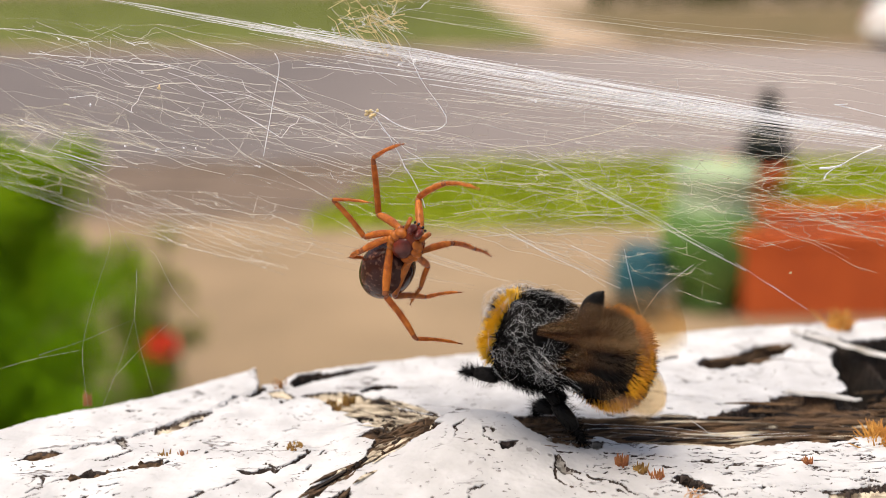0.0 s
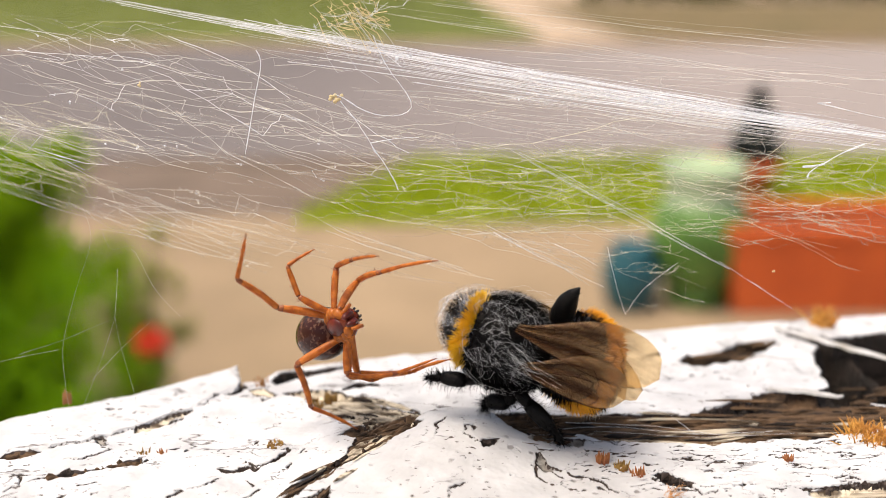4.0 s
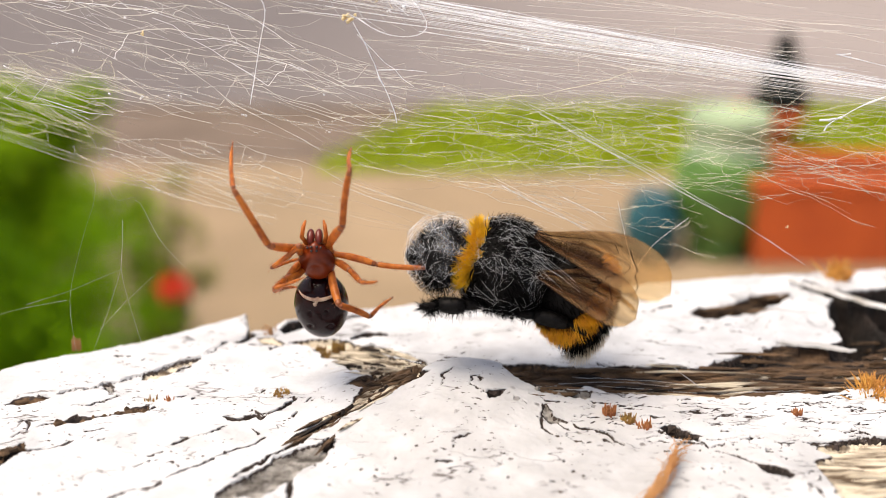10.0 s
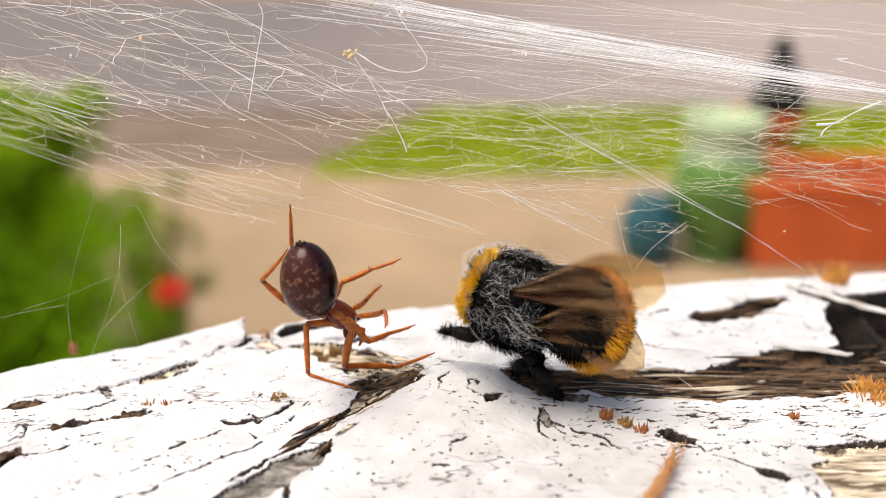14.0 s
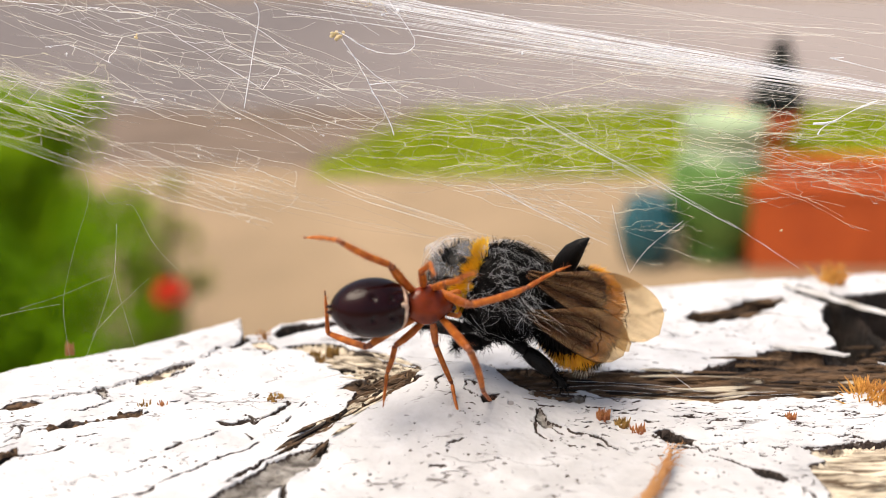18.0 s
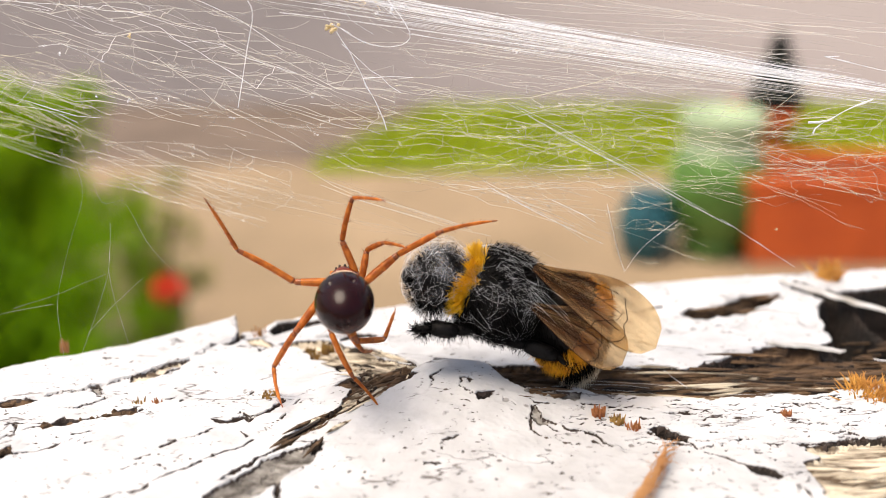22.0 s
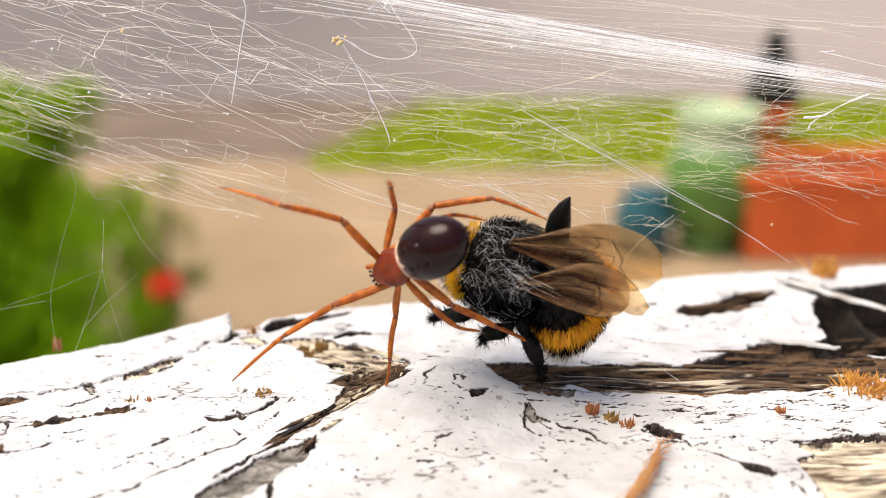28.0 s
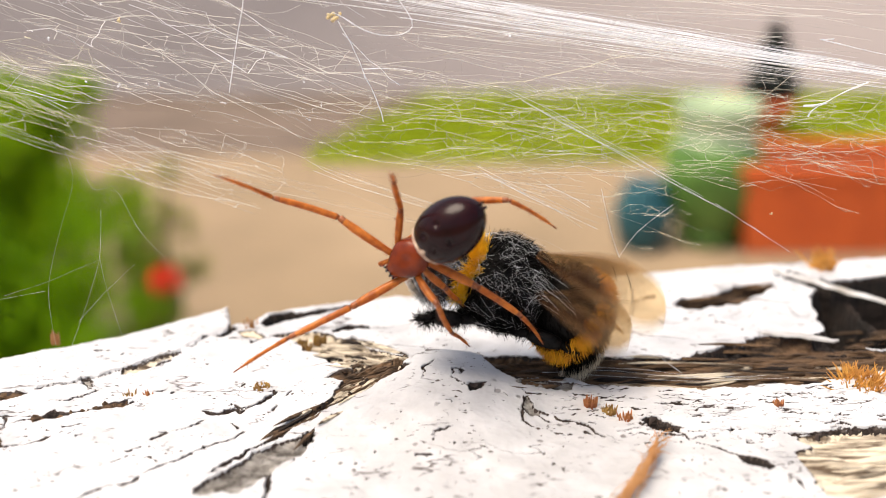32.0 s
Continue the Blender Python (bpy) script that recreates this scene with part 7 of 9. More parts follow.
stance(1, (-5.4, 75.0, 18.3), (0.47, -0.72, 0.50), (0.72, 0.64, 0.25),
       (-4.5, 77.6, 21.3), (-2.6, 73.5, 24.1), (1.1, 68.9, 25.3),
       (-3.6, 77.1, 19.4), (-2.6, 73.0, 19.8), (-2.8, 69.1, 20.6),
       (-4.1, 77.4, 16.0), (-4.8, 75.5, 14.1), (-3.0, 74.1, 15.6),
       (-9.2, 76.0, 14.2), (-6.5, 78.0, 10.9), (-3.2, 74.3, 11.2),
       (-8.4, 78.0, 22.0), (-8.4, 75.5, 26.8), (-6.3, 70.4, 29.0),
       (-9.7, 74.1, 18.3), (-11.3, 73.9, 22.2), (-7.5, 74.5, 23.4),
       (-7.6, 75.0, 16.3), (-9.2, 76.0, 14.2), (-7.9, 78.2, 13.2),
       (-6.6, 74.3, 14.4), (-4.9, 72.7, 10.3), (-1.2, 71.3, 7.4))
stance(2, (-3.8, 75.0, 15.0), (-0.55, -0.61, 0.56), (-0.61, 0.76, 0.23),
       (-8.1, 76.5, 17.8), (-8.9, 73.2, 22.1), (-8.6, 68.6, 25.8),
       (-5.3, 75.5, 19.2), (-4.3, 73.1, 22.5), (-1.4, 70.7, 23.8),
       (-3.6, 76.6, 18.2), (-2.1, 74.8, 19.7), (0.6, 74.8, 19.9),
       (-2.4, 78.9, 18.1), (0.2, 75.6, 20.2), (3.8, 72.3, 20.8),
       (-8.5, 75.3, 11.3), (-11.7, 79.4, 9.8), (-8.9, 75.3, 13.1),
       (-5.2, 72.8, 10.6), (-3.7, 76.5, 9.5), (-1.7, 80.0, 9.8),
       (-4.1, 74.9, 10.7), (-2.2, 76.6, 9.5), (0.3, 77.4, 8.9),
       (-0.9, 73.9, 10.2), (1.7, 75.5, 6.7), (5.9, 75.7, 4.1))
stance(2.5, (-5.0, 75.0, 16.2), (-0.31, -0.82, -0.49), (-0.24, 0.56, -0.79),
       (-6.4, 73.8, 11.1), (-6.3, 74.2, 5.7), (-4.0, 76.0, 0.5),
       (-9.1, 76.5, 15.2), (-12.4, 79.2, 15.0), (-13.7, 75.9, 16.9),
       (-8.6, 76.6, 16.7), (-10.3, 75.8, 18.8), (-8.4, 75.0, 20.5),
       (-7.2, 79.3, 19.5), (-3.5, 77.9, 22.0), (-0.2, 74.5, 20.9),
       (-3.9, 75.2, 10.5), (-2.5, 79.4, 7.5), (0.1, 83.8, 4.2),
       (-2.6, 75.3, 12.3), (-1.7, 78.8, 10.2), (-0.4, 81.8, 7.9),
       (-2.1, 76.8, 14.3), (-0.9, 79.1, 13.3), (0.1, 81.5, 12.6),
       (-3.9, 79.8, 17.8), (-4.2, 75.6, 19.9), (-4.5, 71.0, 21.6))
stance(3, (-8.9, 75.0, 11.1), (-0.30, -0.92, -0.27), (-0.37, 0.37, -0.85),
       (-11.4, 76.1, 7.0), (-9.4, 77.2, 2.1), (-4.0, 76.2, -0.2),
       (-11.9, 77.5, 10.2), (-16.0, 77.1, 11.3), (-14.1, 75.3, 14.4),
       (-11.7, 75.8, 14.4), (-11.6, 76.6, 17.1), (-9.3, 77.2, 18.5),
       (-8.2, 77.3, 16.2), (-5.6, 75.2, 19.5), (-1.0, 74.3, 20.7),
       (-9.0, 76.9, 6.7), (-7.1, 80.3, 2.9), (-3.5, 76.1, 5.3),
       (-7.5, 77.3, 8.4), (-6.5, 81.0, 6.7), (-5.1, 84.4, 5.1),
       (-6.7, 77.8, 10.0), (-5.1, 76.2, 11.7), (-3.8, 75.2, 13.8),
       (-7.7, 77.0, 15.4), (-5.8, 73.7, 18.2), (-3.2, 70.1, 20.2))
stance(3.5, (-8.3, 75.0, 11.1), (0.51, -0.74, 0.44), (0.78, 0.62, 0.14),
       (-7.5, 74.6, 5.5), (-3.7, 78.1, 3.9), (-0.2, 74.4, 7.1),
       (-9.6, 74.4, 6.7), (-5.6, 75.4, 6.5), (-2.6, 73.9, 8.6),
       (-8.3, 73.5, 7.0), (-6.6, 75.2, 5.8), (-4.7, 77.1, 5.7),
       (-12.6, 74.0, 7.9), (-12.0, 74.4, 3.3), (-8.8, 76.0, -0.1),
       (-6.6, 79.0, 13.6), (-3.9, 74.7, 15.5), (1.2, 72.1, 17.3),
       (-7.8, 76.2, 15.8), (-5.2, 73.2, 17.2), (-2.6, 70.1, 17.2),
       (-11.6, 75.7, 13.9), (-12.0, 76.4, 16.6), (-9.7, 77.0, 17.7),
       (-13.1, 76.2, 14.0), (-16.8, 76.3, 17.0), (-16.7, 74.8, 21.6))
stance(5.5, (-6.6, 75.0, 13.0), (0.15, -0.56, 0.82), (0.20, 0.82, 0.53),
       (-5.0, 79.0, 14.8), (-2.5, 74.9, 17.1), (-0.1, 69.5, 18.2),
       (-2.2, 74.1, 15.1), (1.9, 74.1, 15.6), (5.0, 76.5, 14.5),
       (-4.9, 73.7, 9.5), (-2.3, 73.2, 8.5), (0.3, 73.4, 9.0),
       (-8.9, 75.7, 8.6), (-6.5, 79.2, 6.6), (-3.2, 76.6, 9.2),
       (-9.0, 79.1, 14.2), (-9.7, 74.8, 17.4), (-7.1, 70.0, 19.8),
       (-11.0, 76.4, 12.5), (-14.5, 74.3, 13.6), (-16.0, 75.1, 17.2),
       (-10.5, 74.2, 11.6), (-13.2, 73.9, 12.1), (-11.9, 76.0, 13.2),
       (-5.2, 74.1, 8.9), (-1.5, 72.8, 6.4), (3.2, 71.9, 5.3))
stance(6, (-7.4, 75.0, 13.6), (0.39, -0.49, 0.78), (0.39, 0.86, 0.34),
       (-5.3, 78.6, 15.9), (-3.0, 74.1, 17.8), (-0.2, 68.9, 18.5),
       (-4.8, 77.1, 15.1), (-2.8, 73.6, 16.2), (-0.7, 70.2, 16.6),
       (-5.6, 73.6, 9.8), (-2.9, 73.3, 9.1), (-0.3, 73.4, 9.4),
       (-9.6, 74.8, 8.5), (-7.0, 78.3, 6.7), (-3.3, 76.7, 9.5),
       (-10.6, 78.7, 13.9), (-11.0, 75.4, 18.2), (-7.5, 70.8, 19.6),
       (-11.1, 75.6, 11.8), (-15.2, 74.8, 12.1), (-16.2, 75.8, 15.9),
       (-10.7, 74.1, 11.9), (-13.5, 73.7, 12.3), (-12.5, 76.2, 12.9),
       (-6.9, 74.0, 9.4), (-3.4, 72.7, 6.6), (1.2, 71.8, 5.2))
stance(7, (-6.2, 75.0, 12.3), (0.44, -0.50, 0.75), (0.45, 0.84, 0.30),
       (-4.8, 78.3, 15.2), (-2.7, 73.8, 17.4), (0.2, 68.7, 18.7),
       (-2.8, 75.9, 14.2), (-1.4, 72.1, 15.3), (1.1, 68.9, 15.4),
       (-4.8, 73.5, 8.4), (-2.4, 74.6, 7.7), (0.1, 75.0, 8.8),
       (-7.4, 76.7, 6.9), (-4.7, 73.3, 8.8), (-1.5, 71.0, 11.7),
       (-6.3, 78.5, 16.7), (-4.1, 75.0, 20.1), (-0.2, 70.9, 22.0),
       (-10.9, 74.6, 12.4), (-15.0, 73.8, 12.5), (-15.7, 74.8, 16.3),
       (-10.0, 74.3, 11.3), (-12.8, 73.9, 11.7), (-12.0, 76.2, 12.9),
       (-6.9, 73.7, 8.0), (-3.4, 73.7, 4.8), (0.6, 76.3, 3.4))
stance(8, (-7.5, 75.0, 13.2), (0.35, -0.40, 0.85), (0.30, 0.91, 0.30),
       (-6.4, 79.2, 14.3), (-5.0, 74.7, 17.0), (-2.8, 69.6, 19.1),
       (-5.8, 77.8, 11.4), (-4.6, 81.5, 9.9), (-3.1, 85.0, 8.5),
       (-6.8, 73.4, 9.5), (-4.9, 72.7, 7.6), (-2.2, 72.7, 7.5),
       (-8.6, 74.1, 7.6), (-5.9, 77.9, 7.9), (-2.8, 75.9, 11.0),
       (-8.0, 79.3, 16.1), (-6.0, 76.2, 20.0), (-2.1, 72.3, 22.4),
       (-11.9, 75.5, 12.2), (-16.0, 74.5, 12.0), (-17.1, 75.4, 15.7),
       (-11.3, 74.0, 11.8), (-13.9, 73.8, 12.6), (-13.5, 74.7, 15.2),
       (-8.5, 73.5, 8.6), (-6.2, 71.8, 4.9), (-1.8, 72.3, 2.6))
stance(9, (-10.1, 75.0, 12.7), (-0.19, -0.50, 0.85), (-0.22, 0.86, 0.46),
       (-8.5, 79.2, 15.1), (-5.9, 74.9, 17.1), (-2.9, 69.8, 18.3),
       (-5.3, 75.3, 14.5), (-1.7, 73.8, 16.0), (1.8, 75.7, 15.8),
       (-9.2, 73.8, 9.9), (-7.1, 75.6, 9.3), (-5.0, 76.3, 10.8),
       (-12.8, 74.9, 10.1), (-11.2, 73.3, 14.3), (-9.8, 70.5, 18.0),
       (-8.9, 75.6, 17.6), (-6.5, 72.0, 20.8), (-1.7, 75.6, 20.8),
       (-14.3, 75.7, 10.6), (-18.4, 75.1, 11.7), (-17.4, 76.5, 15.3),
       (-14.0, 73.9, 11.1), (-16.2, 74.0, 12.8), (-14.5, 74.9, 14.7),
       (-12.0, 77.2, 7.6), (-9.6, 78.4, 3.8), (-4.7, 78.2, 3.2))
stance(9.5, (-10.8, 75.0, 11.1), (-0.26, -0.20, 0.94), (-0.15, 0.97, 0.16),
       (-9.9, 79.6, 11.4), (-8.3, 75.4, 14.5), (-5.9, 70.9, 17.5),
       (-8.2, 77.8, 10.0), (-6.9, 74.4, 12.1), (-3.5, 72.8, 13.5),
       (-9.9, 73.6, 8.4), (-7.5, 73.2, 7.0), (-5.4, 74.0, 8.5),
       (-11.5, 78.6, 11.8), (-10.4, 74.7, 14.2), (-9.6, 70.7, 17.0),
       (-13.3, 78.6, 14.4), (-12.2, 78.0, 19.7), (-9.2, 73.8, 22.8),
       (-14.7, 72.9, 8.7), (-18.4, 74.3, 10.3), (-17.1, 75.8, 13.8),
       (-13.5, 75.9, 8.1), (-15.0, 76.4, 10.4), (-15.6, 77.1, 12.9),
       (-10.0, 73.1, 5.9), (-5.7, 72.5, 3.9), (-1.0, 73.7, 4.6))
stance(10, (-10.7, 75.0, 12.5), (-0.01, -0.35, 0.94), (0.01, -0.94, -0.35),
       (-13.8, 70.4, 15.4), (-16.0, 69.6, 20.2), (-17.0, 75.0, 22.7),
       (-11.6, 71.9, 14.9), (-14.3, 73.7, 12.3), (-12.0, 76.9, 12.1),
       (-12.8, 72.6, 11.9), (-13.5, 69.8, 12.0), (-10.9, 69.8, 13.0),
       (-13.1, 71.5, 11.9), (-14.5, 75.3, 9.6), (-13.1, 79.8, 8.1),
       (-8.0, 71.1, 16.8), (-7.1, 69.4, 21.8), (-7.5, 75.4, 22.1),
       (-5.8, 75.1, 12.1), (-1.6, 75.0, 11.8), (1.4, 77.4, 10.6),
       (-7.7, 73.0, 12.3), (-6.6, 70.4, 12.3), (-5.1, 68.3, 13.2),
       (-8.6, 71.9, 9.7), (-6.4, 75.2, 7.2), (-4.6, 79.7, 7.2))
stance(10.5, (-8.1, 75.0, 14.3), (0.23, -0.10, 0.97), (-0.10, -0.99, -0.07),
       (-10.6, 71.0, 17.8), (-13.4, 69.1, 22.0), (-16.1, 74.4, 22.8),
       (-11.2, 72.2, 15.2), (-11.4, 68.5, 17.2), (-11.8, 66.3, 20.5),
       (-11.4, 73.3, 14.1), (-13.1, 75.3, 13.4), (-13.0, 78.0, 13.2),
       (-11.2, 71.6, 12.8), (-13.3, 75.3, 10.6), (-14.5, 79.9, 9.6),
       (-3.8, 71.2, 16.8), (-0.7, 70.4, 21.1), (-0.4, 76.4, 21.4),
       (-4.8, 72.0, 13.6), (-1.7, 74.4, 12.2), (0.7, 77.1, 10.4),
       (-4.8, 74.6, 11.5), (-3.2, 76.5, 10.4), (-2.0, 78.9, 9.7),
       (-6.5, 73.7, 9.0), (-4.8, 77.1, 6.1), (-5.0, 82.0, 6.6))
stance(11, (-7.1, 74.0, 17.7), (0.64, 0.73, 0.25), (0.48, -0.63, 0.61),
       (-6.6, 71.0, 21.4), (-5.3, 66.1, 23.1), (-4.8, 71.9, 24.5),
       (-8.0, 71.9, 21.0), (-8.6, 68.7, 23.5), (-9.2, 65.5, 25.9),
       (-10.3, 74.6, 20.5), (-12.6, 75.9, 19.6), (-13.2, 75.8, 17.0),
       (-12.4, 72.8, 20.0), (-15.8, 75.2, 17.9), (-15.8, 78.1, 14.0),
       (-3.3, 70.4, 18.2), (0.5, 68.7, 21.6), (-0.0, 74.6, 22.6),
       (-3.9, 71.9, 14.7), (-2.2, 73.9, 11.4), (0.2, 74.7, 8.3),
       (-6.3, 73.9, 13.4), (-5.6, 76.2, 12.1), (-4.3, 78.5, 11.5),
       (-7.4, 68.7, 16.2), (-8.8, 70.1, 11.9), (-11.0, 73.9, 9.7))
stance(11.5, (-7.3, 74.0, 18.8), (0.69, 0.72, 0.06), (0.61, -0.62, 0.49),
       (-6.5, 70.7, 21.8), (-5.2, 65.9, 24.0), (-5.0, 71.8, 25.3),
       (-7.9, 71.7, 21.7), (-8.1, 68.3, 24.3), (-8.2, 64.7, 25.9),
       (-10.6, 74.5, 21.6), (-12.0, 76.6, 20.5), (-12.4, 78.2, 18.3),
       (-12.8, 73.4, 21.1), (-15.8, 75.7, 18.3), (-15.3, 77.8, 13.9),
       (-3.3, 70.6, 18.6), (0.3, 68.5, 22.1), (-0.0, 74.5, 22.7),
       (-4.5, 73.2, 14.6), (-1.9, 74.0, 11.4), (-0.4, 76.0, 8.3),
       (-6.7, 72.6, 14.7), (-5.7, 74.4, 12.8), (-4.6, 76.9, 12.4),
       (-8.3, 69.1, 15.9), (-11.4, 71.4, 13.2), (-13.0, 76.0, 13.2))
stance(12, (-4.6, 74.0, 13.5), (0.91, 0.39, -0.14), (0.41, -0.86, 0.30),
       (1.4, 75.2, 14.8), (4.7, 71.5, 17.0), (4.6, 66.6, 20.5),
       (-4.2, 72.0, 17.1), (-4.2, 70.2, 20.8), (-6.0, 73.4, 22.4),
       (-6.1, 72.8, 16.8), (-7.3, 71.6, 19.1), (-9.3, 70.5, 20.5),
       (-8.0, 72.0, 17.6), (-10.0, 69.5, 21.0), (-12.0, 73.9, 20.4),
       (-2.5, 69.8, 10.2), (1.6, 69.4, 6.7), (4.9, 73.3, 3.5),
       (-4.7, 72.5, 8.6), (-1.7, 74.4, 6.4), (0.8, 77.4, 5.5),
       (-6.9, 74.9, 10.1), (-7.6, 76.7, 8.1), (-8.3, 78.7, 6.4),
       (-8.7, 73.2, 9.3), (-13.2, 74.3, 8.3), (-17.4, 76.7, 8.9))
stance(12.5, (-5.6, 74.0, 10.3), (0.74, 0.59, -0.33), (0.28, 0.18, 0.94),
       (-0.4, 75.1, 9.0), (4.1, 74.3, 11.9), (5.1, 71.7, 17.2),
       (-2.4, 75.3, 10.0), (0.8, 73.7, 12.2), (1.7, 71.1, 15.1),
       (-6.9, 75.5, 13.0), (-5.7, 73.6, 14.7), (-4.2, 71.9, 16.1),
       (-10.7, 75.7, 12.5), (-10.8, 71.9, 15.3), (-10.0, 68.4, 18.5),
       (-7.0, 74.4, 5.2), (-2.2, 75.0, 2.8), (3.2, 73.0, 4.8),
       (-2.1, 76.0, 9.2), (-0.2, 74.2, 12.5), (0.7, 71.8, 15.6),
       (-3.0, 74.1, 8.5), (-2.2, 76.6, 7.6), (-1.7, 79.3, 7.3),
       (-9.8, 72.7, 12.3), (-12.3, 73.5, 16.2), (-11.6, 70.9, 20.3))
stance(13, (-7.1, 74.0, 8.3), (0.76, 0.32, -0.57), (0.61, -0.02, 0.79),
       (-4.3, 71.2, 9.5), (-2.7, 66.6, 11.9), (-1.3, 72.3, 10.5),
       (-4.4, 73.1, 8.9), (-3.3, 69.8, 11.3), (-2.9, 66.2, 12.9),
       (-5.8, 73.4, 9.8), (-4.7, 71.5, 11.6), (-3.5, 69.9, 13.3),
       (-9.1, 72.1, 12.3), (-7.9, 68.2, 14.7), (-6.1, 64.0, 16.4),
       (-6.5, 77.7, 4.2), (-2.1, 75.1, 6.0), (0.8, 71.5, 9.8),
       (-9.8, 74.2, 5.8), (-6.7, 73.1, 3.2), (-3.0, 73.7, 4.4),
       (-6.6, 72.6, 5.0), (-4.5, 74.0, 3.8), (-2.6, 75.8, 2.9),
       (-11.2, 75.2, 9.6), (-12.8, 75.8, 14.0), (-12.3, 73.6, 18.3))
stance(14, (-8.6, 74.0, 8.4), (0.45, 0.50, -0.74), (0.38, 0.64, 0.67),
       (-7.2, 79.6, 5.8), (-4.9, 75.3, 8.1), (-4.5, 69.4, 9.1),
       (-7.8, 78.0, 7.2), (-6.3, 74.8, 9.4), (-4.8, 71.9, 11.8),
       (-8.5, 75.4, 10.7), (-5.9, 76.0, 11.7), (-3.4, 76.4, 12.5),
       (-12.5, 77.2, 7.3), (-15.4, 75.8, 10.8), (-12.6, 73.8, 14.3),
       (-8.5, 75.5, 2.7), (-4.2, 78.4, 1.2), (-0.5, 74.8, 4.4),
       (-11.3, 72.6, 8.1), (-11.0, 70.7, 4.3), (-7.2, 70.5, 3.2),
       (-6.3, 73.4, 6.1), (-4.5, 75.5, 5.9), (-2.3, 77.1, 6.0),
       (-11.7, 75.6, 9.1), (-12.8, 76.9, 13.4), (-12.4, 74.8, 17.9))
stance(14.5, (-5.4, 74.0, 9.8), (0.69, 0.67, -0.27), (0.18, 0.20, 0.96),
       (-2.0, 71.8, 10.7), (-1.0, 66.9, 12.7), (-0.4, 72.5, 10.6),
       (-3.8, 74.4, 12.2), (-2.2, 70.8, 13.8), (-0.3, 67.5, 14.9),
       (-6.0, 75.6, 12.3), (-3.8, 76.3, 13.9), (-1.1, 76.2, 13.6),
       (-10.6, 76.1, 11.0), (-11.3, 71.7, 12.7), (-10.9, 68.1, 15.9),
       (-6.1, 74.3, 4.4), (-3.1, 77.9, 1.8), (0.8, 75.5, 5.7),
       (-6.0, 74.1, 6.1), (-3.7, 75.9, 3.1), (-0.5, 77.0, 1.0),
       (-2.1, 73.6, 8.7), (-1.7, 76.3, 8.0), (-1.0, 78.9, 8.3),
       (-9.1, 74.5, 8.3), (-10.2, 73.1, 12.6), (-9.8, 72.5, 17.5))
stance(16.5, (-6.8, 74.0, 8.6), (0.70, 0.48, -0.54), (0.50, 0.22, 0.84),
       (-3.9, 79.0, 5.3), (-2.7, 74.3, 7.6), (-1.4, 69.3, 10.6),
       (-3.9, 74.8, 6.7), (-2.9, 71.1, 8.5), (-1.8, 67.6, 10.2),
       (-5.5, 73.6, 10.0), (-4.4, 71.6, 11.6), (-3.2, 69.6, 12.9),
       (-7.4, 78.6, 8.5), (-6.1, 74.9, 11.1), (-3.9, 71.4, 13.8),
       (-5.9, 77.4, 4.1), (-1.3, 74.9, 5.4), (1.1, 70.7, 9.0),
       (-9.0, 71.7, 6.0), (-5.4, 70.9, 3.9), (-1.5, 71.1, 4.3),
       (-8.8, 72.3, 6.5), (-6.6, 71.7, 4.9), (-4.0, 71.9, 5.3),
       (-10.0, 74.6, 6.2), (-12.7, 75.6, 9.9), (-11.7, 73.9, 14.4))
stance(17, (-6.0, 73.0, 8.7), (0.89, 0.12, -0.44), (0.46, -0.27, 0.85),
       (-1.7, 71.6, 11.1), (0.6, 67.1, 13.1), (2.3, 72.6, 11.4),
       (-3.3, 71.5, 8.9), (-2.5, 68.0, 11.1), (-1.5, 64.4, 12.4),
       (-6.9, 73.9, 11.9), (-5.3, 72.6, 13.9), (-3.4, 71.1, 14.9),
       (-8.4, 70.1, 11.0), (-9.2, 66.5, 13.8), (-11.1, 71.0, 13.5),
       (-3.8, 76.3, 4.6), (0.7, 73.2, 4.7), (6.6, 72.8, 4.6),
       (-8.5, 74.2, 6.6), (-4.8, 73.5, 4.7), (-0.8, 73.6, 4.8),
       (-7.3, 70.5, 5.7), (-4.6, 70.3, 4.9), (-2.2, 70.8, 6.0),
       (-10.7, 72.3, 11.1), (-11.5, 70.3, 15.2), (-11.1, 68.0, 19.5))
stance(17.5, (-2.5, 70.0, 10.7), (0.67, 0.70, -0.25), (0.74, -0.64, 0.22),
       (1.9, 68.3, 12.8), (5.7, 71.8, 11.3), (10.8, 74.8, 9.9),
       (-0.5, 69.6, 14.7), (1.0, 65.9, 16.0), (3.0, 62.6, 17.2),
       (-2.9, 69.1, 14.7), (-3.0, 66.6, 16.0), (-2.7, 64.7, 17.8),
       (-4.9, 66.7, 14.6), (-8.5, 69.2, 16.2), (-10.2, 73.6, 14.7),
       (1.5, 66.9, 9.0), (3.9, 70.1, 5.4), (4.6, 73.3, 0.3),
       (-0.7, 67.0, 7.9), (1.1, 69.3, 4.8), (2.3, 71.1, 1.5),
       (-4.5, 68.3, 7.2), (-4.8, 68.9, 4.5), (-4.7, 69.5, 1.9),
       (-5.3, 65.1, 9.8), (-7.0, 68.9, 7.5), (-7.7, 73.4, 5.9))
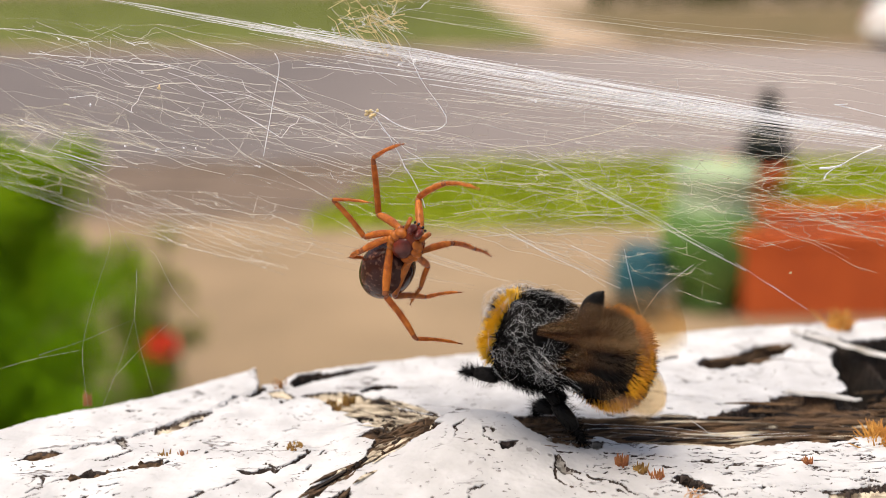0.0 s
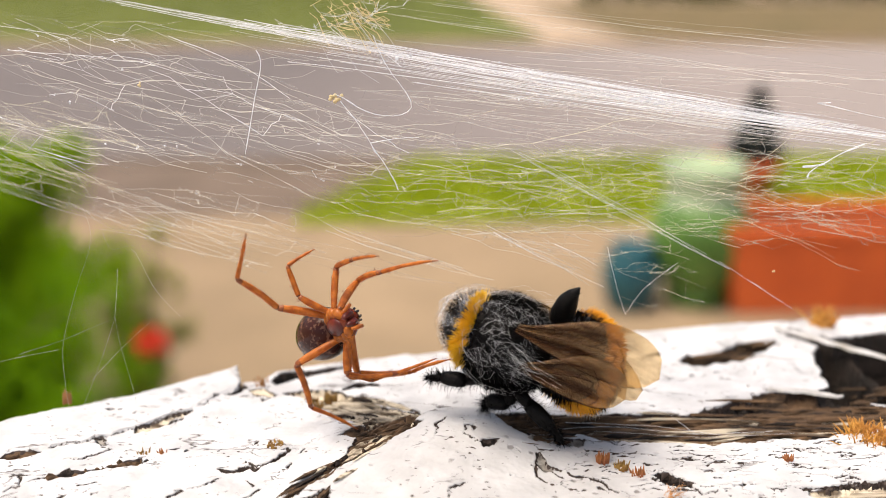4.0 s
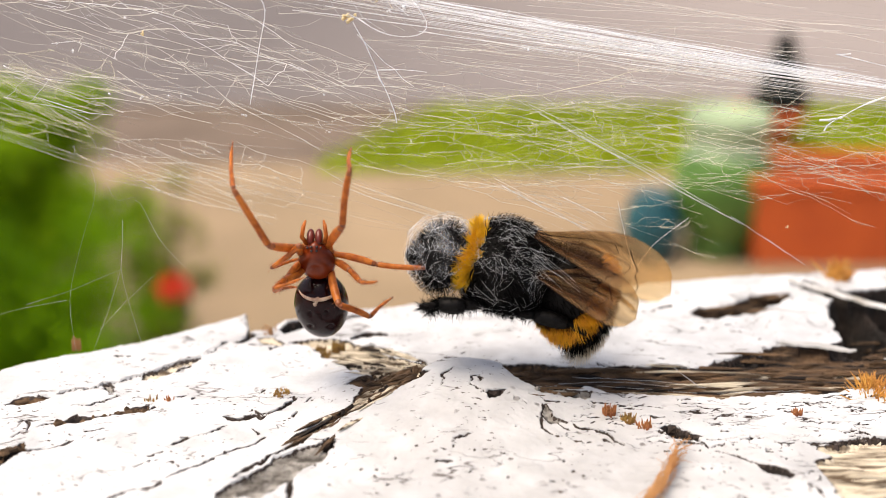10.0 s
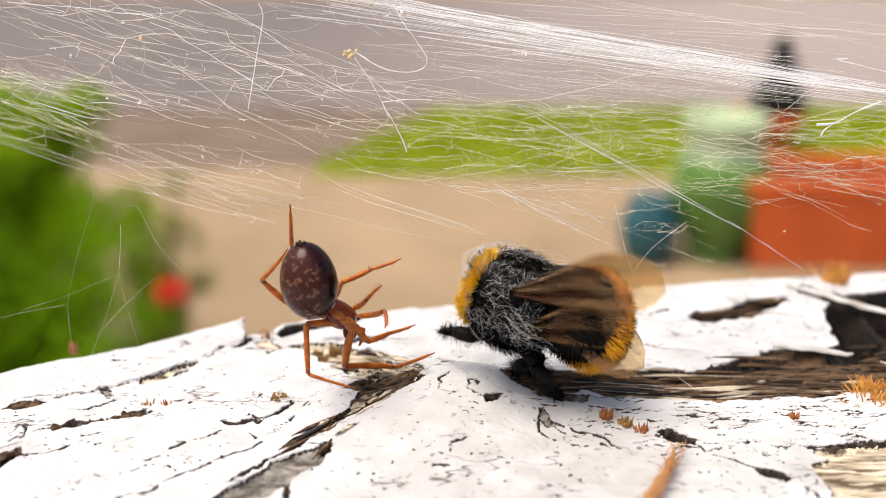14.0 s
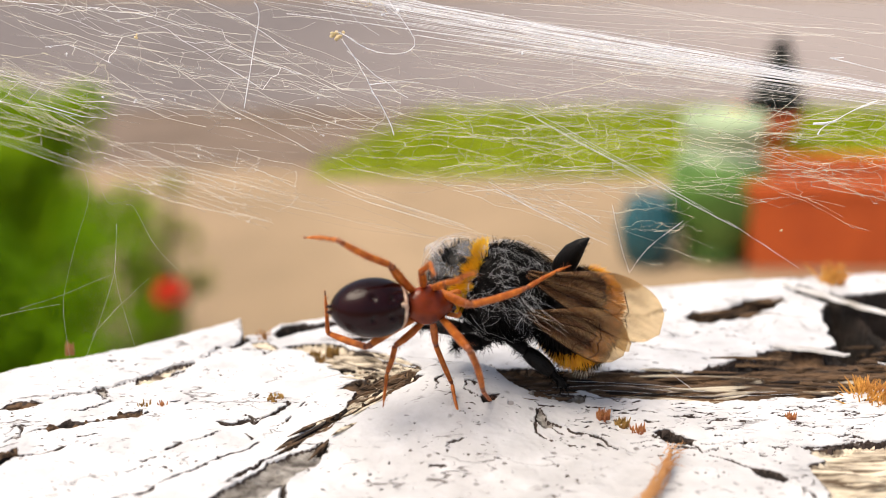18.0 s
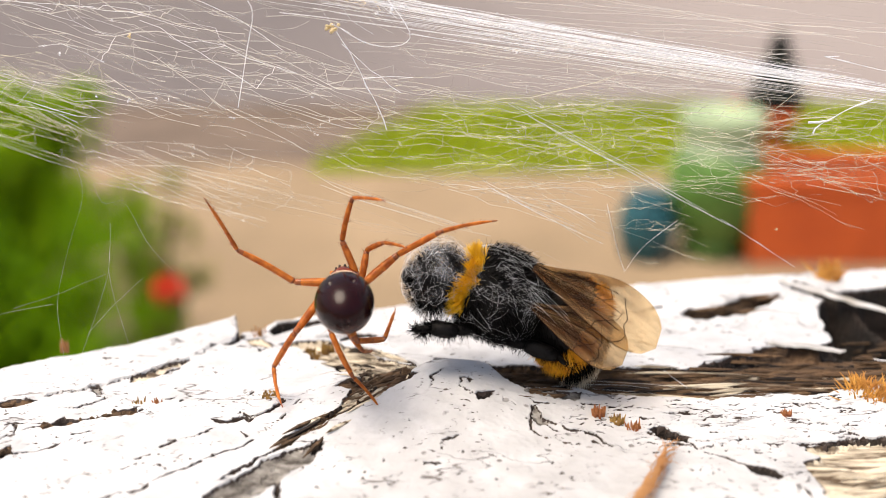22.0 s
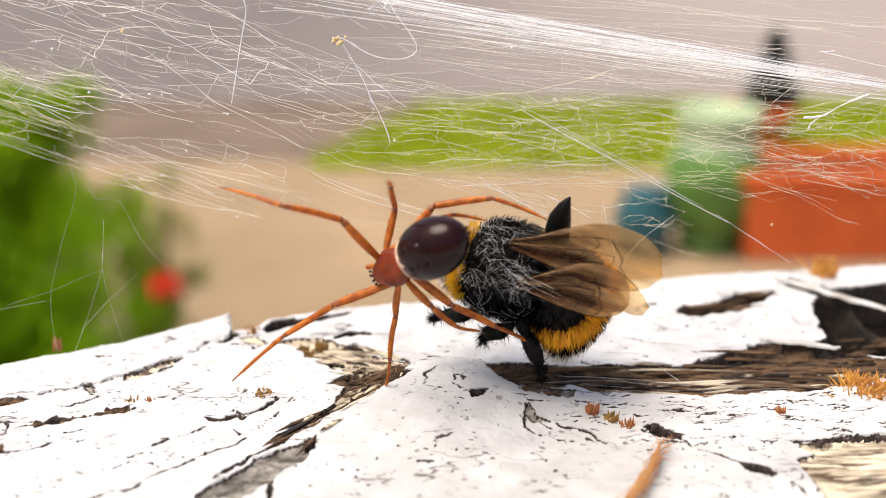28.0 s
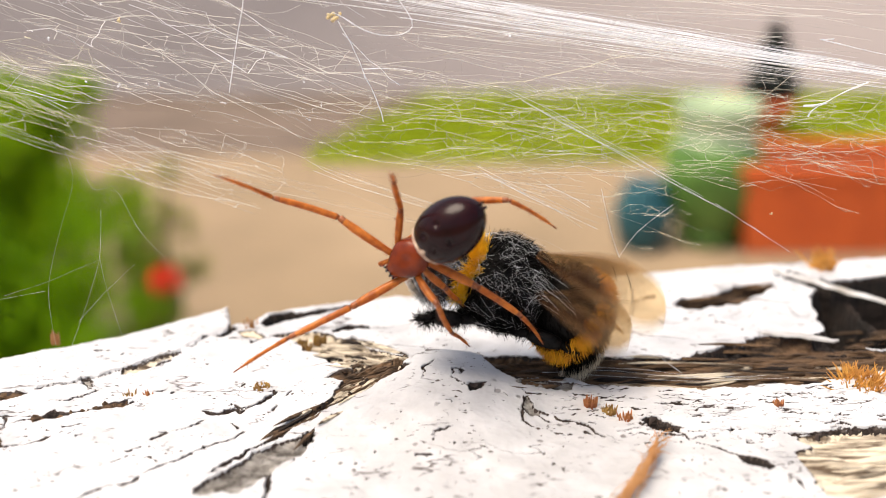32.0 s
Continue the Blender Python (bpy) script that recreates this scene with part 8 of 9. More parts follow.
stance(18, (-0.7, 70.0, 10.9), (0.92, 0.37, -0.11), (0.39, -0.87, 0.31),
       (2.4, 66.4, 12.4), (6.9, 69.3, 12.6), (11.0, 73.7, 12.9),
       (0.7, 67.7, 13.7), (1.9, 64.1, 15.6), (2.7, 60.5, 17.1),
       (-1.3, 68.6, 14.3), (-0.6, 66.4, 15.8), (-0.2, 63.7, 15.7),
       (-3.6, 67.8, 15.1), (-7.3, 66.2, 17.6), (-10.4, 69.8, 16.6),
       (2.4, 65.7, 9.0), (3.6, 68.1, 4.3), (4.8, 72.7, 0.6),
       (-0.2, 72.2, 6.4), (1.2, 72.7, 2.5), (1.9, 69.0, 1.0),
       (-3.4, 68.8, 7.9), (-4.1, 69.3, 5.3), (-4.4, 68.0, 2.9),
       (-5.6, 68.3, 8.0), (-9.1, 71.5, 7.8), (-8.9, 69.6, 12.3))
stance(18.5, (-1.8, 70.0, 9.9), (0.57, 0.35, -0.74), (0.40, -0.91, -0.12),
       (3.1, 68.4, 12.5), (5.8, 72.0, 9.5), (8.7, 76.2, 6.4),
       (2.4, 69.8, 8.6), (5.0, 71.9, 6.0), (6.6, 74.3, 3.3),
       (-0.2, 69.2, 13.6), (0.1, 67.0, 15.3), (0.7, 64.7, 16.6),
       (-2.8, 71.5, 15.5), (-6.5, 69.9, 18.0), (-9.4, 66.0, 18.1),
       (1.1, 66.4, 7.6), (2.6, 70.0, 3.9), (4.5, 74.0, -0.2),
       (-3.5, 73.1, 6.5), (-1.4, 73.8, 2.9), (0.7, 72.2, 0.0),
       (-4.1, 67.2, 10.1), (-5.3, 69.3, 8.7), (-6.2, 71.5, 7.5),
       (-6.7, 67.3, 11.5), (-9.9, 70.7, 11.6), (-10.9, 75.4, 12.2))
stance(19, (-4.8, 72.0, 7.5), (-0.20, 0.14, -0.97), (-0.11, -0.99, -0.12),
       (-1.0, 68.2, 6.0), (2.7, 71.3, 3.7), (6.8, 74.9, 1.2),
       (-1.5, 69.4, 8.1), (1.3, 71.6, 5.9), (5.1, 72.0, 4.6),
       (-0.6, 71.7, 8.4), (0.6, 70.2, 10.5), (0.1, 68.1, 12.1),
       (-1.0, 70.0, 11.3), (1.2, 67.2, 14.3), (2.2, 72.0, 14.4),
       (-7.8, 68.9, 9.9), (-7.4, 66.4, 5.1), (-6.2, 67.1, -0.8),
       (-7.1, 69.3, 9.2), (-7.2, 72.0, 6.0), (-7.1, 75.3, 3.8),
       (-8.5, 72.0, 9.7), (-10.8, 72.3, 11.3), (-11.7, 72.9, 13.7),
       (-6.4, 70.3, 12.7), (-8.8, 67.5, 15.6), (-9.5, 71.5, 12.7))
stance(20, (-6.9, 73.0, 13.1), (-0.58, 0.82, 0.06), (-0.65, -0.50, 0.56),
       (-8.2, 70.3, 8.2), (-11.1, 73.7, 5.1), (-13.7, 78.4, 2.4),
       (-5.9, 71.8, 8.7), (-2.2, 71.0, 6.8), (1.7, 71.3, 7.7),
       (-4.6, 72.0, 10.3), (-1.8, 71.8, 9.8), (0.2, 73.5, 9.3),
       (-2.3, 71.6, 11.2), (2.4, 71.6, 11.8), (6.3, 74.4, 12.5),
       (-11.8, 73.1, 12.6), (-14.4, 77.1, 15.1), (-12.6, 73.0, 19.1),
       (-9.9, 73.0, 13.2), (-11.4, 69.5, 15.0), (-10.4, 66.6, 17.6),
       (-6.7, 71.3, 16.0), (-5.0, 69.7, 17.5), (-2.3, 69.6, 17.3),
       (-6.9, 69.1, 15.9), (-4.6, 73.1, 16.2), (-2.7, 76.4, 13.1))
stance(20.5, (-7.9, 73.0, 10.6), (-0.38, 0.91, 0.18), (-0.19, -0.27, 0.94),
       (-11.3, 71.4, 6.0), (-13.0, 74.1, 1.7), (-12.3, 68.3, 2.7),
       (-7.2, 71.7, 7.0), (-3.4, 71.0, 5.4), (0.3, 71.6, 6.7),
       (-5.9, 72.2, 9.2), (-3.2, 72.2, 8.9), (-2.4, 74.8, 8.5),
       (-4.7, 70.8, 7.5), (-0.0, 70.5, 7.0), (4.8, 70.4, 7.6),
       (-12.4, 73.9, 11.6), (-14.0, 71.3, 16.1), (-12.2, 67.9, 20.7),
       (-10.1, 72.8, 9.2), (-13.7, 74.5, 10.5), (-12.6, 73.4, 14.1),
       (-7.8, 73.2, 13.2), (-6.7, 71.0, 14.5), (-5.4, 68.7, 13.7),
       (-4.4, 70.3, 13.6), (-0.3, 71.0, 15.7), (4.2, 71.4, 17.7))
stance(21, (-9.0, 73.0, 10.3), (-0.84, 0.51, -0.16), (-0.43, -0.46, 0.78),
       (-12.5, 74.4, 4.8), (-14.0, 77.4, 0.5), (-13.0, 71.4, 0.6),
       (-7.7, 70.2, 6.7), (-6.0, 70.7, 2.9), (-4.5, 72.8, -0.1),
       (-6.4, 71.5, 7.8), (-3.8, 71.2, 6.8), (-2.5, 73.3, 7.8),
       (-6.3, 73.2, 5.8), (-1.9, 74.3, 5.0), (1.5, 72.6, 8.2),
       (-12.5, 71.0, 12.8), (-15.5, 68.5, 16.5), (-18.0, 73.2, 19.3),
       (-10.4, 72.1, 13.4), (-11.1, 68.5, 15.4), (-10.7, 65.0, 17.3),
       (-7.3, 74.9, 13.6), (-5.0, 74.3, 15.1), (-3.5, 72.1, 15.3),
       (-4.1, 74.4, 13.4), (0.1, 73.2, 14.9), (2.5, 68.9, 15.0))
stance(22, (-7.4, 74.0, 11.0), (-0.11, 0.99, 0.02), (-0.09, -0.03, 1.00),
       (-11.5, 72.8, 7.0), (-13.9, 75.0, 2.7), (-12.3, 69.3, 1.9),
       (-8.5, 72.6, 7.2), (-6.6, 70.9, 3.8), (-4.4, 71.4, 0.5),
       (-7.4, 72.4, 8.0), (-5.8, 71.5, 5.9), (-5.1, 73.9, 4.8),
       (-6.3, 71.2, 7.0), (-4.2, 75.1, 5.3), (-3.4, 79.9, 6.2),
       (-11.6, 74.4, 10.9), (-16.2, 74.3, 13.8), (-17.9, 71.9, 19.0),
       (-7.6, 75.5, 14.2), (-6.5, 74.7, 18.2), (-3.6, 71.9, 18.7),
       (-5.5, 74.8, 13.5), (-3.9, 72.9, 14.9), (-2.0, 71.0, 15.1),
       (-2.9, 74.1, 13.4), (0.7, 72.4, 16.0), (5.3, 74.0, 16.4))
stance(22.5, (-8.2, 74.0, 12.4), (-0.51, 0.65, -0.56), (-0.69, -0.70, -0.18),
       (-11.0, 72.5, 7.3), (-13.0, 74.0, 2.6), (-12.3, 68.0, 2.8),
       (-6.9, 72.6, 7.8), (-5.6, 73.5, 3.9), (-4.4, 73.0, 0.1),
       (-5.7, 72.7, 9.2), (-3.6, 73.9, 7.9), (-3.2, 76.6, 8.3),
       (-4.0, 72.0, 9.2), (-2.2, 75.2, 6.2), (-0.3, 79.4, 4.4),
       (-12.4, 72.1, 15.1), (-15.5, 68.7, 17.9), (-18.2, 73.9, 19.0),
       (-8.5, 76.0, 17.0), (-6.3, 74.0, 19.9), (-3.8, 71.0, 19.4),
       (-7.1, 75.3, 16.3), (-5.3, 74.4, 18.2), (-3.3, 72.5, 18.0),
       (-4.2, 74.6, 16.1), (0.4, 74.9, 17.0), (3.3, 71.0, 17.6))
stance(23, (-7.7, 74.0, 12.4), (-0.42, 0.43, -0.80), (-0.38, -0.88, -0.27),
       (-10.8, 72.6, 7.9), (-13.0, 74.5, 3.3), (-12.3, 68.6, 2.7),
       (-6.2, 74.2, 7.7), (-5.4, 73.9, 3.6), (-4.2, 74.0, -0.2),
       (-4.8, 71.7, 10.8), (-3.5, 73.1, 8.7), (-2.8, 75.7, 8.7),
       (-3.0, 71.4, 10.9), (-1.2, 75.5, 9.2), (0.5, 79.8, 7.7),
       (-12.0, 72.4, 15.4), (-15.2, 69.2, 18.3), (-17.8, 74.5, 18.8),
       (-8.7, 75.8, 16.5), (-6.6, 74.7, 19.9), (-3.7, 72.0, 19.3),
       (-5.7, 75.0, 14.4), (-4.8, 73.9, 16.8), (-4.2, 71.8, 18.4),
       (-4.8, 75.0, 16.7), (-0.6, 75.6, 18.9), (3.4, 73.2, 20.2))
stance(24, (-6.5, 73.0, 12.9), (-0.76, 0.60, -0.24), (-0.53, -0.37, 0.77),
       (-9.5, 69.1, 9.0), (-12.2, 70.3, 4.4), (-13.2, 73.5, -0.5),
       (-5.8, 71.1, 8.5), (-4.5, 69.3, 4.9), (-4.0, 70.8, 1.2),
       (-4.7, 71.1, 9.7), (-3.7, 72.7, 7.6), (-3.4, 75.3, 7.2),
       (-2.3, 70.8, 9.9), (0.8, 72.6, 6.9), (3.3, 75.9, 4.2),
       (-11.6, 74.4, 14.9), (-16.1, 77.5, 15.2), (-17.7, 73.3, 19.2),
       (-6.2, 75.4, 17.0), (-5.0, 72.9, 20.2), (-3.3, 69.4, 19.6),
       (-4.9, 74.8, 16.3), (-3.7, 72.7, 17.7), (-3.2, 70.2, 16.6),
       (-1.5, 74.0, 15.9), (2.1, 71.8, 18.0), (3.7, 67.2, 18.5))
stance(25, (-7.1, 75.0, 11.1), (-0.22, 0.77, -0.60), (-0.71, 0.30, 0.64),
       (-11.2, 73.1, 6.4), (-13.4, 75.2, 1.9), (-12.5, 69.3, 1.9),
       (-6.6, 74.7, 6.5), (-5.5, 76.0, 2.6), (-4.2, 73.5, -0.2),
       (-5.1, 73.4, 9.0), (-2.7, 72.9, 7.8), (-0.1, 72.5, 7.1),
       (-3.7, 72.6, 8.7), (0.6, 71.9, 7.1), (4.8, 73.1, 4.8),
       (-11.4, 76.1, 12.3), (-16.2, 75.8, 14.7), (-17.4, 72.4, 19.5),
       (-7.3, 76.8, 14.8), (-6.3, 77.0, 18.8), (-3.4, 74.3, 18.6),
       (-5.0, 76.3, 14.4), (-3.7, 74.5, 16.2), (-3.1, 72.0, 15.6),
       (-6.5, 75.9, 16.2), (-2.3, 74.3, 17.4), (1.4, 74.9, 14.3))
stance(25.5, (-7.0, 74.0, 11.4), (-0.43, 0.77, -0.48), (-0.72, 0.03, 0.69),
       (-11.1, 73.0, 6.2), (-13.4, 75.5, 2.0), (-12.4, 69.6, 2.2),
       (-6.4, 71.0, 7.6), (-5.2, 72.4, 3.8), (-4.4, 73.1, -0.0),
       (-4.8, 72.3, 9.0), (-2.3, 71.9, 7.9), (0.3, 71.5, 7.3),
       (-3.1, 71.7, 8.9), (1.3, 70.9, 7.4), (5.3, 72.7, 5.1),
       (-11.5, 75.3, 12.9), (-16.3, 77.4, 14.2), (-17.8, 74.0, 19.0),
       (-7.4, 76.1, 15.1), (-5.9, 75.0, 18.9), (-3.4, 71.9, 19.1),
       (-6.1, 75.4, 14.9), (-3.4, 75.7, 15.5), (-2.2, 74.9, 13.3),
       (-2.9, 75.0, 15.5), (-0.3, 71.3, 16.7), (1.8, 66.9, 17.2))
stance(27.5, (-3.3, 71.0, 13.7), (-0.65, 0.69, -0.30), (-0.75, -0.64, 0.17),
       (-7.7, 73.0, 9.2), (-12.0, 72.2, 6.0), (-16.5, 72.2, 2.1),
       (-3.2, 71.1, 8.5), (-3.6, 72.2, 4.4), (-3.8, 73.0, 0.5),
       (-1.3, 69.5, 10.1), (0.2, 71.0, 8.3), (1.9, 73.1, 7.6),
       (1.1, 68.9, 10.4), (4.8, 69.4, 7.5), (8.0, 72.2, 5.1),
       (-7.1, 69.5, 17.2), (-12.1, 71.4, 17.8), (-17.3, 74.1, 19.1),
       (-3.2, 70.6, 18.3), (-3.3, 67.7, 21.3), (-2.6, 63.8, 22.0),
       (-1.1, 72.2, 17.2), (1.6, 71.6, 17.7), (2.0, 69.0, 16.9),
       (0.1, 69.9, 18.5), (4.1, 67.7, 19.6), (6.9, 70.6, 16.8))
stance(28, (-2.6, 71.0, 13.2), (-0.69, 0.49, -0.54), (-0.57, -0.82, -0.00),
       (-7.5, 71.8, 9.7), (-11.9, 72.5, 6.6), (-16.4, 72.1, 2.6),
       (-2.5, 72.5, 8.4), (-3.1, 72.5, 4.2), (-3.7, 74.0, 0.5),
       (0.5, 69.9, 10.3), (2.6, 70.1, 8.4), (4.5, 71.7, 7.4),
       (2.1, 70.9, 10.0), (5.9, 72.1, 7.5), (9.8, 73.3, 4.8),
       (-6.4, 70.3, 17.4), (-10.4, 67.3, 19.5), (-15.7, 70.0, 20.2),
       (-2.4, 73.0, 17.6), (-2.6, 69.8, 20.3), (-2.7, 66.0, 21.6),
       (-0.4, 72.0, 16.3), (2.2, 72.3, 17.2), (4.9, 71.9, 16.8),
       (0.6, 72.0, 18.0), (5.3, 71.9, 18.7), (9.8, 72.3, 16.7))
stance(29, (-2.3, 71.0, 13.1), (-0.75, 0.49, -0.45), (-0.58, -0.81, 0.08),
       (-6.9, 71.6, 8.7), (-11.6, 70.8, 6.0), (-16.0, 70.6, 2.1),
       (-1.2, 70.8, 8.0), (0.9, 71.0, 4.4), (3.7, 71.9, 1.7),
       (0.2, 71.5, 9.7), (0.7, 73.5, 7.8), (1.1, 75.2, 5.7),
       (2.8, 69.4, 10.6), (7.3, 68.4, 9.4), (11.0, 71.1, 7.8),
       (-6.4, 69.8, 16.8), (-11.3, 68.6, 18.8), (-16.6, 71.2, 20.1),
       (-2.4, 71.7, 17.8), (-2.8, 68.4, 20.4), (-2.8, 64.7, 21.9),
       (-0.4, 72.2, 16.6), (1.2, 70.4, 18.0), (2.2, 67.9, 18.1),
       (2.0, 71.8, 17.0), (6.6, 71.4, 17.2), (9.3, 74.5, 14.4))
stance(30, (-2.6, 71.0, 12.7), (-0.71, 0.53, -0.47), (-0.62, -0.79, 0.05),
       (-7.0, 72.4, 8.2), (-11.3, 70.4, 5.7), (-16.1, 70.3, 2.1),
       (-1.6, 72.1, 7.8), (0.5, 72.2, 4.1), (3.7, 71.0, 2.1),
       (0.5, 69.9, 9.8), (1.2, 71.6, 7.8), (1.7, 73.5, 5.9),
       (2.6, 69.5, 10.5), (6.9, 70.7, 8.9), (11.6, 71.7, 8.2),
       (-6.1, 69.2, 16.5), (-11.3, 70.6, 17.4), (-16.6, 72.6, 19.3),
       (-2.6, 73.1, 17.3), (-3.1, 69.7, 19.7), (-2.4, 65.8, 20.4),
       (-0.5, 72.2, 16.0), (1.9, 71.3, 17.3), (3.7, 70.6, 15.5),
       (1.4, 71.8, 16.8), (6.0, 71.8, 17.8), (9.1, 74.6, 15.3))
stance(31, (-2.1, 71.0, 13.8), (-0.60, 0.54, -0.59), (-0.60, -0.79, -0.10),
       (-6.4, 70.0, 9.8), (-11.1, 68.5, 7.6), (-15.5, 68.1, 3.6),
       (-1.1, 69.6, 9.1), (1.0, 69.3, 5.5), (3.7, 69.8, 2.6),
       (0.4, 69.7, 10.6), (1.4, 70.8, 8.2), (1.9, 72.3, 6.0),
       (2.3, 67.8, 11.7), (5.1, 70.8, 9.5), (9.8, 72.0, 8.9),
       (-6.4, 69.8, 17.3), (-11.2, 68.5, 19.3), (-16.5, 71.2, 20.5),
       (-2.5, 70.9, 18.3), (-2.9, 67.6, 20.8), (-3.1, 63.9, 22.4),
       (0.5, 71.7, 16.0), (3.3, 71.7, 16.1), (4.5, 69.2, 16.0),
       (2.3, 71.3, 16.8), (6.1, 73.8, 15.4), (7.8, 76.9, 12.1))
stance(32, (-1.2, 71.0, 13.4), (-0.69, 0.34, -0.64), (-0.44, -0.90, 0.00),
       (-5.8, 70.0, 9.7), (-10.6, 68.2, 7.9), (-15.4, 69.1, 4.4),
       (1.1, 68.0, 10.8), (2.3, 70.1, 7.3), (3.8, 72.8, 4.8),
       (1.8, 71.9, 10.5), (2.8, 73.8, 8.7), (3.6, 75.8, 7.1),
       (4.3, 69.7, 11.5), (7.8, 70.7, 8.6), (10.0, 73.0, 4.9),
       (-6.7, 72.5, 16.4), (-11.8, 72.1, 18.2), (-15.3, 68.3, 21.1),
       (-1.7, 70.7, 17.7), (-2.1, 67.8, 20.8), (-2.2, 64.1, 22.2),
       (1.0, 72.0, 16.0), (3.6, 71.0, 16.6), (4.4, 68.4, 16.6),
       (2.3, 72.0, 17.8), (6.6, 70.2, 18.5), (10.5, 71.3, 15.8))


def body_turn(forward, back):
    x = forward.normalized()
    y = back.cross(x).normalized()
    z = x.cross(y)
    return Matrix((x, y, z)).transposed().to_quaternion()


def hip(s, k):
    return Vector((1.15 - 0.75 * k, s * (1.05 if k in (0, 3) else 1.3), -0.35))


def spider_motion():
    step = 0.1
    times = [round(i * step, 3) for i in range(int(32 / step) + 1)]
    rows = {ob: [] for ob in [SPIDER] + [o for leg in SPIDER_LEGS for o in leg[2:]]}
    turns = [body_turn(f, b) for _, _, f, b, _ in STANCES]
    for a, b in zip(turns, turns[1:]):
        b.make_compatible(a)
    ways = []
    for (t, at, f, b, joints), q in zip(STANCES, turns):
        legs = []
        for i, (s, k, *_) in enumerate(SPIDER_LEGS):
            p = at + q @ hip(s, k)
            dirs = []
            for j in range(3):
                e = joints[i * 3 + j]
                d = e - p
                dirs.append(d.normalized())
                p = p + d.normalized() * LEG_SIZES[k][j]
            legs.append(dirs)
        ways.append(legs)
    last = {}
    for t in times:
        i = max(n for n in range(len(STANCES)) if STANCES[n][0] <= t + 1e-6)
        j = min(i + 1, len(STANCES) - 1)
        f = 0.0 if j == i else (t - STANCES[i][0]) / (STANCES[j][0] - STANCES[i][0])
        f = f * f * (3 - 2 * f)
        at = STANCES[i][1].lerp(STANCES[j][1], f)
        q = turns[i].slerp(turns[j], f)
        ms = Matrix.LocRotScale(at * MM, q, None)
        rows[SPIDER].append((t, ms))
        for n, (s, k, leg, tibia, tarsus) in enumerate(SPIDER_LEGS):
            p = at + q @ hip(s, k)
            world_poses = []
            for m, ob in enumerate((leg, tibia, tarsus)):
                a, b = ways[i][n][m], ways[j][n][m]
                d = Quaternion_between(a, b, f) @ a
                if ob in last:
                    turn = last[ob][0].rotation_difference(d) @ last[ob][1]
                else:
                    turn = d.to_track_quat("X", "Z")
                last[ob] = (d.copy(), turn.copy())
                world_poses.append(Matrix.LocRotScale(p * MM, turn, None))
                p = p + d * LEG_SIZES[k][m]
            rows[leg].append((t, ms.inverted() @ world_poses[0]))
            for ob, wp in zip((tibia, tarsus), world_poses[1:]):
                rows[ob].append((t, world_poses[0].inverted() @ wp))
    for ob, r in rows.items():
        walk(ob, r)
    # the abdomen is held up on its waist while the spider climbs about the prey
    walk(SPIDER_ABDOMEN, [(t, Matrix.Translation(SPIDER_ABDOMEN.location) @ pose(0, 0, 0, 0, bend, 0))
                          for t, bend in ((0, 0), (12, 0), (12.5, 30), (13, 40), (14.5, 40), (16.5, 38), (17, 30), (17.5, 0), (32, 0))])


def Quaternion_between(a, b, f):
    q = a.rotation_difference(b)
    one = q.copy()
    one.identity()
    return one.slerp(q, f)


# seconds in which the bee buzzes hardest
LEG_LOW = (6.5, 7, 7.5, 14, 14.5)
LEG_TUCKED = (2, 17)
LEG_DOWN = (20, 20.5, 23, 28)
WING_BURSTS = ((0, 2.2), (6.5, 8.6), (9.8, 11.2), (13.4, 17.4), (28.4, 32.1))


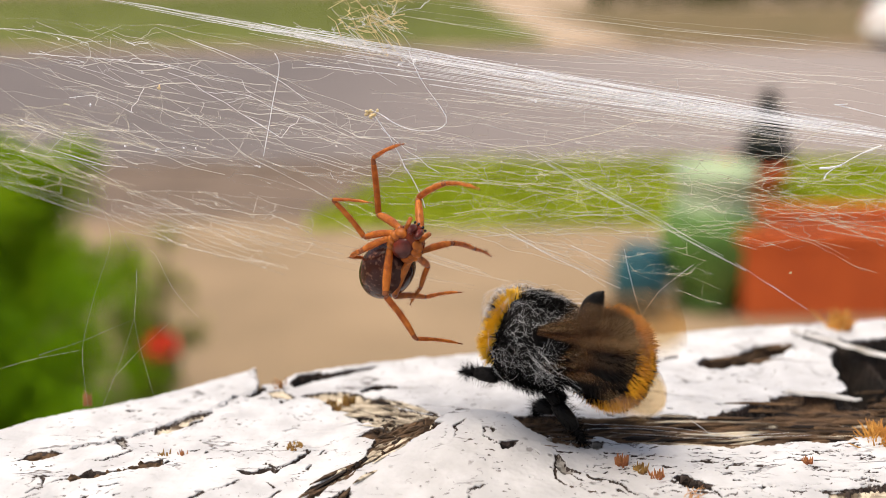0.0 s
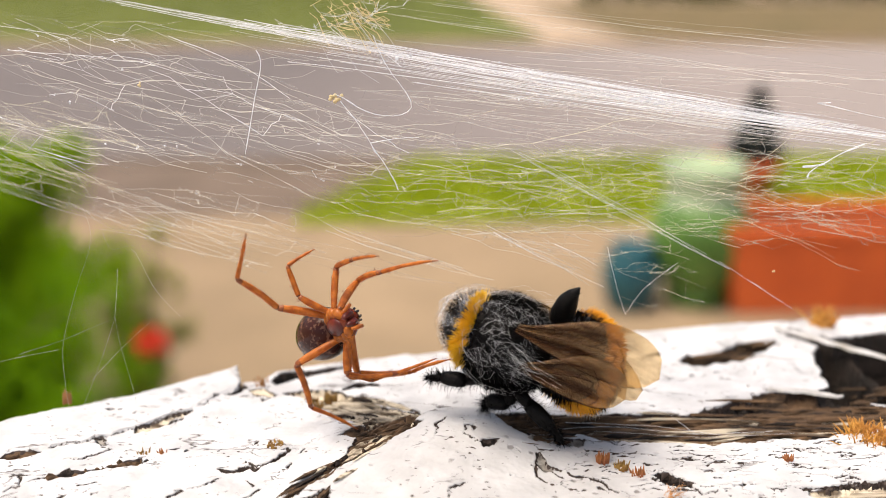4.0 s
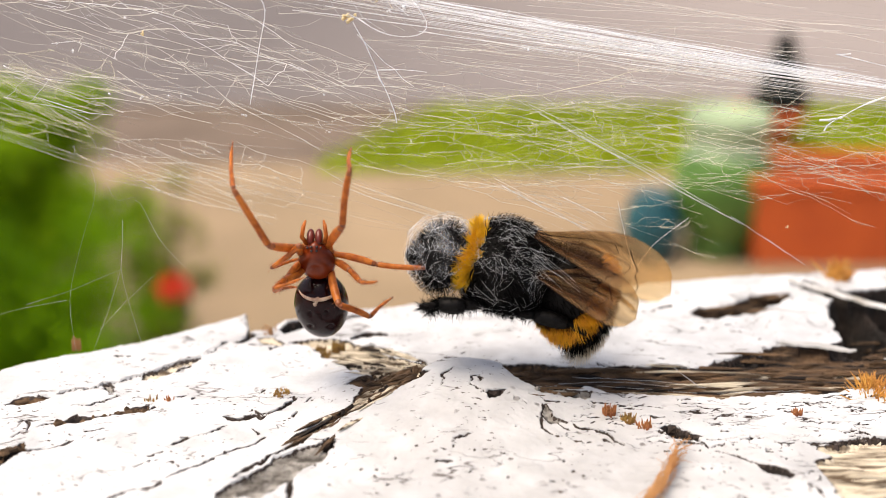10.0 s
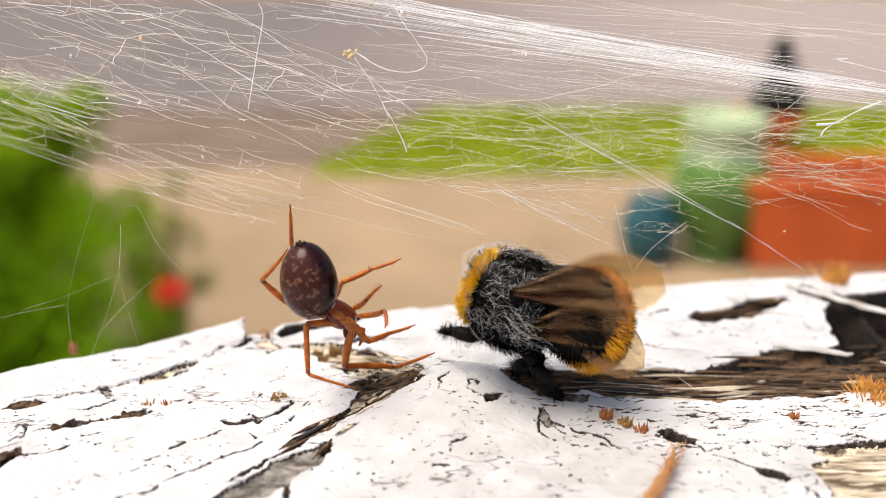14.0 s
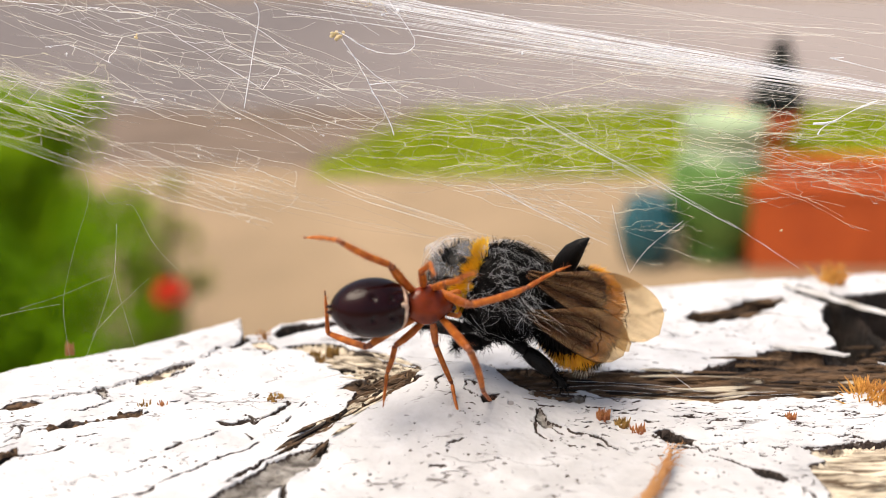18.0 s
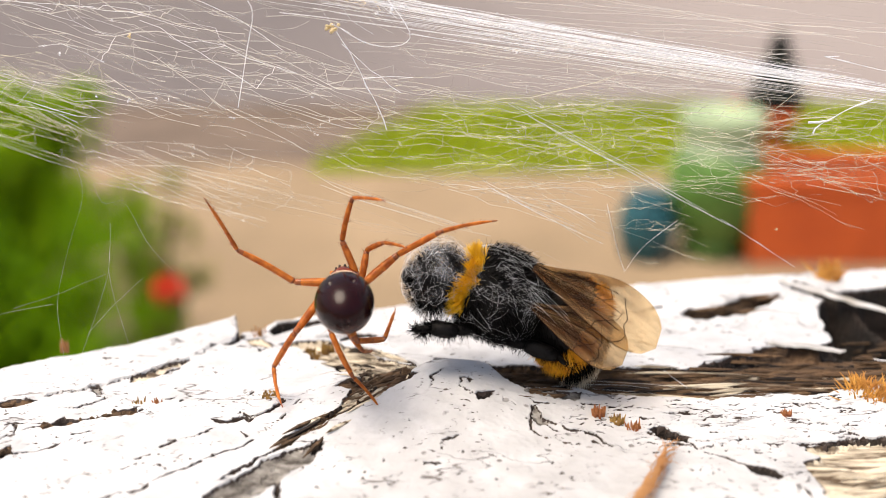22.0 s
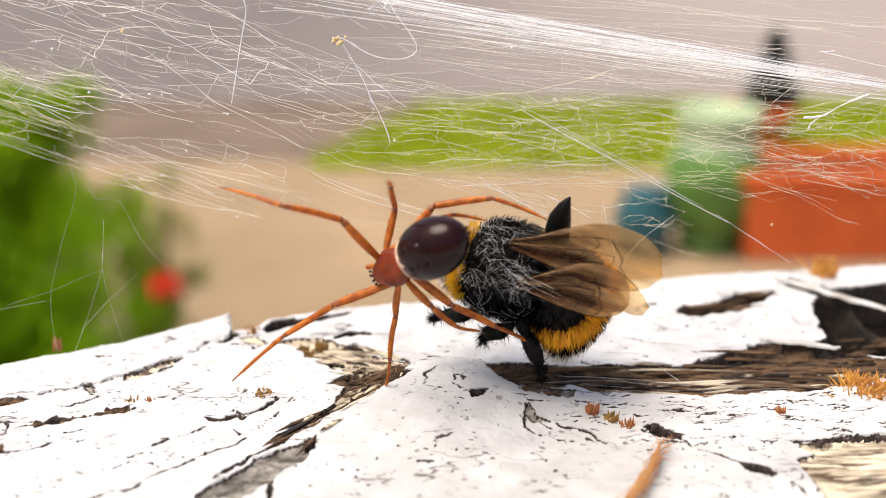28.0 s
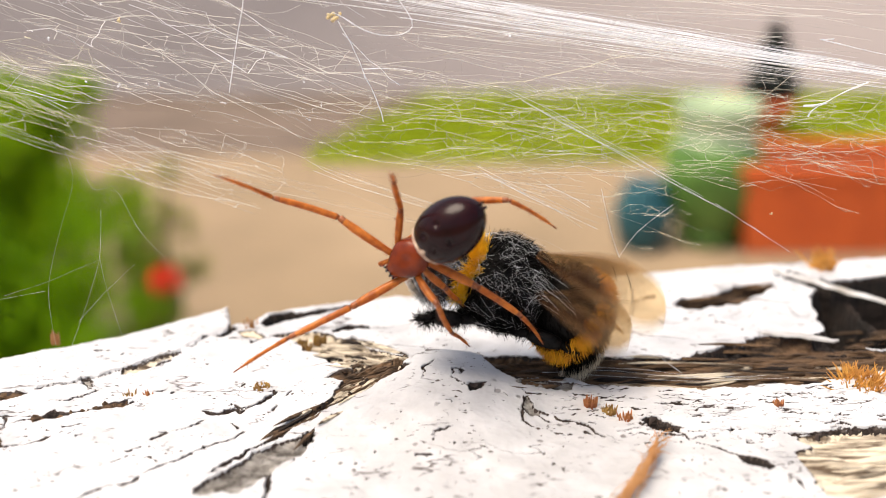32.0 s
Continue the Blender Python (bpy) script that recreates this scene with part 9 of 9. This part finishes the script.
def bee_motion():
    body, tail, up, nod, hind, fore = [], [], [], [], [], []
    for t, x, y, z, turn, tilt, lean, droop in BEE_ROWS:
        body.append((t, Matrix.Translation(Vector((x, y, z)) * MM) @ pose(0, 0, 0, lean, 0, -turn) @ pose(0, 0, 0, 0, tilt, 0)))
        curl = max(0.0, min(1.0, (turn - 5) / 33))
        tail.append((t, pose((2.8 + 0.6 * curl) * MM, 0, 1.2 * MM, 0, droop + 2 + 17 * curl, 10 + 34 * curl)))
        away = max(0.0, min(1.0, (turn - 6) / 26))
        nod.append((t, pose((-2.3 + 1.2 * away) * MM, 0.9 * away * MM, -0.9 * MM, 0, -30 * away, -40 * away)))
        up.append((t, pose(3.5 * MM, 2.4 * MM, 3.2 * MM, 0, 62 if t in LEG_LOW else 0, 0) if turn > 17 and t not in LEG_TUCKED else pose(2.4 * MM, 1.4 * MM, 1.2 * MM, 0, 80, 20)))
        hang = 1.0 if t in LEG_DOWN else 0.75 * curl
        hind.append((t, -72 + 72 * hang))
        fore.append((t, Vector((5.0 * curl, 0, -1.0 * curl)) * MM, -22 * curl))
    walk(BEE, body)
    walk(BEE_ABDOMEN, tail)
    walk(BEE_RAISED, up)
    walk(BEE_HEAD, nod)
    for leg in BEE_FRONT_LEGS:
        walk(leg, [(t, Matrix.Translation(leg.location + shift) @ pose(0, 0, 0, 0, a, 0)) for t, shift, a in fore])
    for leg in BEE_HIND_LEGS:
        apart = -16 if leg.location.y > 0 else 0
        walk(leg, [(t, Matrix.Translation(leg.location) @ pose(0, 0, 0, 0, a + apart, 0)) for t, a in hind])
    rng = random.Random(12)
    for n, ob in enumerate(BEE_WINGS):
        s = 1 if n < 2 else -1
        rows = []
        # the wings shiver, harder in bursts
        for i in range(0, 961):
            t = i / 30
            curl = max(0.0, min(1.0, (float(np.interp(t, [r[0] for r in BEE_ROWS], [r[4] for r in BEE_ROWS])) - 5) / 33))
            burst = 1.0 if any(a <= t <= b for a, b in WING_BURSTS) else 0.25
            beat = (1 if i % 2 else -1) * rng.uniform(0.5, 1.0) * burst * (17 if n % 2 == 0 else 13)
            rows.append((t, Matrix.Translation(ob.location) @ pose(0, 0, 0, s * -((62 if s < 0 else 24 - 20 * curl) + beat), ((12 + 5 * curl if n == 2 else 12 + 4 * curl) if s < 0 else 24 + 6 * curl) + beat * 0.5, s * (16 - (36 * curl if s < 0 else 12 * curl) + beat * 0.5))))
        walk(ob, rows)


# the web quivers as spider and prey pull at it: seconds, sideways, up (mm)
WEB_SWAY = [(0, -0.1, 0.79), (1, 0.09, 0.9), (2, 0, 0.77), (3, 0.2, 0.8), (3.5, 0.07, 0.74), (5.5, 0.07, 0.46), (6, 0.07, 0.34), (6.5, 0.1, 0.54), (7, 0, 0.47), (7.5, 0, 0.34),
            (8, -0.05, 0.65), (8.5, 0.04, 0.43), (9, 0.02, 0.58), (9.5, 0.06, 0.4), (10.5, 0.06, 0.33), (11, 0.04, -0.07), (11.5, -0.02, -0.12), (12, 0, 0), (12.5, 0.12, 0.27),
            (14, 0.13, 0.32), (17, 0.1, 0.33), (18, 0.09, 0.44), (19, 0.05, 0.25), (20, 0.12, 0.53), (21, 0.06, 0.29), (23, 0.1, 0.21), (25, 0.14, 0.38), (27.5, 0.15, 0.46), (28, 0.18, 0.34), (30, 0.3, 0.42), (32, 0.25, 0.69)]
# the speck of debris and its loop swing further
KNOT_SWING = [(0, 0.5, -1.6), (1, -1.2, 1.5), (2, -0.4, -0.4), (3, -1.0, -0.4), (6, -0.6, -1.0), (7, 0.1, -1.2), (8, -0.9, 0.8), (9, -0.8, -0.1), (10, -0.3, 1.9), (11, -0.8, 2.4), (12, 0.1, 0),
              (12.5, 0.6, -1.2), (13, -0.2, -0.2), (14, -0.1, -0.6), (17, -0.9, 0.3), (18, -0.8, 0.8), (19, 0.5, -1.1), (20, 0, 0.4), (20.5, -1.2, 1.4), (21, 0.7, -1.2), (22, -0.7, 1.3),
              (23, -0.3, 0.1), (24, -0.2, 0.3), (25, -0.7, 1.2), (27.5, -0.9, 2.2), (28, 0.3, -0.1), (29, -0.2, 0.4), (30, -0.1, -0.2), (31, -0.2, 1.2), (32, 0.1, 0.9)]


def web_motion():
    walk(WEB, [(t, pose(x * MM, 0, z * MM)) for t, x, z in WEB_SWAY])
    knot, foot = web_point(622, 82, 79) * MM, web_point(716, 262, 79.5) * MM
    swing = [(t, Vector((x, 0, z)) * MM) for t, x, z in KNOT_SWING]
    for ob in (HUNG_LOOP, HUNG_SPECK):
        walk(ob, [(t, Matrix.Translation(knot + o)) for t, o in swing])
    walk(HUNG_TAIL, [(t, Matrix.LocRotScale(knot + o, (foot - knot).rotation_difference(foot - knot - o), None)) for t, o in swing])


def car_motion():
    walk(CAR_A, [(t, pose(-0.17 - 10.1 * (t - 16.5), 10.98, GZ - 0.094)) for t in (0, 8, 16, 17, 24, 32)])
    walk(CAR_B, [(t, pose(13.3 + 9.0 * t, 24.3, GZ - 0.094, 0, 0, 180)) for t in (0, 1, 8, 16, 24, 32)])


def motions():
    bee_motion()
    spider_motion()
    web_motion()
    car_motion()


motions()
